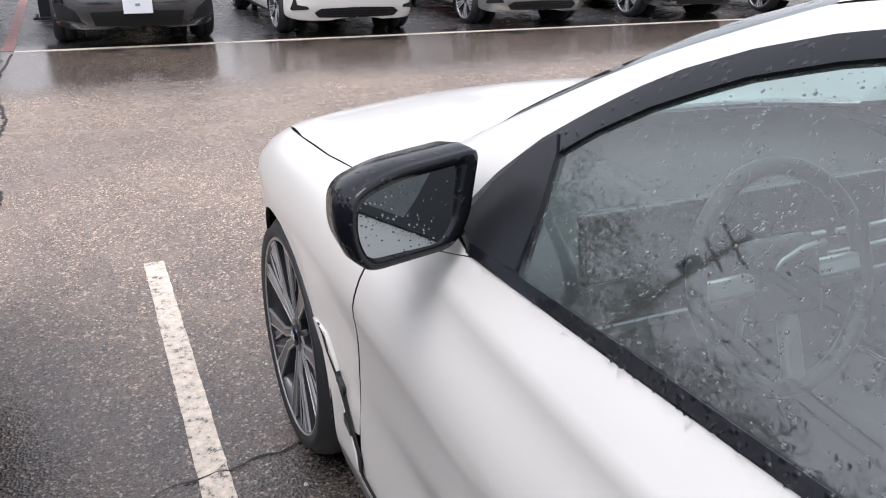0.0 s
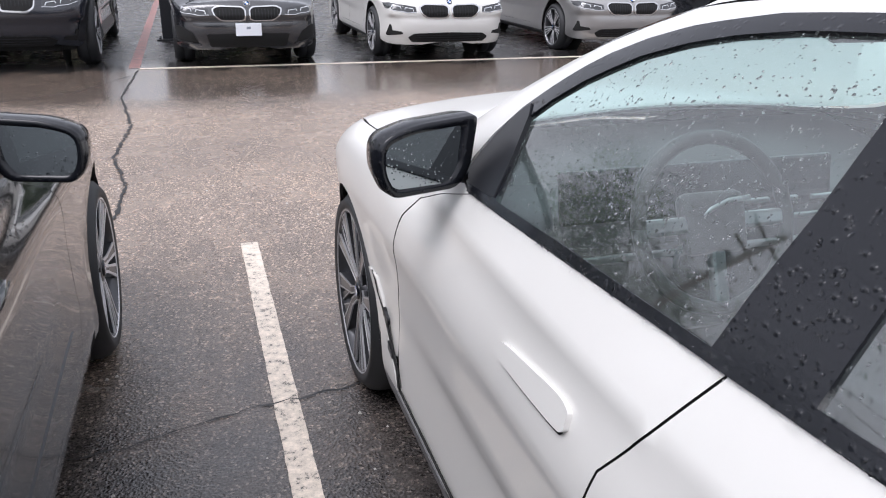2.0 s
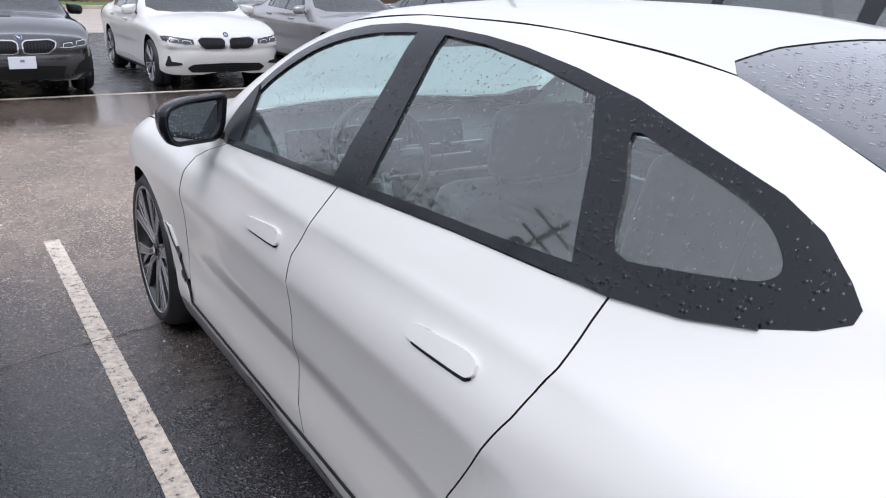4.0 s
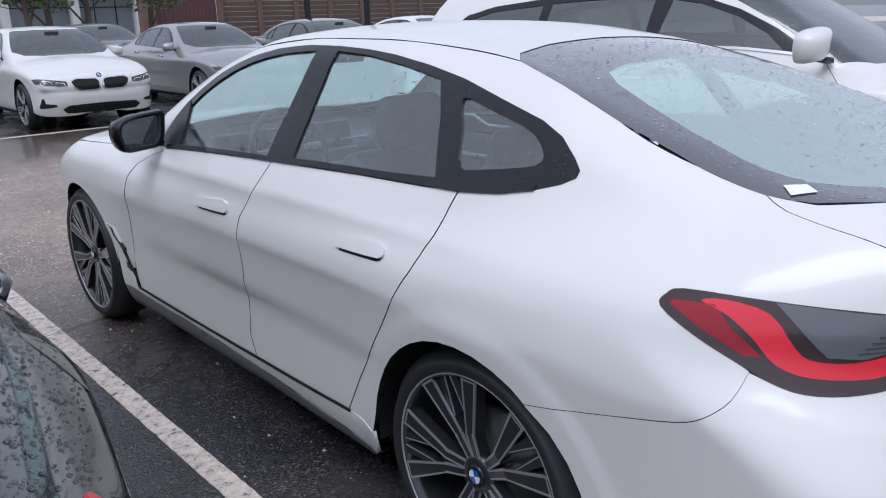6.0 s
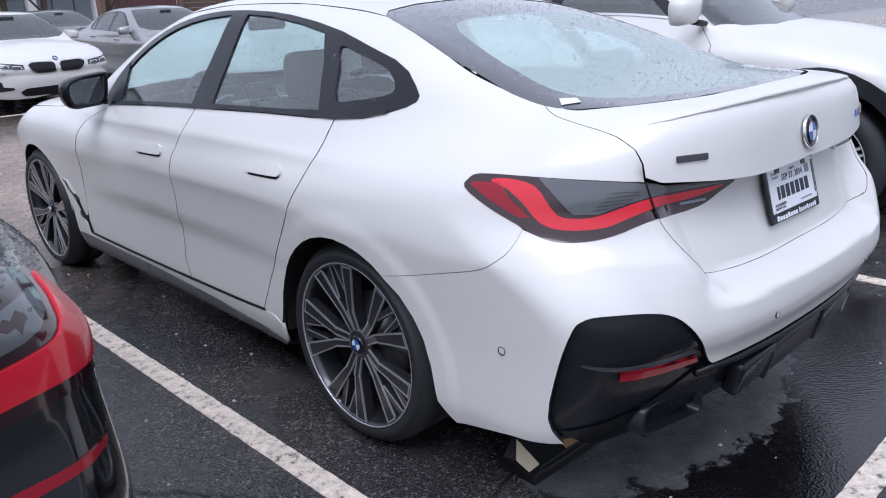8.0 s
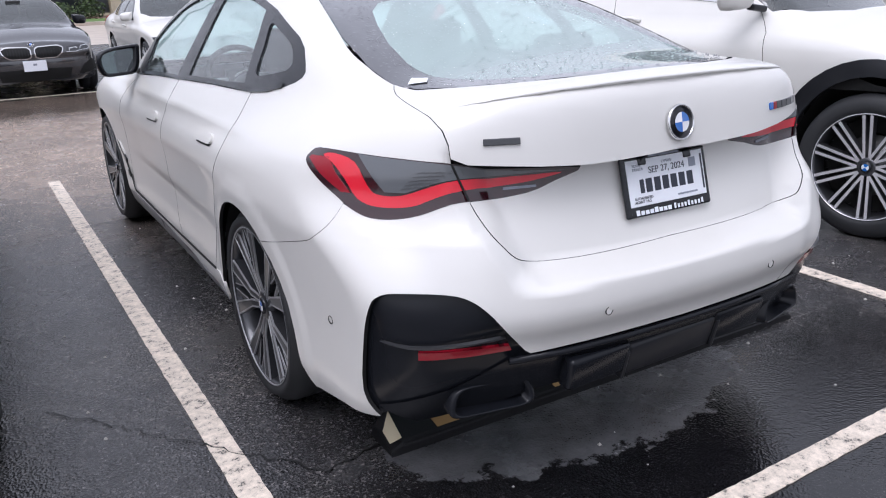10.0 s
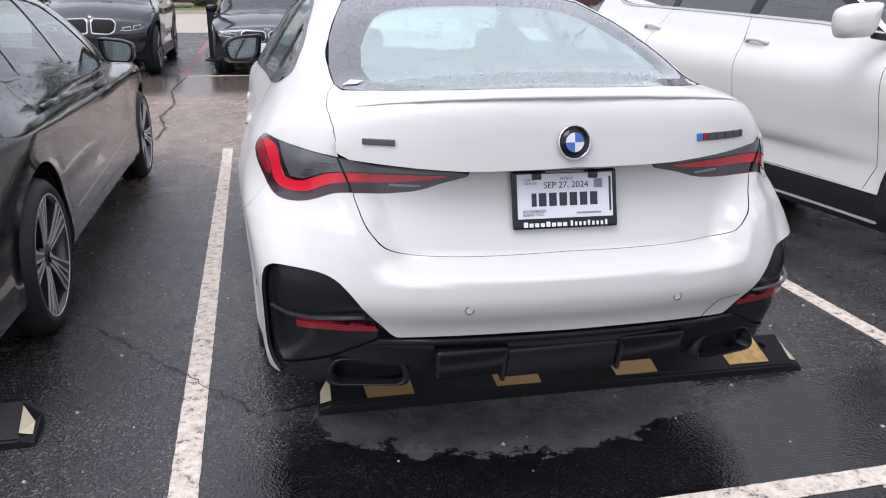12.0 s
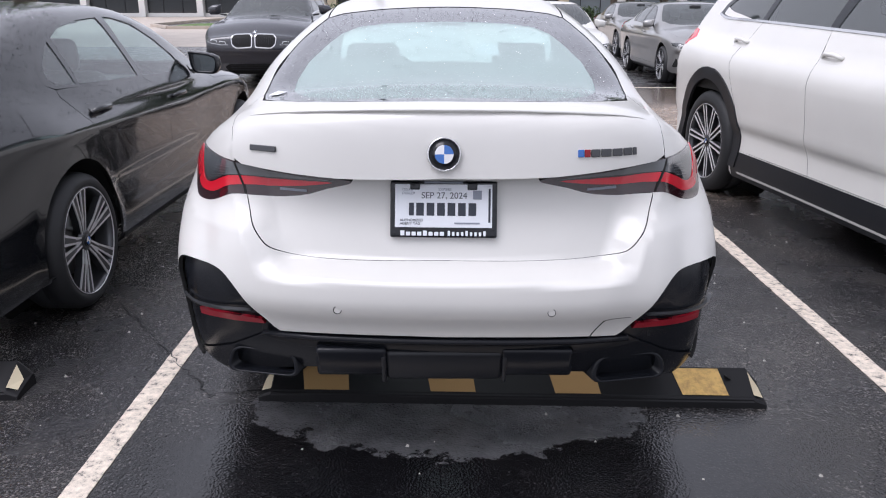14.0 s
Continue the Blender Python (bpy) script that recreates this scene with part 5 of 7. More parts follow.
LAMP_BASE = material("lamp_housing", (0.022, 0.003, 0.006), 0.12, 0, 0.7)
DARK_RED_GLOW = material("red_marker_lens", (0.26, 0.006, 0.016), 0.22, 0, 0.35, 0.3)
# high film share: sky sheen and cabin brightness put into the pane's colour
REAR_GLASS = glass("rear_glass", (0.62, 0.78, 0.75), 0.13, 0.46, (0.66, 0.84, 0.80))
GLASS_EDGE = material("printed_glass_edge", (0.05, 0.051, 0.057), 0.10, 0, 1.0, 1.0)
nodes_of(GLASS_EDGE)[2].inputs["Coat IOR"].default_value = 1.9
droplets(GLASS_EDGE, 80, 0.42, 0.9, ("Normal", "Coat Normal"))
droplets(GLASS_EDGE, 60, 0.34, 0.7, ("Normal", "Coat Normal"))


# ---- the other cars ----
def strip_along(pts, w):
    """A thin closed outline along a run of chart points."""
    up = [(a + w / 2, f) for a, f in pts]
    return up + [(a - w / 2, f) for a, f in reversed(pts)]


def saloon(m, label, coat, group="", form=None, seams=True, rims="double", nose="kidney", dark_windows=False, tall=False, handles=True, plate_front=False, rough_step=0.05, trim_mat=None, wheel_dark=None, sporty=False):
    """A complete car on a Form: body halves, doors, glass, lamps, grille, mirrors, wheels, cabin."""
    F = form or SEDAN
    wb = F.wheelbase
    C, C1 = -0.2 - 0.9 * math.pi / 2, wb + 0.25 + 0.9 * math.pi / 2
    car = thing("suv" if tall else "car", m, label, "SUV" if tall else "car", group)
    R = F.wheel
    trim_mat = trim_mat or GLOSS_BLACK
    if tall:
        belt = [(2.30, 40.0), (1.88, 41.3), (1.40, 42.2), (0.60, 43.6), (0.0, 45.0), (-0.30, 46.0), (-0.52, 46.8)]
        over = [(-0.50, 51.5), (-0.40, 55.5), (-0.10, 58.5), (0.4, 60.4), (0.9, 61.0), (1.3, 60.6), (1.55, 58.6), (1.80, 54.5), (2.05, 48.5), (2.22, 43.0)]
        g1 = [(2.12, 41.4), (2.0, 46.8), (1.80, 52.2), (1.55, 56.6), (1.34, 58.3), (1.30, 43.2), (1.7, 42.4)]
        g2 = [(1.22, 58.7), (0.8, 58.9), (0.42, 58.2), (0.42, 44.8), (0.8, 44.1), (1.22, 43.3)]
        g3 = [(0.35, 57.8), (-0.08, 56.5), (-0.34, 53.8), (-0.42, 50.5), (-0.42, 47.6), (-0.1, 46.2), (0.35, 45.0)]
        screen = [(0.0, 2.74), (0.4, 2.70), (0.68, 2.58), (0.80, 2.42), (0.76, 2.22), (0.70, 1.98), (0.63, 1.74), (0.40, 1.80), (0.0, 1.83)]
        back = None
        mid_line = [(1.26, 42.4), (1.32, 30.0), (1.36, 14.0), (1.37, 0.0), (1.42, -8.3)]
        front_line = [(2.34, 39.5), (2.46, 30.0), (2.50, 14.0), (2.52, 0.0), (2.46, -8.3)]
        rear_line = [(0.38, 43.8), (0.30, 36.0), (0.30, 26.0), (0.42, 14.0), (0.50, 4.0), (0.50, -8.3)]
        low = -8.3
    else:
        belt = [(1.88, 27.6), (1.45, 28.7), (1.10, 29.6), (0.60, 30.9), (0.30, 31.7), (0.09, 32.6)]
        over = [(0.03, 34.2), (0.02, 36.0), (0.05, 39.6), (0.13, 44.0), (0.27, 48.6), (0.5, 52.0), (0.75, 53.8), (1.0, 54.4), (1.2, 53.8), (1.4, 51.4), (1.58, 46.3), (1.75, 39.3), (1.88, 31.5)]
        g1 = [(1.77, 28.7), (1.71, 35.5), (1.57, 43.2), (1.385, 49.8), (1.19, 52.8), (1.09, 53.2), (1.055, 44.0), (1.05, 30.4), (1.35, 29.6)]
        g2 = [(1.00, 53.2), (0.75, 52.6), (0.5, 50.7), (0.345, 47.6), (0.325, 40.0), (0.305, 32.3), (0.6, 31.5), (0.98, 30.6)]
        g3 = [(0.295, 46.8), (0.19, 43.6), (0.10, 39.2), (0.072, 36.0), (0.11, 33.7), (0.275, 32.6)]
        screen = [(0.0, 2.42), (0.35, 2.38), (0.60, 2.28), (0.72, 2.12), (0.69, 1.97), (0.64, 1.79), (0.59, 1.63), (0.545, 1.50), (0.35, 1.55), (0.0, 1.58)]
        back = [(0.0, 0.36), (0.30, 0.345), (0.46, 0.30), (0.51, 0.12), (0.575, -0.15), (0.625, -0.42), (0.60, -0.52), (0.45, -0.575), (0.2, -0.61), (0.0, -0.62)]
        mid_line = [(1.03, 29.8), (1.14, 26.0), (1.20, 18.0), (1.24, 8.0), (1.26, 0.0), (1.24, -14.0)]
        front_line = [(1.95, 27.4), (2.16, 21.0), (2.26, 14.0), (2.33, 4.0), (2.36, -6.0), (2.24, -14.0)]
        rear_line = [(0.085, 32.4), (0.08, 30.0), (0.15, 23.0), (0.26, 15.0), (0.38, 6.0), (0.46, -3.0), (0.50, -14.0)]
        low = -14.0
    arch_r = ellipse(0.0, R + 0.005, R + 0.062, R + 0.062, F, -19)
    arch_f = ellipse(wb, R + 0.005, R + 0.062, R + 0.062, F, -19)
    sw = to_wrap(F, "above", [(x, y) for x, y in screen[1:-1]])
    cowl, head = screen[0][1], screen[-1][1]
    g = 0.0018
    door_f = [(a - g, f) for a, f in front_line] + [(a + g, f) for a, f in mid_line[::-1]] + [p for p in belt[::-1] if mid_line[0][0] < p[0] < front_line[0][0]]
    door_r = [(a - g, f) for a, f in mid_line] + [(a + g, f) for a, f in rear_line[::-1]] + [p for p in belt[::-1] if rear_line[0][0] + 0.02 < p[0] < mid_line[0][0] - 0.02]
    hole_doors = [(a + g, f) for a, f in front_line] + [(front_line[-1][0] - 0.5, low - 0.25), (rear_line[-1][0] + 0.5, low - 0.25)] + [(a - g, f) for a, f in rear_line[::-1]] + belt[::-1][1:-1]
    for side in (1, -1):
        mir = side < 0
        P = lambda name, outline, mat, parent=car, **kw: panel(name, F, "wrap", outline, mat, parent, mirror=mir, **kw)
        outline = [(C, -19.0), (-0.30, -19.0)] + [p for p in arch_r if p[1] > -18.9] + [(0.45, -19.0), (wb - 0.45, -19.0)] + [p for p in arch_f if p[1] > -18.9] + [(wb + 0.45, -20.0), (wb + 0.75, -24.5), (wb + 1.05, -31.0), (C1, -33.0), (C1, 89.9), (cowl, 89.9)] + sw + [(head, 89.9)]
        cabin = [(a, f) for a, f in belt] + over
        if back:
            bw = to_wrap(F, "above", back[1:-1])
            tail = F.unwrap(F.above(np.array([[1e-4, back[-1][1]]])))[0]
            outline += [(back[0][1], 89.9)] + bw + [(C, float(tail[1])), ]
        else:
            outline += [(-0.2, 89.9), (C, 89.9)]
        holes = [cabin + []]
        # one opening for doors and side windows together
        opening = over + [(a + 0.0022, f) for a, f in front_line] + [(front_line[-1][0] - 0.5, low - 0.25), (rear_line[-1][0] + 0.5, low - 0.25)] + [(a - 0.0022, f) for a, f in rear_line[::-1]]
        P("body", outline, coat, holes=(opening,), step=rough_step, flange=0.012)
        P("window_trim", belt + over, trim_mat, holes=(g1, g2, g3), step=0.05, out=0.001, label="black window surround")
        for gl in (g1, g2, g3):
            P("side_window", gl, DARK_GLASS if dark_windows else GLASS, out=-0.003, flange=0, step=0.08, label="tinted wet side window").visible_shadow = False
        fd, rd = P("front_door", door_f, coat, step=rough_step), P("rear_door", door_r, coat, step=rough_step)
        for dr, a0, f0 in ((fd, 1.44 if not tall else 1.43, 20.4 if not tall else 33.4), (rd, 0.34 if not tall else 0.25, 23.2 if not tall else 35.6)):
            cup = P("handle_cup", rounded([(a0 - 0.10, f0 - 2.0), (a0 + 0.10, f0 - 2.3), (a0 + 0.10, f0 + 1.4), (a0 - 0.10, f0 + 1.7)], 0.9), coat, dr, out=0.002, flange=0.001, step=0.03)
            h0 = F.wrap(np.array([[a0 - 0.105, f0], [a0 - 0.05, f0 + 0.1], [a0 + 0.05, f0], [a0 + 0.105, f0 - 0.2]]))
            n0 = F.normal(h0)
            pts = [Vector(p + d * n) * 1.0 for p, n, d in zip(h0, n0, (0.002, 0.034, 0.034, 0.002))]
            if mir:
                pts = [Vector((-p.x, p.y, p.z)) for p in pts]
            part("handle", tube(pts, 0.013, 8), coat, dr, "pull-type door handle", True)
        P("sill", [(wb - 0.47, low - 0.5), (wb - 0.45, -19.6), (0.47, -19.6), (0.48, low - 0.5)] if tall else [(wb - 0.47, -19.2), (wb - 0.45, -25.0), (0.47, -25.0), (0.46, -19.2)], SATIN_BLACK, out=0.004 if tall else -0.004, step=0.08, label="black plastic sill")
        if tall:
            P("belt_strip", [(a, f - 0.15) for a, f in belt] + [(a, f + 0.75) for a, f in reversed(belt)], CHROME, out=0.006, flange=0.006, step=0.05, label="bright metal belt strip")
            for yc, arc in ((0.0, arch_r), (wb, arch_f)):
                ring = [p for p in arc if p[1] > -18.9]
                big = [((a - yc) * 1.20 + yc, f + 4.6 * max(0.0, math.sin(math.pi * k / (len(ring) - 1)))) for k, (a, f) in enumerate(ring)]
                P("arch_trim", ring + big[::-1], SATIN_BLACK, out=0.012, flange=0.02, step=0.05, label="black plastic wheel arch trim")
        P("inner_body", [(C + 0.3, -17), (-0.5, -17), (-0.5, 14), (0.5, 14), (0.52, -17), (wb - 0.52, -17), (wb - 0.5, 14), (wb + 0.5, 14), (wb + 0.5, -17), (C1 - 0.3, -17), (C1 - 0.3, 12), (wb, 16), (1.9, belt[0][1] - 3), (1.0, belt[2][1] - 3), (0.3, belt[-2][1] - 3), (-0.3, 24), (C + 0.3, 18)], SHELL, out=-0.03, flange=0, step=0.12)
        for yw in (0.0, wb):
            o = part("wheel_well", well_ring(R + 0.07), SHELL, car, "", True)
            o.matrix_local = pose(side * (0.945 - 0.08 if tall else 0.86), yw, R + 0.01, 0, 0, 0 if side > 0 else 180)
            wheel(car, (side * (0.835 if tall else 0.775), yw, R), side, R, R * 0.79 if not tall else R * 0.74, 0.24, rims, wheel_dark, None, 12 if yw == 0 else 40)
        door_mirror(car, side, (side * (0.925 if not tall else 1.04), (1.90 if not tall else 2.30), (1.045 if not tall else 1.30)), 0.22 if not tall else 0.25, 0.155 if not tall else 0.19, coat if (tall or coat is WHITE or coat is SILVER) else GLOSS_BLACK)
        # head lamp
        N = lambda name, outline, mat, parent=car, **kw: panel(name, F, "ahead", outline, mat, parent, mirror=mir, **kw)
        dz = 0.10 if tall else 0.0
        lens = [(0.455, 0.635 + dz), (0.465, 0.70 + dz), (0.60, 0.722 + dz), (0.78, 0.745 + dz), (0.845, 0.74 + dz), (0.83, 0.69 + dz), (0.74, 0.655 + dz), (0.62, 0.642 + dz), (0.58, 0.630 + dz)]
        H = N("head_lamp", lens, LAMP_GLASS, out=0.002, flange=0.004, step=0.04, label="clear lens headlamp")
        for x0 in (0.49, 0.65):
            z0 = 0.642 + dz + (x0 - 0.49) * 0.16
            N("light_bar", [(x0, z0), (x0 + 0.010, z0 + 0.038), (x0 + 0.11, z0 + 0.052), (x0 + 0.122, z0 + 0.026), (x0 + 0.116, z0 + 0.025), (x0 + 0.104, z0 + 0.045), (x0 + 0.016, z0 + 0.032), (x0 + 0.006, z0)], LAMP_LIT, H, out=0.005, flange=0.003, step=0.03, label="white daytime light bar")
        N("lamp_bezel", [(0.455, 0.628 + dz), (0.59, 0.624 + dz), (0.63, 0.637 + dz), (0.745, 0.650 + dz), (0.835, 0.682 + dz), (0.83, 0.687 + dz), (0.74, 0.655 + dz), (0.62, 0.642 + dz), (0.58, 0.630 + dz), (0.455, 0.634 + dz)], CHROME, H, out=0.005, flange=0.003, step=0.04)
        # kidney grille
        kid = [(0.022, 0.575), (0.018, 0.69), (0.06, 0.725), (0.35, 0.735), (0.425, 0.70), (0.40, 0.625), (0.31, 0.560), (0.08, 0.555)]
        if tall:
            kid = [(0.025, 0.58 + dz), (0.02, 0.78 + dz), (0.06, 0.81 + dz), (0.34, 0.80 + dz), (0.40, 0.75 + dz), (0.38, 0.62 + dz), (0.30, 0.56 + dz)]
        kid = rounded(kid, 0.03, 3)
        cx, cz = sum(p[0] for p in kid) / len(kid), sum(p[1] for p in kid) / len(kid)
        small = [((x - cx) * 0.92 + cx, (z - cz) * 0.84 + cz) for x, z in kid]
        K = N("grille_frame", kid, CHROME, holes=(small,), out=0.014, flange=0.02, step=0.03, label="chrome kidney grille frame")
        N("grille", small, SHELL, K, out=0.007, flange=0, step=0.03)
        x = cx - 0.15
        while x < cx + 0.17:
            N("slat", [(x, cz - 0.055), (x + 0.008, cz - 0.055), (x + 0.008, cz + 0.055), (x, cz + 0.055)], SATIN_BLACK, K, out=0.011, flange=0.004, step=0.03)
            x += 0.038
        # bumper openings
        if sporty:
            N("side_intake", [(0.60, 0.30), (0.84, 0.33), (0.86, 0.47), (0.80, 0.50), (0.66, 0.42)], SHELL, out=0.008, flange=0.008, step=0.03, label="dark bumper side intake")
            N("intake_blade", [(0.56, 0.265), (0.86, 0.31), (0.86, 0.33), (0.58, 0.285)], GREY_WHEEL, out=0.012, flange=0.012, step=0.05, label="grey bumper blade")
            N("lower_intake", [(0.0, 0.24), (0.46, 0.25), (0.50, 0.40), (0.0, 0.42)], SHELL, out=0.008, flange=0.008, step=0.03, label="dark lower intake")
        else:
            N("side_intake", [(0.62, 0.355), (0.80, 0.33), (0.815, 0.345), (0.78, 0.475), (0.765, 0.47), (0.75, 0.40), (0.64, 0.385)], SHELL, out=0.008, flange=0.008, step=0.03, label="dark bumper side intake")
            low_in = N("lower_intake", rounded([(0.0, 0.245 + dz / 3), (0.50, 0.25 + dz / 3), (0.56, 0.31 + dz / 3), (0.48, 0.36 + dz / 3), (0.0, 0.375 + dz / 3)], 0.02), SHELL, out=0.008, flange=0.008, step=0.03, label="dark lower intake")
            for z0 in (0.275, 0.305, 0.335):
                N("slat", [(0.0, z0 + dz / 3), (0.44, z0 + dz / 3), (0.44, z0 + 0.008 + dz / 3), (0.0, z0 + 0.008 + dz / 3)], SATIN_BLACK, low_in, out=0.014, flange=0.006, step=0.04)
        # tail lamp
        if tall:
            P("tail_lamp", [(-0.62, 29.0), (-0.60, 34.0), (-0.72, 36.5), (-0.90, 35.0), (-0.95, 31.0), (-0.80, 29.0)], RED_LENS, out=0.004, flange=0.006, step=0.05, label="red tail lamp")
        else:
            T = P("tail_lamp", smooth_loop([(-0.815, 25.4), (-0.85, 26.2), (-0.96, 25.6), (-1.12, 24.9), (-1.31, 24.4), (-1.32, 20.4), (-1.31, 16.4), (-1.12, 15.9), (-0.98, 15.0), (-0.87, 14.0), (-0.795, 13.6), (-0.780, 15.0), (-0.792, 20.0)], 3), LAMP_BASE, out=0.004, flange=0.006, step=0.03, label="smoked tail lamp with a red band")
            P("red_band", smooth_loop([(-0.826, 24.9), (-0.852, 24.9), (-0.905, 22.6), (-0.965, 20.4), (-1.03, 20.1), (-1.15, 20.5), (-1.30, 20.9), (-1.31, 19.2), (-1.29, 17.5), (-1.10, 17.2), (-0.98, 16.5), (-0.87, 15.5), (-0.805, 15.4), (-0.795, 17.0), (-0.808, 21.5)], 3), RED_LENS, T, out=0.009, flange=0.006, step=0.025, label="bright red light band")
            P("smoked_lens", smooth_loop([(-0.93, 24.4), (-1.04, 24.2), (-1.28, 23.7), (-1.29, 21.8), (-1.12, 21.4), (-1.0, 21.5)], 3), SMOKE, T, out=0.007, flange=0.004, step=0.04, label="smoked inner lens")
            P("bumper_reflector", [(-0.880, 7.5), (-0.96, 8.5), (-1.08, 9.5), (-1.30, 10.3), (-1.30, 9.2), (-1.09, 8.4), (-0.98, 7.6), (-0.90, 7.0)], DARK_RED_GLOW, out=0.004, flange=0.004, step=0.03, label="dark red bumper reflector")
            P("bumper_seam", strip_along([(-0.40, 12.4), (-0.58, 12.8), (-0.72, 13.4), (-0.785, 14.4)], 0.004), SHELL, out=0.0008, flange=0, step=0.03)
            P("boot_seam", strip_along([(-0.55, 36.0), (-0.80, 33.0), (-0.98, 29.0), (-1.08, 25.5), (-1.10, 24.6)], 0.006), SHELL, out=0.0008, flange=0, step=0.03)
            P("bonnet_seam", strip_along([tuple(v) for v in to_wrap(F, "above", [(0.76, 2.35), (0.785, 2.7), (0.77, 3.0), (0.70, 3.25), (0.55, 3.42)])], 0.006), SHELL, out=0.0008, flange=0, step=0.03)
            if side > 0:
                P("fuel_flap", rounded([(-0.300, 30.2), (0.00, 29.0), (-0.10, 20.4), (-0.335, 21.3)], 1.2), coat, out=0.0015, flange=0.003, step=0.04)
            P("skirt_line", strip_along([(2.2, -6.5), (1.5, -8.5), (0.6, -10.0)], 0.004), coat, out=0.004, flange=0.004, step=0.05)
    scr = panel("windscreen", F, "above", flip_x(screen), DARK_GLASS if dark_windows else GLASS, car, out=-0.003, step=0.09, flange=0, label="wet windscreen")
    scr.visible_shadow = False
    if back:
        bk = panel("rear_window", F, "above", flip_x(back), DARK_GLASS, car, out=-0.003, step=0.08, flange=0, label="dark rear window")
        bk.visible_shadow = False
        if seams:
            tip = form_line(F, [(x, -1.045 + 0.16 * abs(x) ** 2.6) for x in (-0.62, -0.4, -0.2, 0, 0.2, 0.4, 0.62)])
            part("spoiler", tube(tip, 0.012, 6), coat, car, "", True)
    q = F.ahead(np.array([[0.0, 0.76 + (0.17 if tall else 0.0)]]))[0]
    disc_badge(car, pose(q[0], q[1], q[2], 0, 0, 90) @ pose(0, 0, 0, 0, -35, 0), 0.041)
    if plate_front:
        q = F.ahead(np.array([[0.0, 0.47]]))[0]
        part("dealer_plate", box(0.31, 0.012, 0.15, (0, q[1] + 0.03, 0.46), 0.004), PLATE_WHITE, car, "blank white dealer plate")
        part("plate_mark", box(0.05, 0.004, 0.03, (0, q[1] + 0.038, 0.48), 0.002), FAINT_INK, car)
    interior(car, wb - (0.1 if tall else 0.0), 1.70 if tall else 1.40, 0.62 if not tall else 0.68, 0.95 if not tall else 1.18)
    return car


# ---- the cars in their bays ----
liftback(pose(0.01, 0, 0))
saloon(pose(-2.625, 0.40, 0, 0, 0, -0.6), "wet black saloon car with double-spoke wheels, parked nose out", BLACK_PAINT, form=LONG, rims="double", rough_step=0.035, trim_mat=BLACK_PAINT)
tall_white = saloon(pose(3.0, 3.03, 0, 0, 0, 187), "white SUV with black arch trim and dark windows", WHITE, form=SUV, tall=True, dark_windows=True, rims="thin", rough_step=0.05)
row = "cars in the row across the lane"
black_row = saloon(pose(-0.61, 14.29, 0, 0, 0, 180), "black saloon car with blank white front plate, facing the lane", ROW_BLACK, row, plate_front=True, sporty=True, dark_windows=True)
white_row = saloon(pose(2.02, 14.36, 0, 0, 0, 180), "white saloon car with chrome kidney grille, facing the lane", WHITE, row, dark_windows=True)
silver_row = saloon(pose(4.84, 14.48, 0, 0, 0, 180), "pale silver saloon car with chrome kidney grille, facing the lane", SILVER, row, dark_windows=True)
dark_row = copy_thing(black_row, pose(7.75, 14.5, 0, 0, 0, 180))
tagged(dark_row, "black saloon car farther along the row, facing the lane", "car", row)
far_white = copy_thing(white_row, pose(10.6, 14.5, 0, 0, 0, 180))
dark_tall = saloon(pose(-3.36, 14.55, 0, 0, 0, 180), "dark blue SUV with chrome kidney grille, facing the lane", DARK_BLUE, row, form=SUV, tall=True, dark_windows=True, rims="double")
silver = copy_thing(silver_row, pose(5.5, 21.8, 0, 0, 0, 180))
tagged(silver, "silver saloon car parked behind the row, facing it", "car", "")


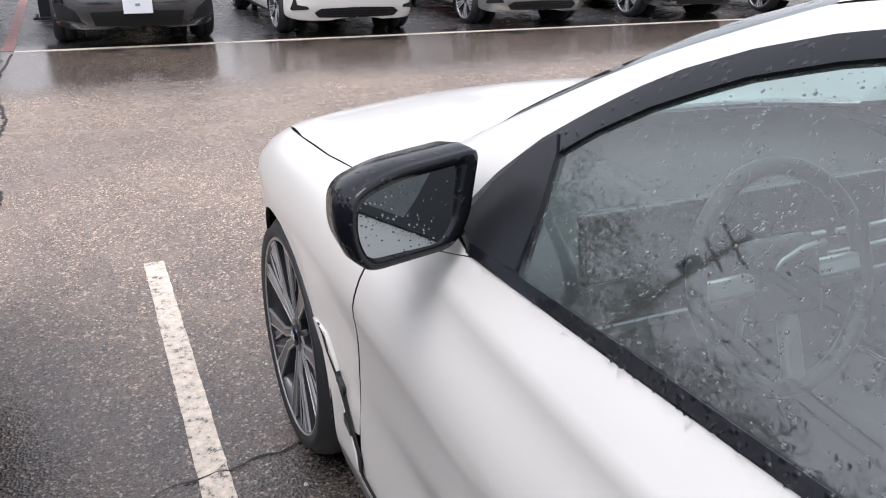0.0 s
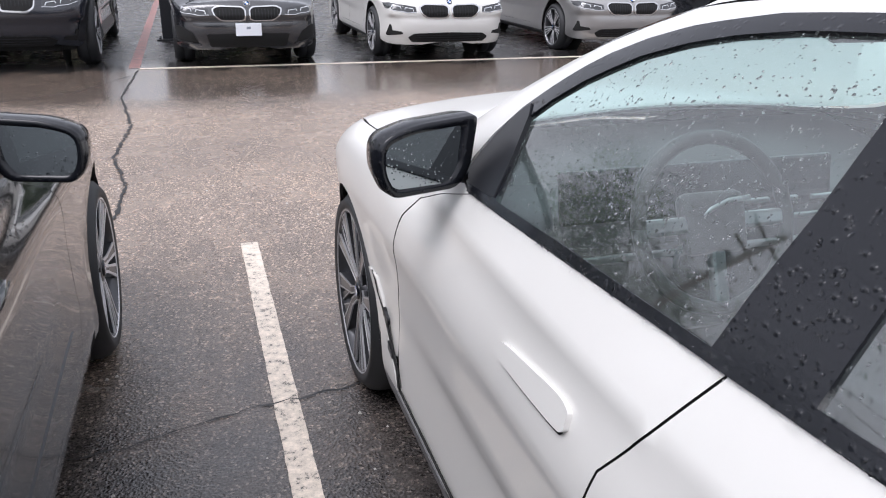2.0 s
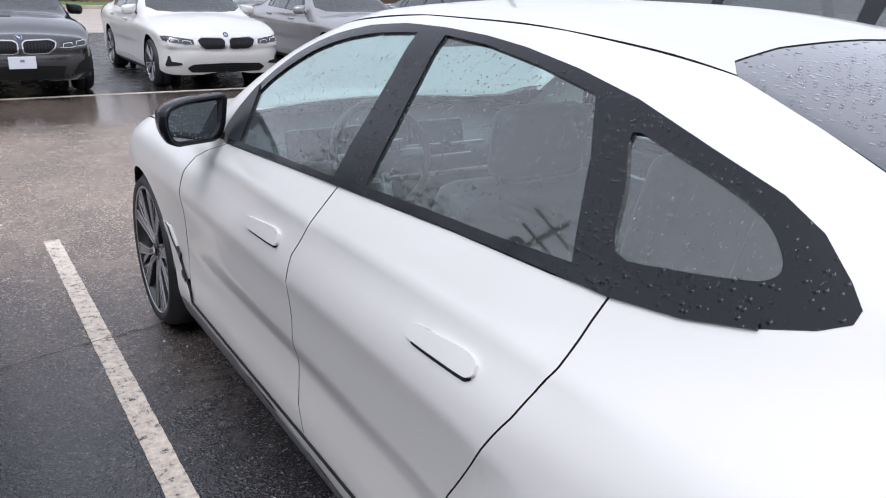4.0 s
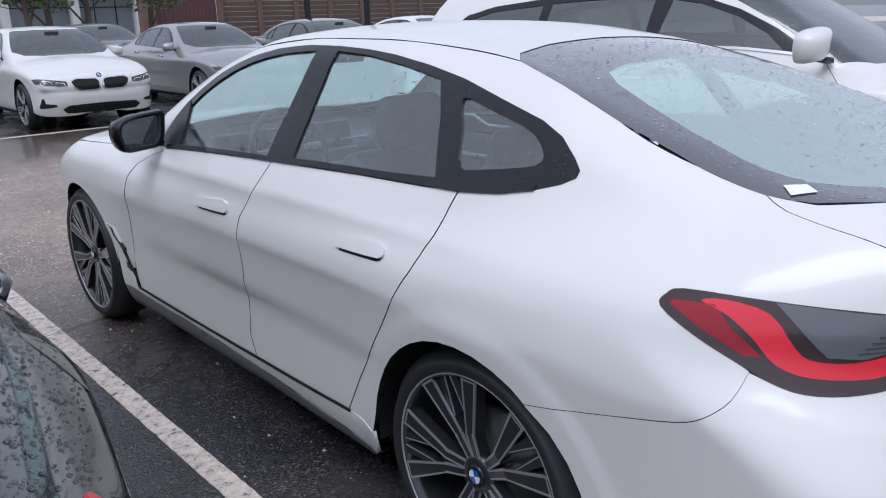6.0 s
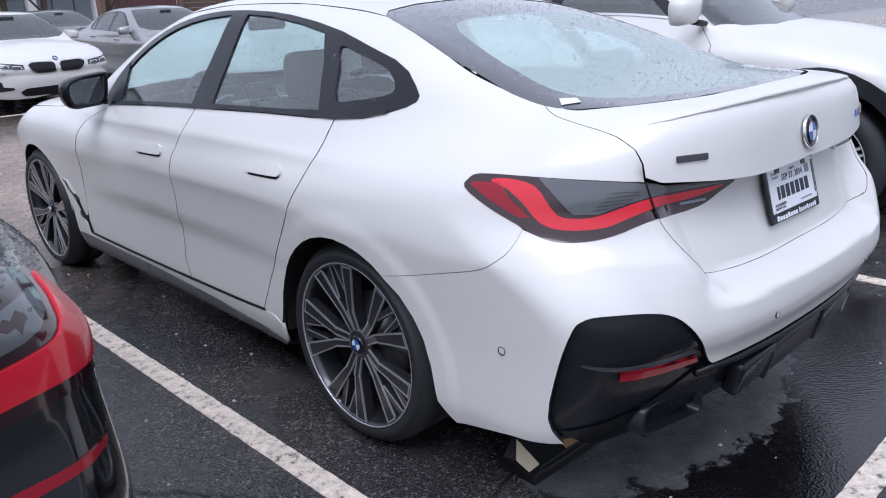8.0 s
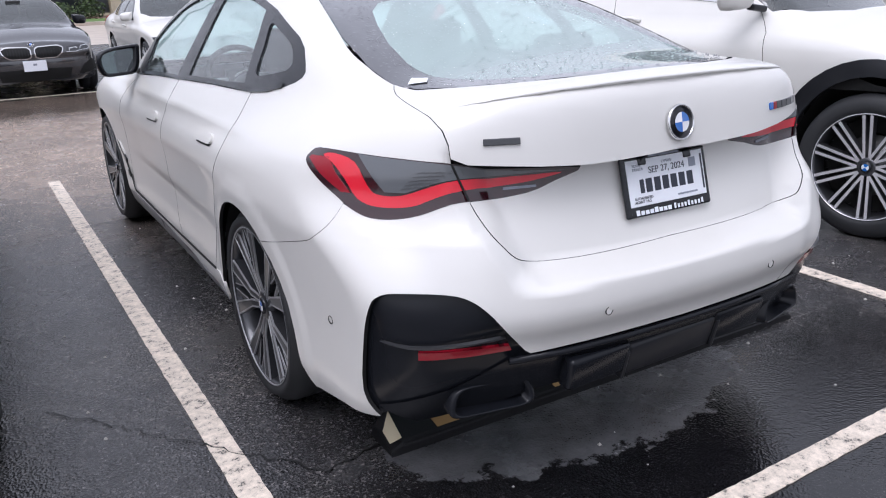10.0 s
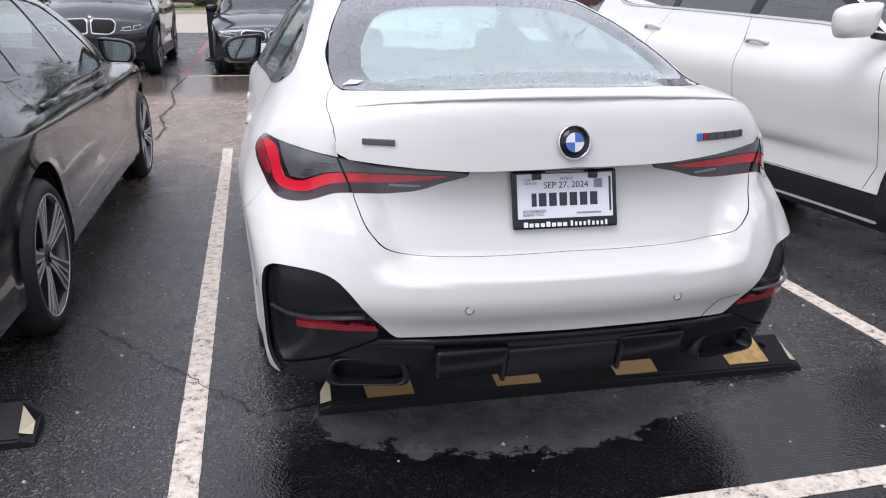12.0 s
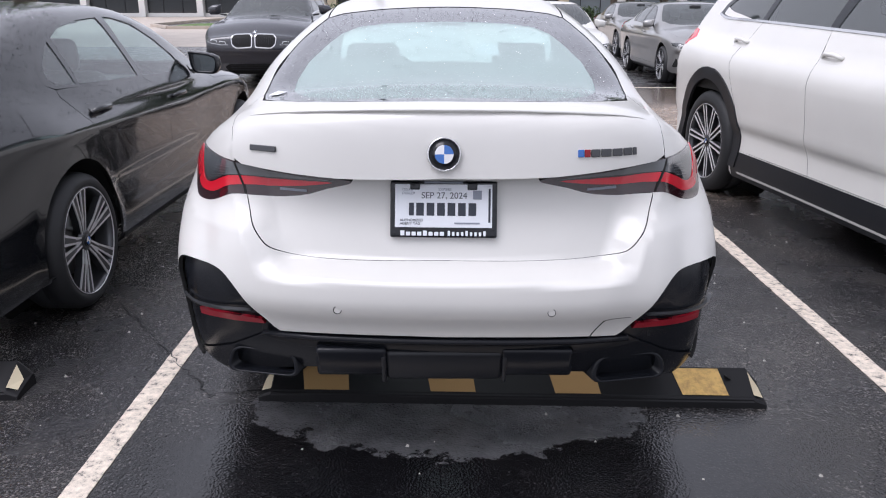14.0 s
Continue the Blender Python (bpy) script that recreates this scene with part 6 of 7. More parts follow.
# ---- the lot ----
def asphalt():
    m = material("wet_asphalt", (0.03, 0.03, 0.032), 0.5)
    n, l, b = nodes_of(m)
    geo = n.new("ShaderNodeTexCoord").outputs["Object"]
    big = noise_at(m, 0.35, 4, 0.6, geo)
    mid = noise_at(m, 3.0, 5, 0.6, geo)
    grain = noise_at(m, 130, 3, 0.7, geo)
    stone = n.new("ShaderNodeTexVoronoi")
    stone.inputs["Scale"].default_value = 110
    l.new(geo, stone.inputs["Vector"])
    # lighter, browner ground colour in the lane between the two rows
    sep = n.new("ShaderNodeSeparateXYZ")
    l.new(geo, sep.inputs[0])
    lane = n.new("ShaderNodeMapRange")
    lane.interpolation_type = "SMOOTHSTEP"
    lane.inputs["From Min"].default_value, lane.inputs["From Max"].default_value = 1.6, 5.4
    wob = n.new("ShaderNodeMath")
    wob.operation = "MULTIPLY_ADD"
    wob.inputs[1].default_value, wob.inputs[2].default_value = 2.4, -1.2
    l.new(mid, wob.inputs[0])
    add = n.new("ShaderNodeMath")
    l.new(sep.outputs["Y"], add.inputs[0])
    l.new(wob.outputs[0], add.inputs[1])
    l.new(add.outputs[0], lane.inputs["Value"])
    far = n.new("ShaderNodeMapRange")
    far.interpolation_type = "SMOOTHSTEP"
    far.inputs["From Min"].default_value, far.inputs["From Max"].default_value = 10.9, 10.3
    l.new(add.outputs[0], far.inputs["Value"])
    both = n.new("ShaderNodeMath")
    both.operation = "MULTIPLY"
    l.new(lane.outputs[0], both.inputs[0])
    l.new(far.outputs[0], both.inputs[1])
    dark = ramp(m, grain, [(0.34, (0.010, 0.0095, 0.010)), (0.54, (0.036, 0.036, 0.039)), (0.70, (0.130, 0.130, 0.133))])
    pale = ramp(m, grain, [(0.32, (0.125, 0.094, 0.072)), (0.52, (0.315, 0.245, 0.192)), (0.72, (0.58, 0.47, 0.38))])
    # half-dried, dusty patches among the soaked ones
    dusty = noise_at(m, 1.1, 9, 0.72, geo)
    patchy = n.new("ShaderNodeMapRange")
    patchy.inputs["From Min"].default_value, patchy.inputs["From Max"].default_value = 0.44, 0.62
    l.new(dusty, patchy.inputs["Value"])
    dry = n.new("ShaderNodeMix")
    dry.data_type = "RGBA"
    l.new(patchy.outputs[0], dry.inputs["Factor"])
    l.new(dark, dry.inputs["A"])
    l.new(ramp(m, grain, [(0.32, (0.024, 0.023, 0.023)), (0.55, (0.068, 0.065, 0.063)), (0.72, (0.16, 0.152, 0.144))]), dry.inputs["B"])
    dark = dry.outputs["Result"]
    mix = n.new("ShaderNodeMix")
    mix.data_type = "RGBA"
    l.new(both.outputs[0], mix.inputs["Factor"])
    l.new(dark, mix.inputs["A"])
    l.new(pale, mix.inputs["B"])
    stain = n.new("ShaderNodeMix")
    stain.data_type, stain.blend_type = "RGBA", "MULTIPLY"
    stain.inputs["Factor"].default_value = 1.0
    l.new(mix.outputs["Result"], stain.inputs["A"])
    l.new(ramp(m, big, [(0.30, (0.62, 0.62, 0.64)), (0.62, (1.05, 1.04, 1.02))]), stain.inputs["B"])
    # soaked, reflection-darkened area behind the bay; film of water before the far row
    def band(socket, a0, a1, wobble):
        k = n.new("ShaderNodeMath")
        k.operation = "MULTIPLY_ADD"
        k.inputs[1].default_value = wobble
        l.new(mid, k.inputs[0])
        l.new(socket, k.inputs[2])
        r = n.new("ShaderNodeMapRange")
        r.interpolation_type = "SMOOTHSTEP"
        r.inputs["From Min"].default_value, r.inputs["From Max"].default_value = a0, a1
        l.new(k.outputs[0], r.inputs["Value"])
        return r.outputs[0]

    def times(p, q):
        k = n.new("ShaderNodeMath")
        k.operation = "MULTIPLY"
        l.new(p, k.inputs[0])
        l.new(q, k.inputs[1])
        return k.outputs[0]
    soak_mirror = times(times(band(sep.outputs["Y"], -0.15, -0.55, 0.7), band(sep.outputs["X"], -0.9, -0.3, 0.9)), band(sep.outputs["X"], 2.5, 1.5, 0.9))
    soak_mirror = times(soak_mirror, band(sep.outputs["Y"], -4.0, -2.2, 1.2))
    film = times(band(sep.outputs["Y"], 8.3, 9.6, 1.2), band(sep.outputs["Y"], 11.9, 11.2, 0.6))
    # near-black tint stands in for the car's dark underside mirrored in the wet
    deep = n.new("ShaderNodeMix")
    deep.data_type, deep.blend_type = "RGBA", "MULTIPLY"
    l.new(soak_mirror, deep.inputs["Factor"])
    l.new(stain.outputs["Result"], deep.inputs["A"])
    deep.inputs["B"].default_value = (0.16, 0.16, 0.18, 1)
    deep2 = n.new("ShaderNodeMix")
    deep2.data_type, deep2.blend_type = "RGBA", "MULTIPLY"
    l.new(film, deep2.inputs["Factor"])
    l.new(deep.outputs["Result"], deep2.inputs["A"])
    deep2.inputs["B"].default_value = (0.40, 0.41, 0.43, 1)
    # pale silt drying behind the wheel stop
    def calc(op, p, q, r=None):
        k = n.new("ShaderNodeMath")
        k.operation = op
        for i, v in enumerate((p, q, r)):
            if v is None:
                continue
            if isinstance(v, (int, float)):
                k.inputs[i].default_value = v
            else:
                l.new(v, k.inputs[i])
        return k.outputs[0]
    ex = calc("MULTIPLY", calc("SUBTRACT", sep.outputs["X"], 0.04), 1 / 0.74)
    ey = calc("MULTIPLY", calc("SUBTRACT", sep.outputs["Y"], -0.60), 1 / 0.40)
    rim_ = calc("ADD", calc("MULTIPLY", ex, ex), calc("MULTIPLY", ey, ey))
    ragged = calc("MULTIPLY_ADD", noise_at(m, 7.0, 8, 0.68, geo), 1.5, -0.75)
    edge_ = n.new("ShaderNodeMapRange")
    edge_.inputs["From Min"].default_value, edge_.inputs["From Max"].default_value = 1.02, 0.93
    l.new(calc("ADD", rim_, ragged), edge_.inputs["Value"])
    behind = n.new("ShaderNodeMapRange")
    behind.inputs["From Min"].default_value, behind.inputs["From Max"].default_value = -0.40, -0.55
    l.new(sep.outputs["Y"], behind.inputs["Value"])
    silt = calc("MULTIPLY", edge_.outputs[0], behind.outputs[0])
    pale_silt = n.new("ShaderNodeMix")
    pale_silt.data_type = "RGBA"
    l.new(silt, pale_silt.inputs["Factor"])
    l.new(deep2.outputs["Result"], pale_silt.inputs["A"])
    l.new(ramp(m, noise_at(m, 9, 6, 0.7, geo), [(0.3, (0.060, 0.060, 0.064)), (0.65, (0.115, 0.114, 0.118))]), pale_silt.inputs["B"])
    # single pale chippings showing through the binder
    cell = n.new("ShaderNodeSeparateColor")
    l.new(stone.outputs["Color"], cell.inputs[0])
    chipping = calc("MULTIPLY", calc("GREATER_THAN", cell.outputs[0], 0.87), calc("SUBTRACT", 1.0, silt))
    specks = n.new("ShaderNodeMix")
    specks.data_type, specks.blend_type = "RGBA", "MULTIPLY"
    l.new(chipping, specks.inputs["Factor"])
    l.new(pale_silt.outputs["Result"], specks.inputs["A"])
    specks.inputs["B"].default_value = (2.5, 2.4, 2.3, 1)
    pits = n.new("ShaderNodeMix")
    pits.data_type, pits.blend_type = "RGBA", "MULTIPLY"
    l.new(calc("MULTIPLY", calc("LESS_THAN", cell.outputs[1], 0.22), calc("SUBTRACT", 1.0, silt)), pits.inputs["Factor"])
    l.new(specks.outputs["Result"], pits.inputs["A"])
    pits.inputs["B"].default_value = (0.6, 0.6, 0.6, 1)
    l.new(pits.outputs["Result"], b.inputs["Base Color"])
    rough = n.new("ShaderNodeMapRange")
    rough.inputs["From Min"].default_value, rough.inputs["From Max"].default_value = 0.35, 0.65
    rough.inputs["To Min"].default_value, rough.inputs["To Max"].default_value = 0.14, 0.34
    l.new(mid, rough.inputs["Value"])
    calm = n.new("ShaderNodeMix")
    l.new(film, calm.inputs["Factor"])
    l.new(rough.outputs[0], calm.inputs["A"])
    calm.inputs["B"].default_value = 0.17
    pool = calc("MULTIPLY", soak_mirror, calc("SUBTRACT", 1.0, silt))
    slick = n.new("ShaderNodeMix")
    l.new(pool, slick.inputs["Factor"])
    l.new(calm.outputs["Result"], slick.inputs["A"])
    slick.inputs["B"].default_value = 0.13
    l.new(slick.outputs["Result"], b.inputs["Roughness"])
    b.inputs["Specular IOR Level"].default_value = 0.75
    keen = n.new("ShaderNodeMapRange")
    keen.inputs["To Min"].default_value, keen.inputs["To Max"].default_value = 0.42, 0.05
    l.new(film, keen.inputs["Value"])
    k = n.new("ShaderNodeBump")
    k.inputs["Distance"].default_value = 0.006
    l.new(calc("MULTIPLY", keen.outputs[0], calc("MULTIPLY_ADD", pool, -0.6, 1.0)), k.inputs["Strength"])
    l.new(stone.outputs["Distance"], k.inputs["Height"])
    l.new(k.outputs["Normal"], b.inputs["Normal"])
    return m


ground_bm = bmesh.new()
bmesh.ops.create_grid(ground_bm, x_segments=4, y_segments=4, size=400)
tagged(part("ground", ground_bm, asphalt()), "wet dark asphalt of the car park", "ground", kind="structure")

LINE = material("worn_white_line", (0.54, 0.485, 0.40), 0.55)
ln, ll, lb = nodes_of(LINE)
chip = noise_at(LINE, 24, 12, 0.80)
ll.new(ramp(LINE, chip, [(0.40, (0.06, 0.057, 0.054)), (0.45, (0.54, 0.475, 0.40)), (0.62, (0.82, 0.72, 0.61))]), lb.inputs["Base Color"])
ll.new(bump(LINE, chip, 0.35, 0.003), lb.inputs["Normal"])
RED_LINE = material("faded_red_line", (0.30, 0.12, 0.10), 0.5)
rn, rl, rb = nodes_of(RED_LINE)
rl.new(ramp(RED_LINE, noise_at(RED_LINE, 8, 5, 0.7), [(0.35, (0.12, 0.075, 0.07)), (0.62, (0.36, 0.16, 0.14))]), rb.inputs["Base Color"])


def ragged_strip(x0, x1, y0, y1, z, along, rough=0.0016):
    """A painted strip with frayed edges."""
    bm = bmesh.new()
    n = max(6, int((y1 - y0 if along == "y" else x1 - x0) / 0.03))
    a, b = [], []
    for k in range(n + 1):
        t = k / n
        e0, e1 = random.uniform(-rough, rough), random.uniform(-rough, rough)
        if along == "y":
            y = y0 + (y1 - y0) * t
            a.append(bm.verts.new((x0 + e0, y, z)))
            b.append(bm.verts.new((x1 + e1, y, z)))
        else:
            x = x0 + (x1 - x0) * t
            a.append(bm.verts.new((x, y0 + e0, z)))
            b.append(bm.verts.new((x, y1 + e1, z)))
    for i in range(n):
        bm.faces.new((a[i], b[i], b[i + 1], a[i + 1]))
    bmesh.ops.recalc_face_normals(bm, faces=bm.faces)
    bmesh.ops.solidify(bm, geom=bm.faces[:], thickness=0.003)
    return bm


for k, (x0, x1, y0, y1, al, mt, lb_) in enumerate((
        (-1.172, -1.085, -1.29, 4.37, "y", LINE, "worn cream parking bay line"), (1.722, 1.812, -1.29, 4.37, "y", LINE, "worn cream parking bay line"),
        (-4.10, -4.015, -1.29, 4.37, "y", LINE, "worn cream parking bay line"),
        (-1.20, 6.0, -1.385, -1.30, "x", LINE, "cream line along the bay ends"), (-1.93, 22.0, 10.68, 10.78, "x", LINE, "cream line before the far row"),
        (-2.06, -1.93, 10.8, 23.0, "y", RED_LINE, "faded red kerb line"))):
    o = part("painted_line", ragged_strip(x0, x1, y0, y1, 0.004, al), mt)
    tagged(o, lb_, "line", kind="structure")

CRACK = material("tar_crack", (0.006, 0.006, 0.006), 0.5)


def crack(points, w):
    bm = bmesh.new()
    P = [Vector((*p, 0.0045)) for p in points]
    run = []
    for p, q in zip(P, P[1:]):
        n = max(2, int((q - p).length / 0.035))
        for k in range(n):
            v = p.lerp(q, k / n)
            side = Vector((-(q - p).y, (q - p).x, 0)).normalized()
            run.append((v + side * random.uniform(-0.012, 0.012), side))
    prev = None
    for v, side in run:
        ww = w * random.uniform(0.25, 1.0)
        cur = (bm.verts.new(v + side * ww), bm.verts.new(v - side * ww))
        if prev:
            bm.faces.new((prev[0], prev[1], cur[1], cur[0]))
        prev = cur
    o = part("crack", bm, CRACK)
    return tagged(o, "thin dark crack in the asphalt", "crack", kind="structure")


crack([(-1.95, 10.6), (-2.02, 8.8), (-1.86, 7.4), (-1.93, 6.4), (-1.80, 5.6), (-1.83, 4.9)], 0.016)
crack([(-2.0, 10.2), (-2.5, 9.2), (-3.4, 8.6), (-5.0, 8.3)], 0.010)
crack([(-2.1, 2.60), (-1.6, 2.66), (-1.3, 2.76), (-0.9, 2.82), (-0.75, 2.86)], 0.005)
crack([(-1.6, 0.36), (-0.9, -0.56), (-0.55, -0.50)], 0.004)

# wheel stops: rubber blocks with yellow patches
STOP = material("black_rubber_stop", (0.008, 0.008, 0.009), 0.45, 0, 0, 0.25)
YELLOW = material("faded_yellow_patch", (0.62, 0.36, 0.10), 0.6)
yn, yl, yb = nodes_of(YELLOW)
yl.new(ramp(YELLOW, noise_at(YELLOW, 30, 5, 0.7), [(0.3, (0.36, 0.22, 0.08)), (0.6, (0.66, 0.42, 0.13))]), yb.inputs["Base Color"])
WORN_YELLOW = material("worn_tan_patch", (0.32, 0.20, 0.085), 0.7, 0, 0, 0.2)
PALE = material("worn_pale_patch", (0.60, 0.52, 0.36), 0.6)


def wheel_stop(m, label):
    s = thing("wheel_stop", m, label, "wheel stop", "wheel stops")
    bm = bmesh.new()
    prof = [(-0.070, 0.0), (-0.068, 0.030), (-0.060, 0.040), (0.060, 0.105), (0.075, 0.095), (0.080, 0.0)]
    ends = []
    for x, k in ((-0.955, 0.45), (-0.905, 1.0), (0.905, 1.0), (0.955, 0.45)):
        ends.append([bm.verts.new((x, y, z * k)) for y, z in prof])
    for a, b in zip(ends, ends[1:]):
        for i in range(5):
            bm.faces.new((a[i], a[i + 1], b[i + 1], b[i]))
    bm.faces.new(ends[0])
    bm.faces.new(ends[-1][::-1])
    bmesh.ops.recalc_face_normals(bm, faces=bm.faces)
    bmesh.ops.bevel(bm, geom=[e for e in bm.edges if e.calc_length() > 1.0], offset=0.006, segments=2, affect="EDGES")
    part("block", bm, STOP, s, "black rubber block")

    def face(x, y):
        return (x, y, 0.040 + (y + 0.060) * 0.065 / 0.120 + 0.0022)
    for x in (-0.705, -0.225, 0.245, 0.720):
        bm = bmesh.new()
        bm.faces.new([bm.verts.new(face(*p)) for p in ((x - 0.075, -0.054), (x + 0.095, -0.054), (x + 0.078, 0.052), (x - 0.100, 0.052))])
        bmesh.ops.recalc_face_normals(bm, faces=bm.faces)
        bmesh.ops.solidify(bm, geom=bm.faces[:], thickness=0.0015)
        part("yellow_patch", bm, YELLOW if x > 0.5 else WORN_YELLOW, s, "faded yellow reflective patch")
    for sg in (-1, 1):
        bm = bmesh.new()
        v = [bm.verts.new(p) for p in ((sg * 0.909, -0.050, 0.0465), (sg * 0.947, -0.040, 0.031), (sg * 0.945, 0.015, 0.048), (sg * 0.909, 0.045, 0.0965))]
        bm.faces.new(v)
        bmesh.ops.recalc_face_normals(bm, faces=bm.faces)
        part("end_patch", bm, PALE, s, "worn pale end patch")
    for x in (-0.83, 0.83):
        part("bolt_hole", lathe([(0.016, 0.0), (0.0, 0.001)], 12), SHELL, s).matrix_local = pose(x, 0.02, 0.0858, 0, -62, 0)
    return s


wheel_stop(pose(0.258, -0.565, 0, 0, 0, -1.5), "black rubber wheel stop with yellow patches, behind the white car")
wheel_stop(pose(-2.575, -0.55, 0, 0, 0, 0.5), "black rubber wheel stop with worn patches, behind the black car")

# small stones and bits lying on the asphalt
GRAVEL = material("pale_chipping", (0.42, 0.40, 0.37), 0.7)
rnd = random.Random(4)
gv, gf = [], []
for _ in range(260):
    x, y = rnd.uniform(-2.2, 2.2), rnd.uniform(-1.6, 6.0)
    s = rnd.uniform(0.002, 0.007)
    i = len(gv)
    gv += [(x - s, y - s * 0.7, 0.0), (x + s, y - s, 0.0), (x + s * 0.8, y + s, 0.0), (x - s * 0.7, y + s, 0.0), (x, y, s * 1.3)]
    gf += [(i, i + 1, i + 4), (i + 1, i + 2, i + 4), (i + 2, i + 3, i + 4), (i + 3, i, i + 4)]
tagged(link_mesh("gravel", gv, gf, GRAVEL, None, None, "", False), "pale stone chippings scattered on the asphalt", "gravel", kind="stuff")

# steel post by the lane
POST = material("dark_painted_steel", (0.018, 0.020, 0.024), 0.4, 0.3)
post = thing("post", pose(-1.62, 13.75, 0), "dark painted square steel post beside the black saloon", "post")
part("shaft", box(0.17, 0.17, 6.0, (0, 0, 3.0), 0.012), POST, post)
part("base_plate", box(0.34, 0.34, 0.03, (0, 0, 0.015), 0.006), POST, post)
for sx in (-0.12, 0.12):
    for sy in (-0.12, 0.12):
        part("bolt", lathe([(0.016, 0.0), (0.016, 0.02), (0.0, 0.022)], 8), POST, post).matrix_local = pose(sx, sy, 0.03, 0, -90, 0)

for x, y in ((14.3, 24.0), (17.0, 24.0)):
    far_post = copy_thing(post, pose(x, y, 0))
    tagged(far_post, "dark painted square steel post behind the parked cars", "post")

# the street beyond
CONCRETE = material("wet_concrete", (0.36, 0.32, 0.28), 0.45)
cn, cl, cb = nodes_of(CONCRETE)
cl.new(ramp(CONCRETE, noise_at(CONCRETE, 1.2, 6, 0.65), [(0.3, (0.40, 0.34, 0.29)), (0.65, (0.55, 0.48, 0.41))]), cb.inputs["Base Color"])
road_bm = bmesh.new()
road_bm.faces.new([road_bm.verts.new((x, y, 0.006)) for x, y in ((-120, 24.2), (90, 23.2), (90, 41.0), (-15.5, 41.0), (-18, 46.0), (-19, 76.0), (-120, 76.0))])
tagged(part("road", road_bm, CONCRETE), "pale wet concrete street beyond the lot", "road", kind="structure")
GRASS = material("verge_grass", (0.06, 0.11, 0.03), 0.8)
gn, gl_, gb = nodes_of(GRASS)
gl_.new(ramp(GRASS, noise_at(GRASS, 14, 5, 0.7), [(0.3, (0.05, 0.10, 0.02)), (0.65, (0.13, 0.22, 0.05))]), gb.inputs["Base Color"])
random.seed(9)
verge = bmesh.new()
bmesh.ops.create_grid(verge, x_segments=260, y_segments=14, size=1, matrix=pose(37, 43.6, 0.17) @ Matrix.Diagonal((52, 2.35, 1, 1)))
for v in verge.verts:
    v.co.z += random.uniform(-0.03, 0.05)
tagged(part("grass_verge", verge, GRASS), "mown green grass verge beyond the street", "grass", kind="stuff")
for sx, sy, ex, ey, w in ((-15.3, 41.05, 90, 41.05, 0.2), (-15.3, 41.05, -18, 46, 0.2), (-18, 46, -18.9, 76, 0.2)):
    ang = math.degrees(math.atan2(ey - sy, ex - sx))
    ln_ = math.hypot(ex - sx, ey - sy)
    k = part("kerb", box(ln_, w, 0.18, (0, 0, 0.09), 0.02), CONCRETE)
    k.matrix_world = pose((sx + ex) / 2, (sy + ey) / 2, 0, 0, 0, ang)
    tagged(k, "low pale concrete kerb along the verge", "kerb", kind="structure")
MULCH = material("bark_mulch", (0.10, 0.055, 0.035), 0.9)
bed = bmesh.new()
bmesh.ops.create_grid(bed, x_segments=80, y_segments=8, size=1, matrix=pose(10, 48.0, 0.2) @ Matrix.Diagonal((24, 2.1, 1, 1)))
for v in bed.verts:
    v.co.z += random.uniform(-0.03, 0.06)
tagged(part("planting_bed", bed, MULCH), "brown mulch planting bed behind the verge", "planting bed", kind="stuff")

LEAF = material("dark_leaf", (0.045, 0.085, 0.025), 0.55)
lf_n, lf_l, lf_b = nodes_of(LEAF)
rnd_info = lf_n.new("ShaderNodeNewGeometry")
lf_l.new(ramp(LEAF, rnd_info.outputs["Random Per Island"], [(0.0, (0.022, 0.045, 0.014)), (0.6, (0.05, 0.09, 0.026)), (1.0, (0.09, 0.13, 0.04))]), lf_b.inputs["Base Color"])
BARK = material("grey_bark", (0.09, 0.075, 0.06), 0.9)
bk_n, bk_l, bk_b = nodes_of(BARK)
bk_l.new(bump(BARK, noise_at(BARK, 18, 5, 0.7), 0.8, 0.03), bk_b.inputs["Normal"])


def leaf_cloud(blobs, count, size, rnd):
    """Small leaf cards in loose clumps, with gaps between."""
    vs, fs = [], []
    for _ in range(count):
        cx, cy, cz, r = rnd.choice(blobs)
        while True:
            d = Vector((rnd.uniform(-1, 1), rnd.uniform(-1, 1), rnd.uniform(-1, 1)))
            if 0.25 < d.length < 1:
                break
        c = Vector((cx, cy, cz)) + d * r
        u = Vector((rnd.uniform(-1, 1), rnd.uniform(-1, 1), rnd.uniform(-0.6, 0.6))).normalized()
        w = u.cross(Vector((rnd.uniform(-1, 1), rnd.uniform(-1, 1), rnd.uniform(-1, 1)))).normalized()
        s = size * rnd.uniform(0.6, 1.3)
        i = len(vs)
        vs += [c - u * s, c + w * s * 0.45, c + u * s, c - w * s * 0.45]
        fs.append((i, i + 1, i + 2, i + 3))
    return vs, fs


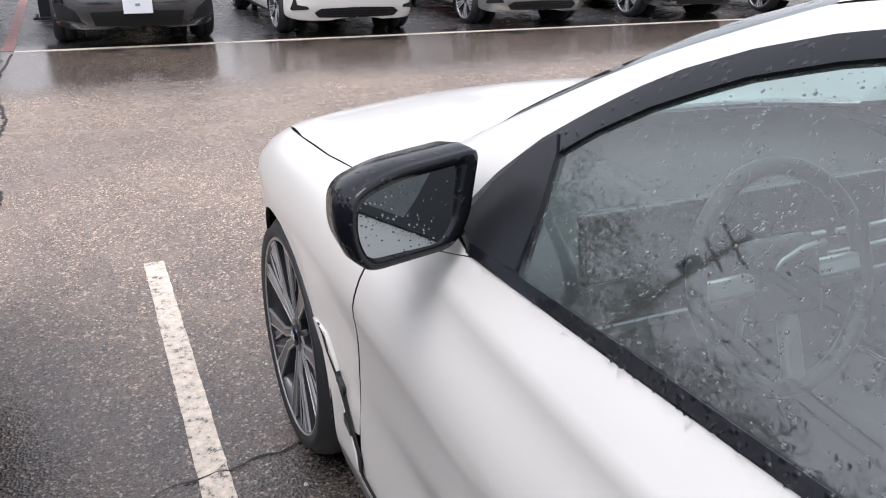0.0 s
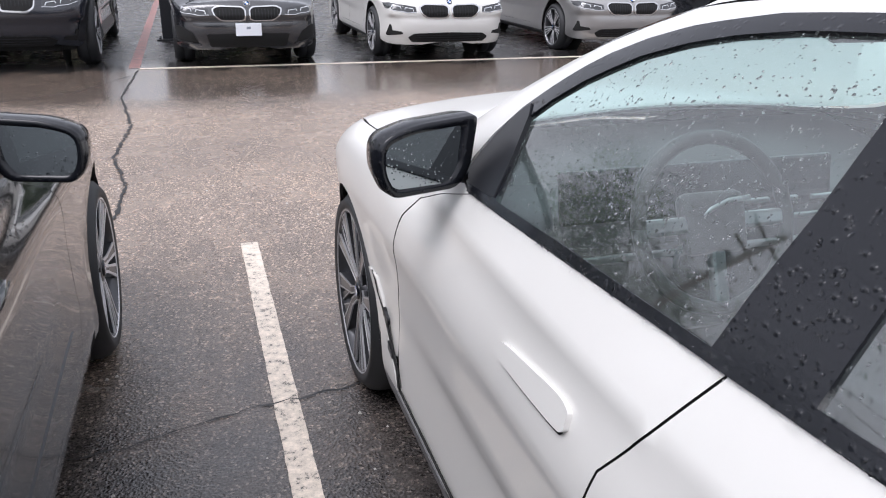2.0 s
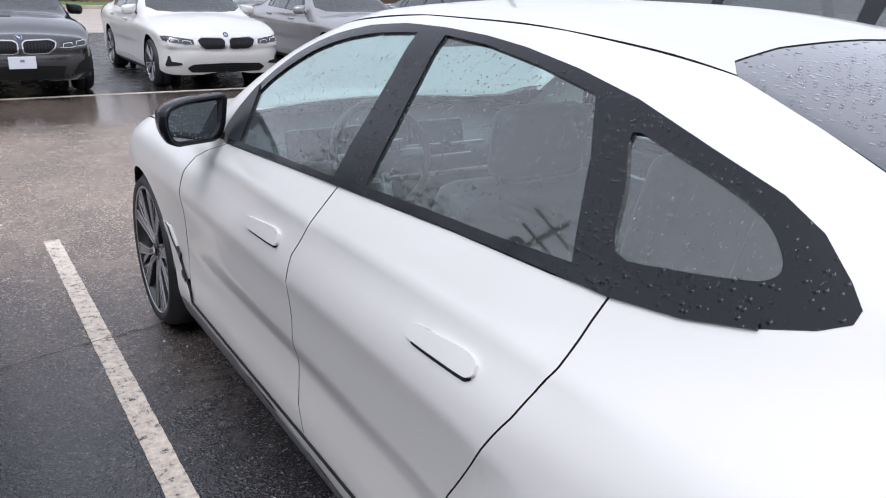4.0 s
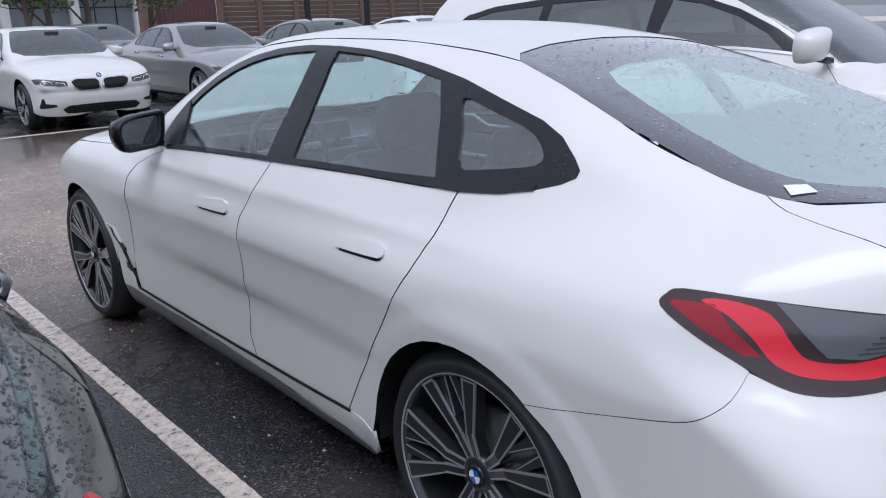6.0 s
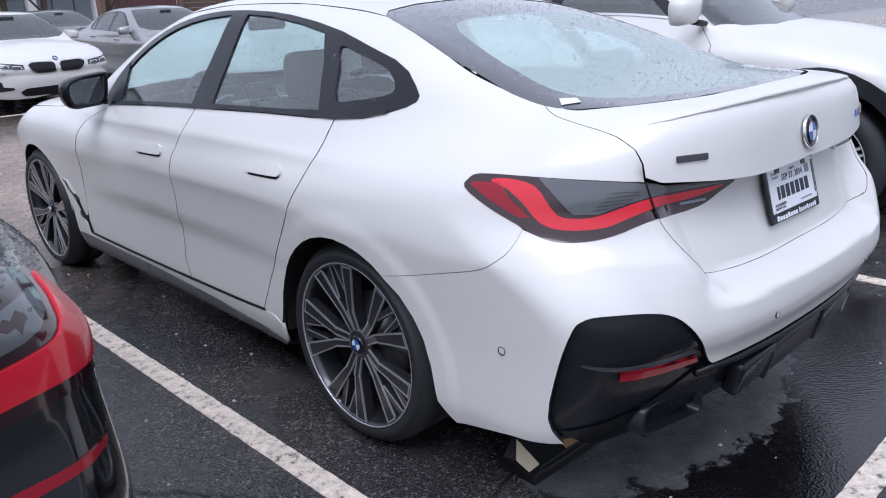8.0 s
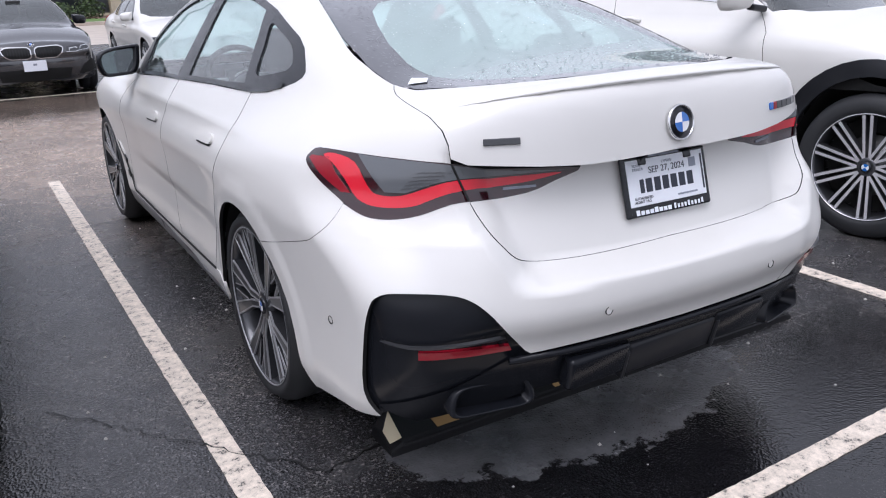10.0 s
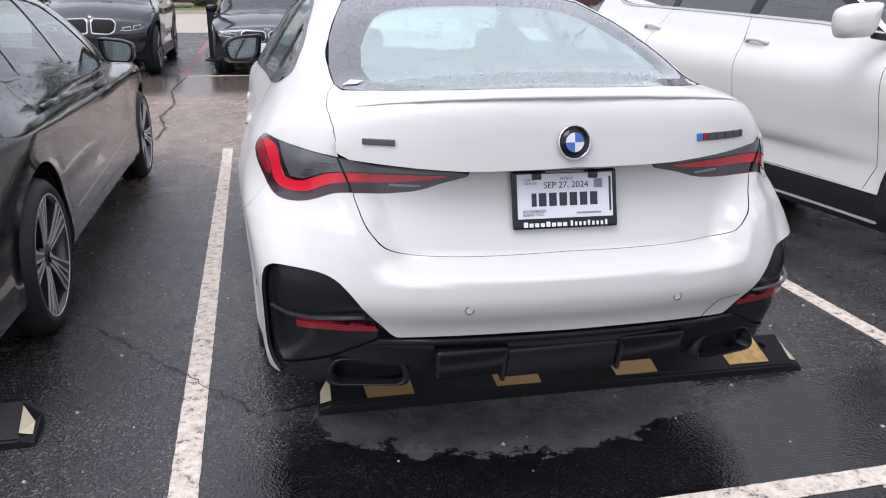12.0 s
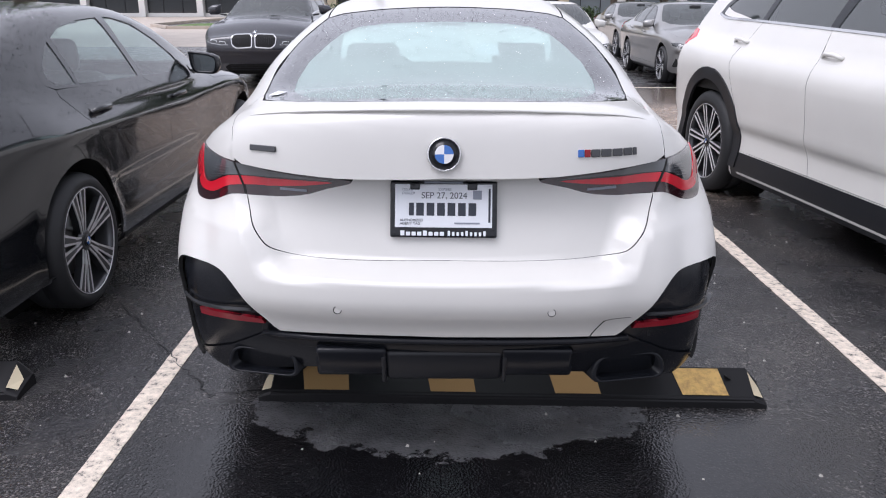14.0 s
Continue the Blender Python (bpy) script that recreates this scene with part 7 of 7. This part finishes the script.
def tree(m, height, spread, base, seed, label, group=""):
    """Tapered trunk, limbs, and a crown of leaf clumps above the base height."""
    rnd = random.Random(seed)
    t = thing("tree", m, label, "tree", group)
    run = [(0.08 * math.sin(k * 1.3 + seed), 0.08 * math.cos(k + seed), height * 0.75 * k / 8) for k in range(9)]
    bm = bmesh.new()
    rings = []
    for k, (x, y, z) in enumerate(run):
        r = 0.024 * height * (1 - 0.095 * k) * (1.35 if k == 0 else 1)
        rings.append([bm.verts.new((x + r * math.cos(2 * math.pi * a / 10), y + r * math.sin(2 * math.pi * a / 10), z)) for a in range(10)])
    for p, q in zip(rings, rings[1:]):
        for a in range(10):
            bm.faces.new((p[a], p[(a + 1) % 10], q[(a + 1) % 10], q[a]))
    part("trunk", bm, BARK, t, "", True)
    blobs = []
    for k in range(9):
        a, z0 = k * 2.4 + seed, base + (height - base) * (0.02 + 0.09 * k)
        reach = spread * (1.0 - 0.055 * k) * rnd.uniform(0.7, 1.0)
        tip = (reach * math.cos(a), reach * math.sin(a), z0 + rnd.uniform(0.2, 0.9))
        part("limb", tube([(0, 0, max(0.6, z0 - 0.8)), (tip[0] * 0.5, tip[1] * 0.5, z0 + 0.1), tip], 0.045, 6), BARK, t, "", True)
        blobs += [(tip[0] * f, tip[1] * f, tip[2] + rnd.uniform(-0.3, 0.5), spread * rnd.uniform(0.28, 0.45)) for f in (0.55, 0.85, 1.05)]
    blobs += [(rnd.uniform(-0.5, 0.5) * spread, rnd.uniform(-0.5, 0.5) * spread, height * rnd.uniform(0.8, 0.97), spread * 0.35) for _ in range(5)]
    vs, fs = leaf_cloud(blobs, 5200, 0.13, rnd)
    link_mesh("crown", vs, fs, LEAF, t, None, "dense dark green leaves", False)
    return t


street_trees = "street trees"
first = tree(pose(7.35, 33.0, 0), 7.0, 2.6, 2.0, 1, "young leafy street tree with a slim grey trunk", street_trees)
for x, y, tn in ((8.20, 33.6, 70), (9.6, 33.2, 150), (12.6, 33.8, 220)):
    copy_thing(first, pose(x, y, 0, 0, 0, tn))
big = tree(pose(-17.0, 30.0, 0), 11.0, 4.4, 2.4, 5, "tall dark leafy tree beside the lot", "trees beside the lot")
for x, y, tn, k in ((-14.5, 24.5, 80, 1), (-20.5, 23.0, 160, 1), (-24.0, 18.0, 250, 1), (-29.0, 15.0, 20, 1), (-23.0, 32.0, 300, 1)):
    copy_thing(big, pose(x, y, 0, 0, 0, tn))
rnd = random.Random(12)
for k in range(9):
    x = -12 + k * 2.6 + rnd.uniform(-0.6, 0.6)
    sh = thing("shrub", pose(x, 47.6 + rnd.uniform(-0.7, 0.7), 0.2), "low rounded green shrub in the mulch bed", "shrub", "shrubs in the bed")
    r = rnd.uniform(0.45, 0.7)
    vs, fs = leaf_cloud([(rnd.uniform(-0.4, 0.4), rnd.uniform(-0.3, 0.3), r * 0.75, r) for _ in range(4)], 700, 0.10, rnd)
    link_mesh("foliage", vs, fs, LEAF, sh, None, "", False)
    part("stem", tube([(0, 0, 0), (0.02, 0, r)], 0.03, 6), BARK, sh)

# utility pole with its wires
POLE = material("weathered_pole_wood", (0.12, 0.085, 0.06), 0.85)
WIRE = material("black_cable", (0.01, 0.01, 0.01), 0.5)
pole = thing("utility_pole", pose(-14.6, 17.2, 0), "tall wooden utility pole with a crossarm and cables", "utility pole")
part("shaft", lathe([(0.17, 0.0), (0.12, 12.6), (0.0, 12.65)], 14), POLE, pole, "", True).matrix_local = pose(0, 0, 0, 0, -90, 0)
part("crossarm", box(2.4, 0.10, 0.12, (0, 0.16, 11.9), 0.01, pose(0, 0, 0, 0, 0, 12)), POLE, pole)
part("crossarm", box(1.7, 0.10, 0.12, (0, 0.16, 10.9), 0.01, pose(0, 0, 0, 0, 0, 12)), POLE, pole)
part("transformer", lathe([(0.0, 0.0), (0.24, 0.0), (0.24, 0.9), (0.18, 0.96), (0.0, 0.97)], 20), POST, pole, "grey transformer can", True).matrix_local = pose(0.40, 0, 9.2, 0, -90, 0)
for x in (-1.1, -0.45, 0.45, 1.1):
    part("insulator", lathe([(0.0, 0.0), (0.04, 0.0), (0.055, 0.08), (0.03, 0.16), (0.0, 0.17)], 10), CHROME, pole).matrix_local = pose(x, 0.16 + 0.2 * x, 11.96, 0, -90, 0)
    for ex, ey in ((-8.0, 72.0), (-20.0, -40.0)):
        run = []
        for k in range(13):
            f = k / 12
            run.append((x + (ex + 14.6) * f, 0.16 + (ey - 17.2) * f, 12.1 - 4 * 1.1 * f * (1 - f)))
        part("cable", tube(run, 0.016, 5), WIRE, pole, "black overhead cable")
for z in (8.3, 8.8):
    for ex, ey in ((-8.0, 72.0), (-20.0, -40.0)):
        part("cable", tube([((ex + 14.6) * k / 12, (ey - 17.2) * k / 12, z - 4 * 1.3 * (k / 12) * (1 - k / 12)) for k in range(13)], 0.02, 5), WIRE, pole, "black overhead cable")

# buildings across the street
CREAM = material("cream_render", (0.55, 0.47, 0.34), 0.8)
crn, crl, crb = nodes_of(CREAM)
crl.new(ramp(CREAM, noise_at(CREAM, 2.5, 5, 0.6), [(0.3, (0.48, 0.41, 0.29)), (0.7, (0.60, 0.52, 0.38))]), crb.inputs["Base Color"])
WHITE_WALL = material("white_render", (0.72, 0.71, 0.69), 0.7)
SHOP_GLASS = material("dark_shop_glass", (0.02, 0.024, 0.027), 0.05, 0.0, 0.5)
MAROON = material("maroon_ribbed_metal", (0.10, 0.045, 0.045), 0.5)
BOARD = material("brown_fence_board", (0.11, 0.07, 0.055), 0.8)
BRICK = material("brown_brick_pier", (0.16, 0.10, 0.08), 0.85)


def shop(m, n, bay, height, wall, label, glazing=None):
    """A row of glazed bays between piers, under a deep fascia."""
    b = thing("shop_building", m, label, "building")
    L = n * bay
    part("rear_wall", box(L, 10, height, (L / 2, 5.6, height / 2)), wall, b)
    part("fascia", box(L + 0.6, 1.6, height * 0.32, (L / 2, 0.2, height * 0.86), 0.03), wall, b, "deep pale fascia")
    part("plinth", box(L, 0.3, 0.35, (L / 2, 0.25, 0.175), 0.01), wall, b)
    for k in range(n + 1):
        part("pier", box(0.62, 0.62, height * 0.72, (k * bay, 0.0, height * 0.36), 0.02), wall, b)
    for k in range(n):
        w = thing("window", Matrix(), "", "")
        w.parent = b
        w.matrix_local = pose(k * bay + bay / 2, 0.42, 0)
        part("pane", box(bay - 0.7, 0.05, height * 0.62, (0, 0, height * 0.36)), glazing or SHOP_GLASS, w, "pale glazing" if glazing else "dark glazing")
        for x in (-bay / 6, bay / 6):
            part("mullion", box(0.07, 0.10, height * 0.62, (x, -0.03, height * 0.36)), POST, w)
        part("transom", box(bay - 0.7, 0.10, 0.08, (0, -0.03, height * 0.5)), POST, w)
    return b


shop(pose(-58.5, 77.0, 0), 7, 5.7, 6.0, WHITE_WALL, "long white showroom with dark glazed bays and a deep fascia")
shop(pose(-13.0, 52.0, 0), 4, 5.2, 5.0, CREAM, "cream rendered building with dark windows behind the verge")
shop(pose(9.0, 62.0, 0), 3, 4.8, 5.0, WHITE_WALL, "pale glazed shop building beyond the street trees", material("pale_shop_glass", (0.22, 0.25, 0.27), 0.12, 0.0, 0.5))
fence = thing("fence", pose(19.5, 50.0, 0), "brown board fence on brick piers with a maroon ribbed gate", "fence")
part("pier", box(0.9, 0.7, 4.4, (-0.4, 0, 2.2), 0.02), BRICK, fence)
gate = part("ribbed_gate", box(4.4, 0.06, 4.0, (2.25, 0.1, 2.1)), MAROON, fence, "maroon ribbed metal gate")
for k in range(15):
    part("rib", box(0.09, 0.05, 4.0, (0.25 + k * 0.29, 0.05, 2.1), 0.01), MAROON, gate)
for k in range(13):
    x = 4.7 + k * 3.0
    part("post", box(0.34, 0.34, 3.4, (x, 0, 1.7), 0.02), BRICK, fence)
    part("post_lamp", box(0.20, 0.14, 0.30, (x, -0.24, 2.9), 0.02), PLATE_WHITE, fence, "white post lamp")
    for z in range(9):
        part("board", box(2.9, 0.05, 0.33, (x + 1.5, 0.05, 0.35 + z * 0.345), 0.01), BOARD, fence)


# ---- rain beads on glass, trim and paint ----
WATER = material("rain_water", (1.0, 1.0, 1.0), 0.0, 0.0, 0.0)
nodes_of(WATER)[2].inputs["Transmission Weight"].default_value = 1.0
nodes_of(WATER)[2].inputs["IOR"].default_value = 1.33


def beads(form, chart, outline, count, at, seed, label, low=0.0016, high=0.0052, out=0.0, mirror=False, holes=()):
    """Flattened water domes scattered over a piece of a body."""
    rnd = np.random.default_rng(seed)
    p = np.array([q[:2] for q in outline], float)
    lo, hi = p.min(0), p.max(0)
    q = lo + (hi - lo) * rnd.random((count * 4, 2))
    keep = inside(q, p)
    for h in holes:
        keep &= ~inside(q, h)
    q = q[keep][:count]
    c = {"wrap": form.wrap, "above": form.above}[chart](q)
    nm = form.normal(c)
    c = c + out * nm
    if mirror:
        c, nm = c * np.array([-1, 1, 1]), nm * np.array([-1, 1, 1])
    up = np.where(np.abs(nm[:, 2:]) < 0.9, np.array([[0, 0, 1.0]]), np.array([[0, 1.0, 0]]))
    u = np.cross(up, nm)
    u /= np.linalg.norm(u, axis=1, keepdims=True)
    v = np.cross(nm, u)
    r = low + (high - low) * rnd.random(len(q)) ** 2.6
    verts, faces = [], []
    for i in range(len(q)):
        b = len(verts)
        st = 1.0 + 0.5 * rnd.random()
        for ring, (k, h) in enumerate(((1.0, 0.0), (0.72, 0.42), (0.0, 0.58))):
            for a in range(7 if k else 1):
                t = 2 * math.pi * a / 7
                verts.append(c[i] + r[i] * (k * (math.cos(t) * u[i] + st * math.sin(t) * v[i]) + h * nm[i]))
        for a in range(7):
            d = (a + 1) % 7
            faces.append((b + a, b + d, b + 7 + d, b + 7 + a))
            faces.append((b + 7 + a, b + 7 + d, b + 14))
    o = link_mesh("rain_beads", verts, faces, WATER, None, None, "", True)
    o.matrix_world = at
    return tagged(o, label, "rain drops", kind="stuff")


hero_at = pose(0.01, 0, 0)
beads(GC, "above", [(-0.60, -0.66), (-0.5, 0.2), (0.5, 0.2), (0.60, -0.66), (0.38, -0.86), (0.0, -0.94), (-0.38, -0.86)], 3300, hero_at, 1, "clear rain beads on the rear window", 0.0012, 0.0037)
side_zone = [(1.86, 29.0), (1.45, 30.2), (1.03, 31.4), (0.56, 33.2), (0.15, 34.0), (-0.1, 37.0), (-0.15, 41.5), (0.0, 46.8), (0.3, 51.8), (0.65, 54.8), (1.05, 55.8), (1.31, 54.2), (1.57, 47.8), (1.72, 41.0)]
beads(GC, "wrap", side_zone, 3600, hero_at, 2, "clear rain beads on the side windows and trim", 0.0010, 0.0028, 0.002, True)
beads(GC, "wrap", [(1.80, 28.6), (1.45, 29.8), (1.03, 31.0), (0.56, 32.8), (0.15, 33.6), (0.15, 34.7), (0.56, 33.9), (1.03, 32.1), (1.45, 30.9), (1.80, 29.7)], 900, hero_at, 5, "clear rain beads on the belt moulding", 0.0010, 0.0026, 0.006, True)
black_at = pose(-2.625, 0.40, 0, 0, 0, -0.6)
beads(LONG, "wrap", [(-1.2, 26.0), (-0.9, 24.0), (0.6, 22.0), (1.9, 20.0), (1.9, 27.0), (0.6, 30.5), (0.0, 36.0), (0.2, 50.0), (-0.3, 60.0), (-1.0, 44.0)], 3800, black_at, 3, "rain beads on the black paint", 0.0014, 0.0040, 0.0005)
beads(LONG, "above", [(0.1, -0.95), (0.78, -0.8), (0.80, -0.2), (0.62, 0.6), (0.1, 0.6)], 3600, black_at, 4, "rain beads on the boot lid and roof of the black car", 0.0016, 0.0046, 0.0005)
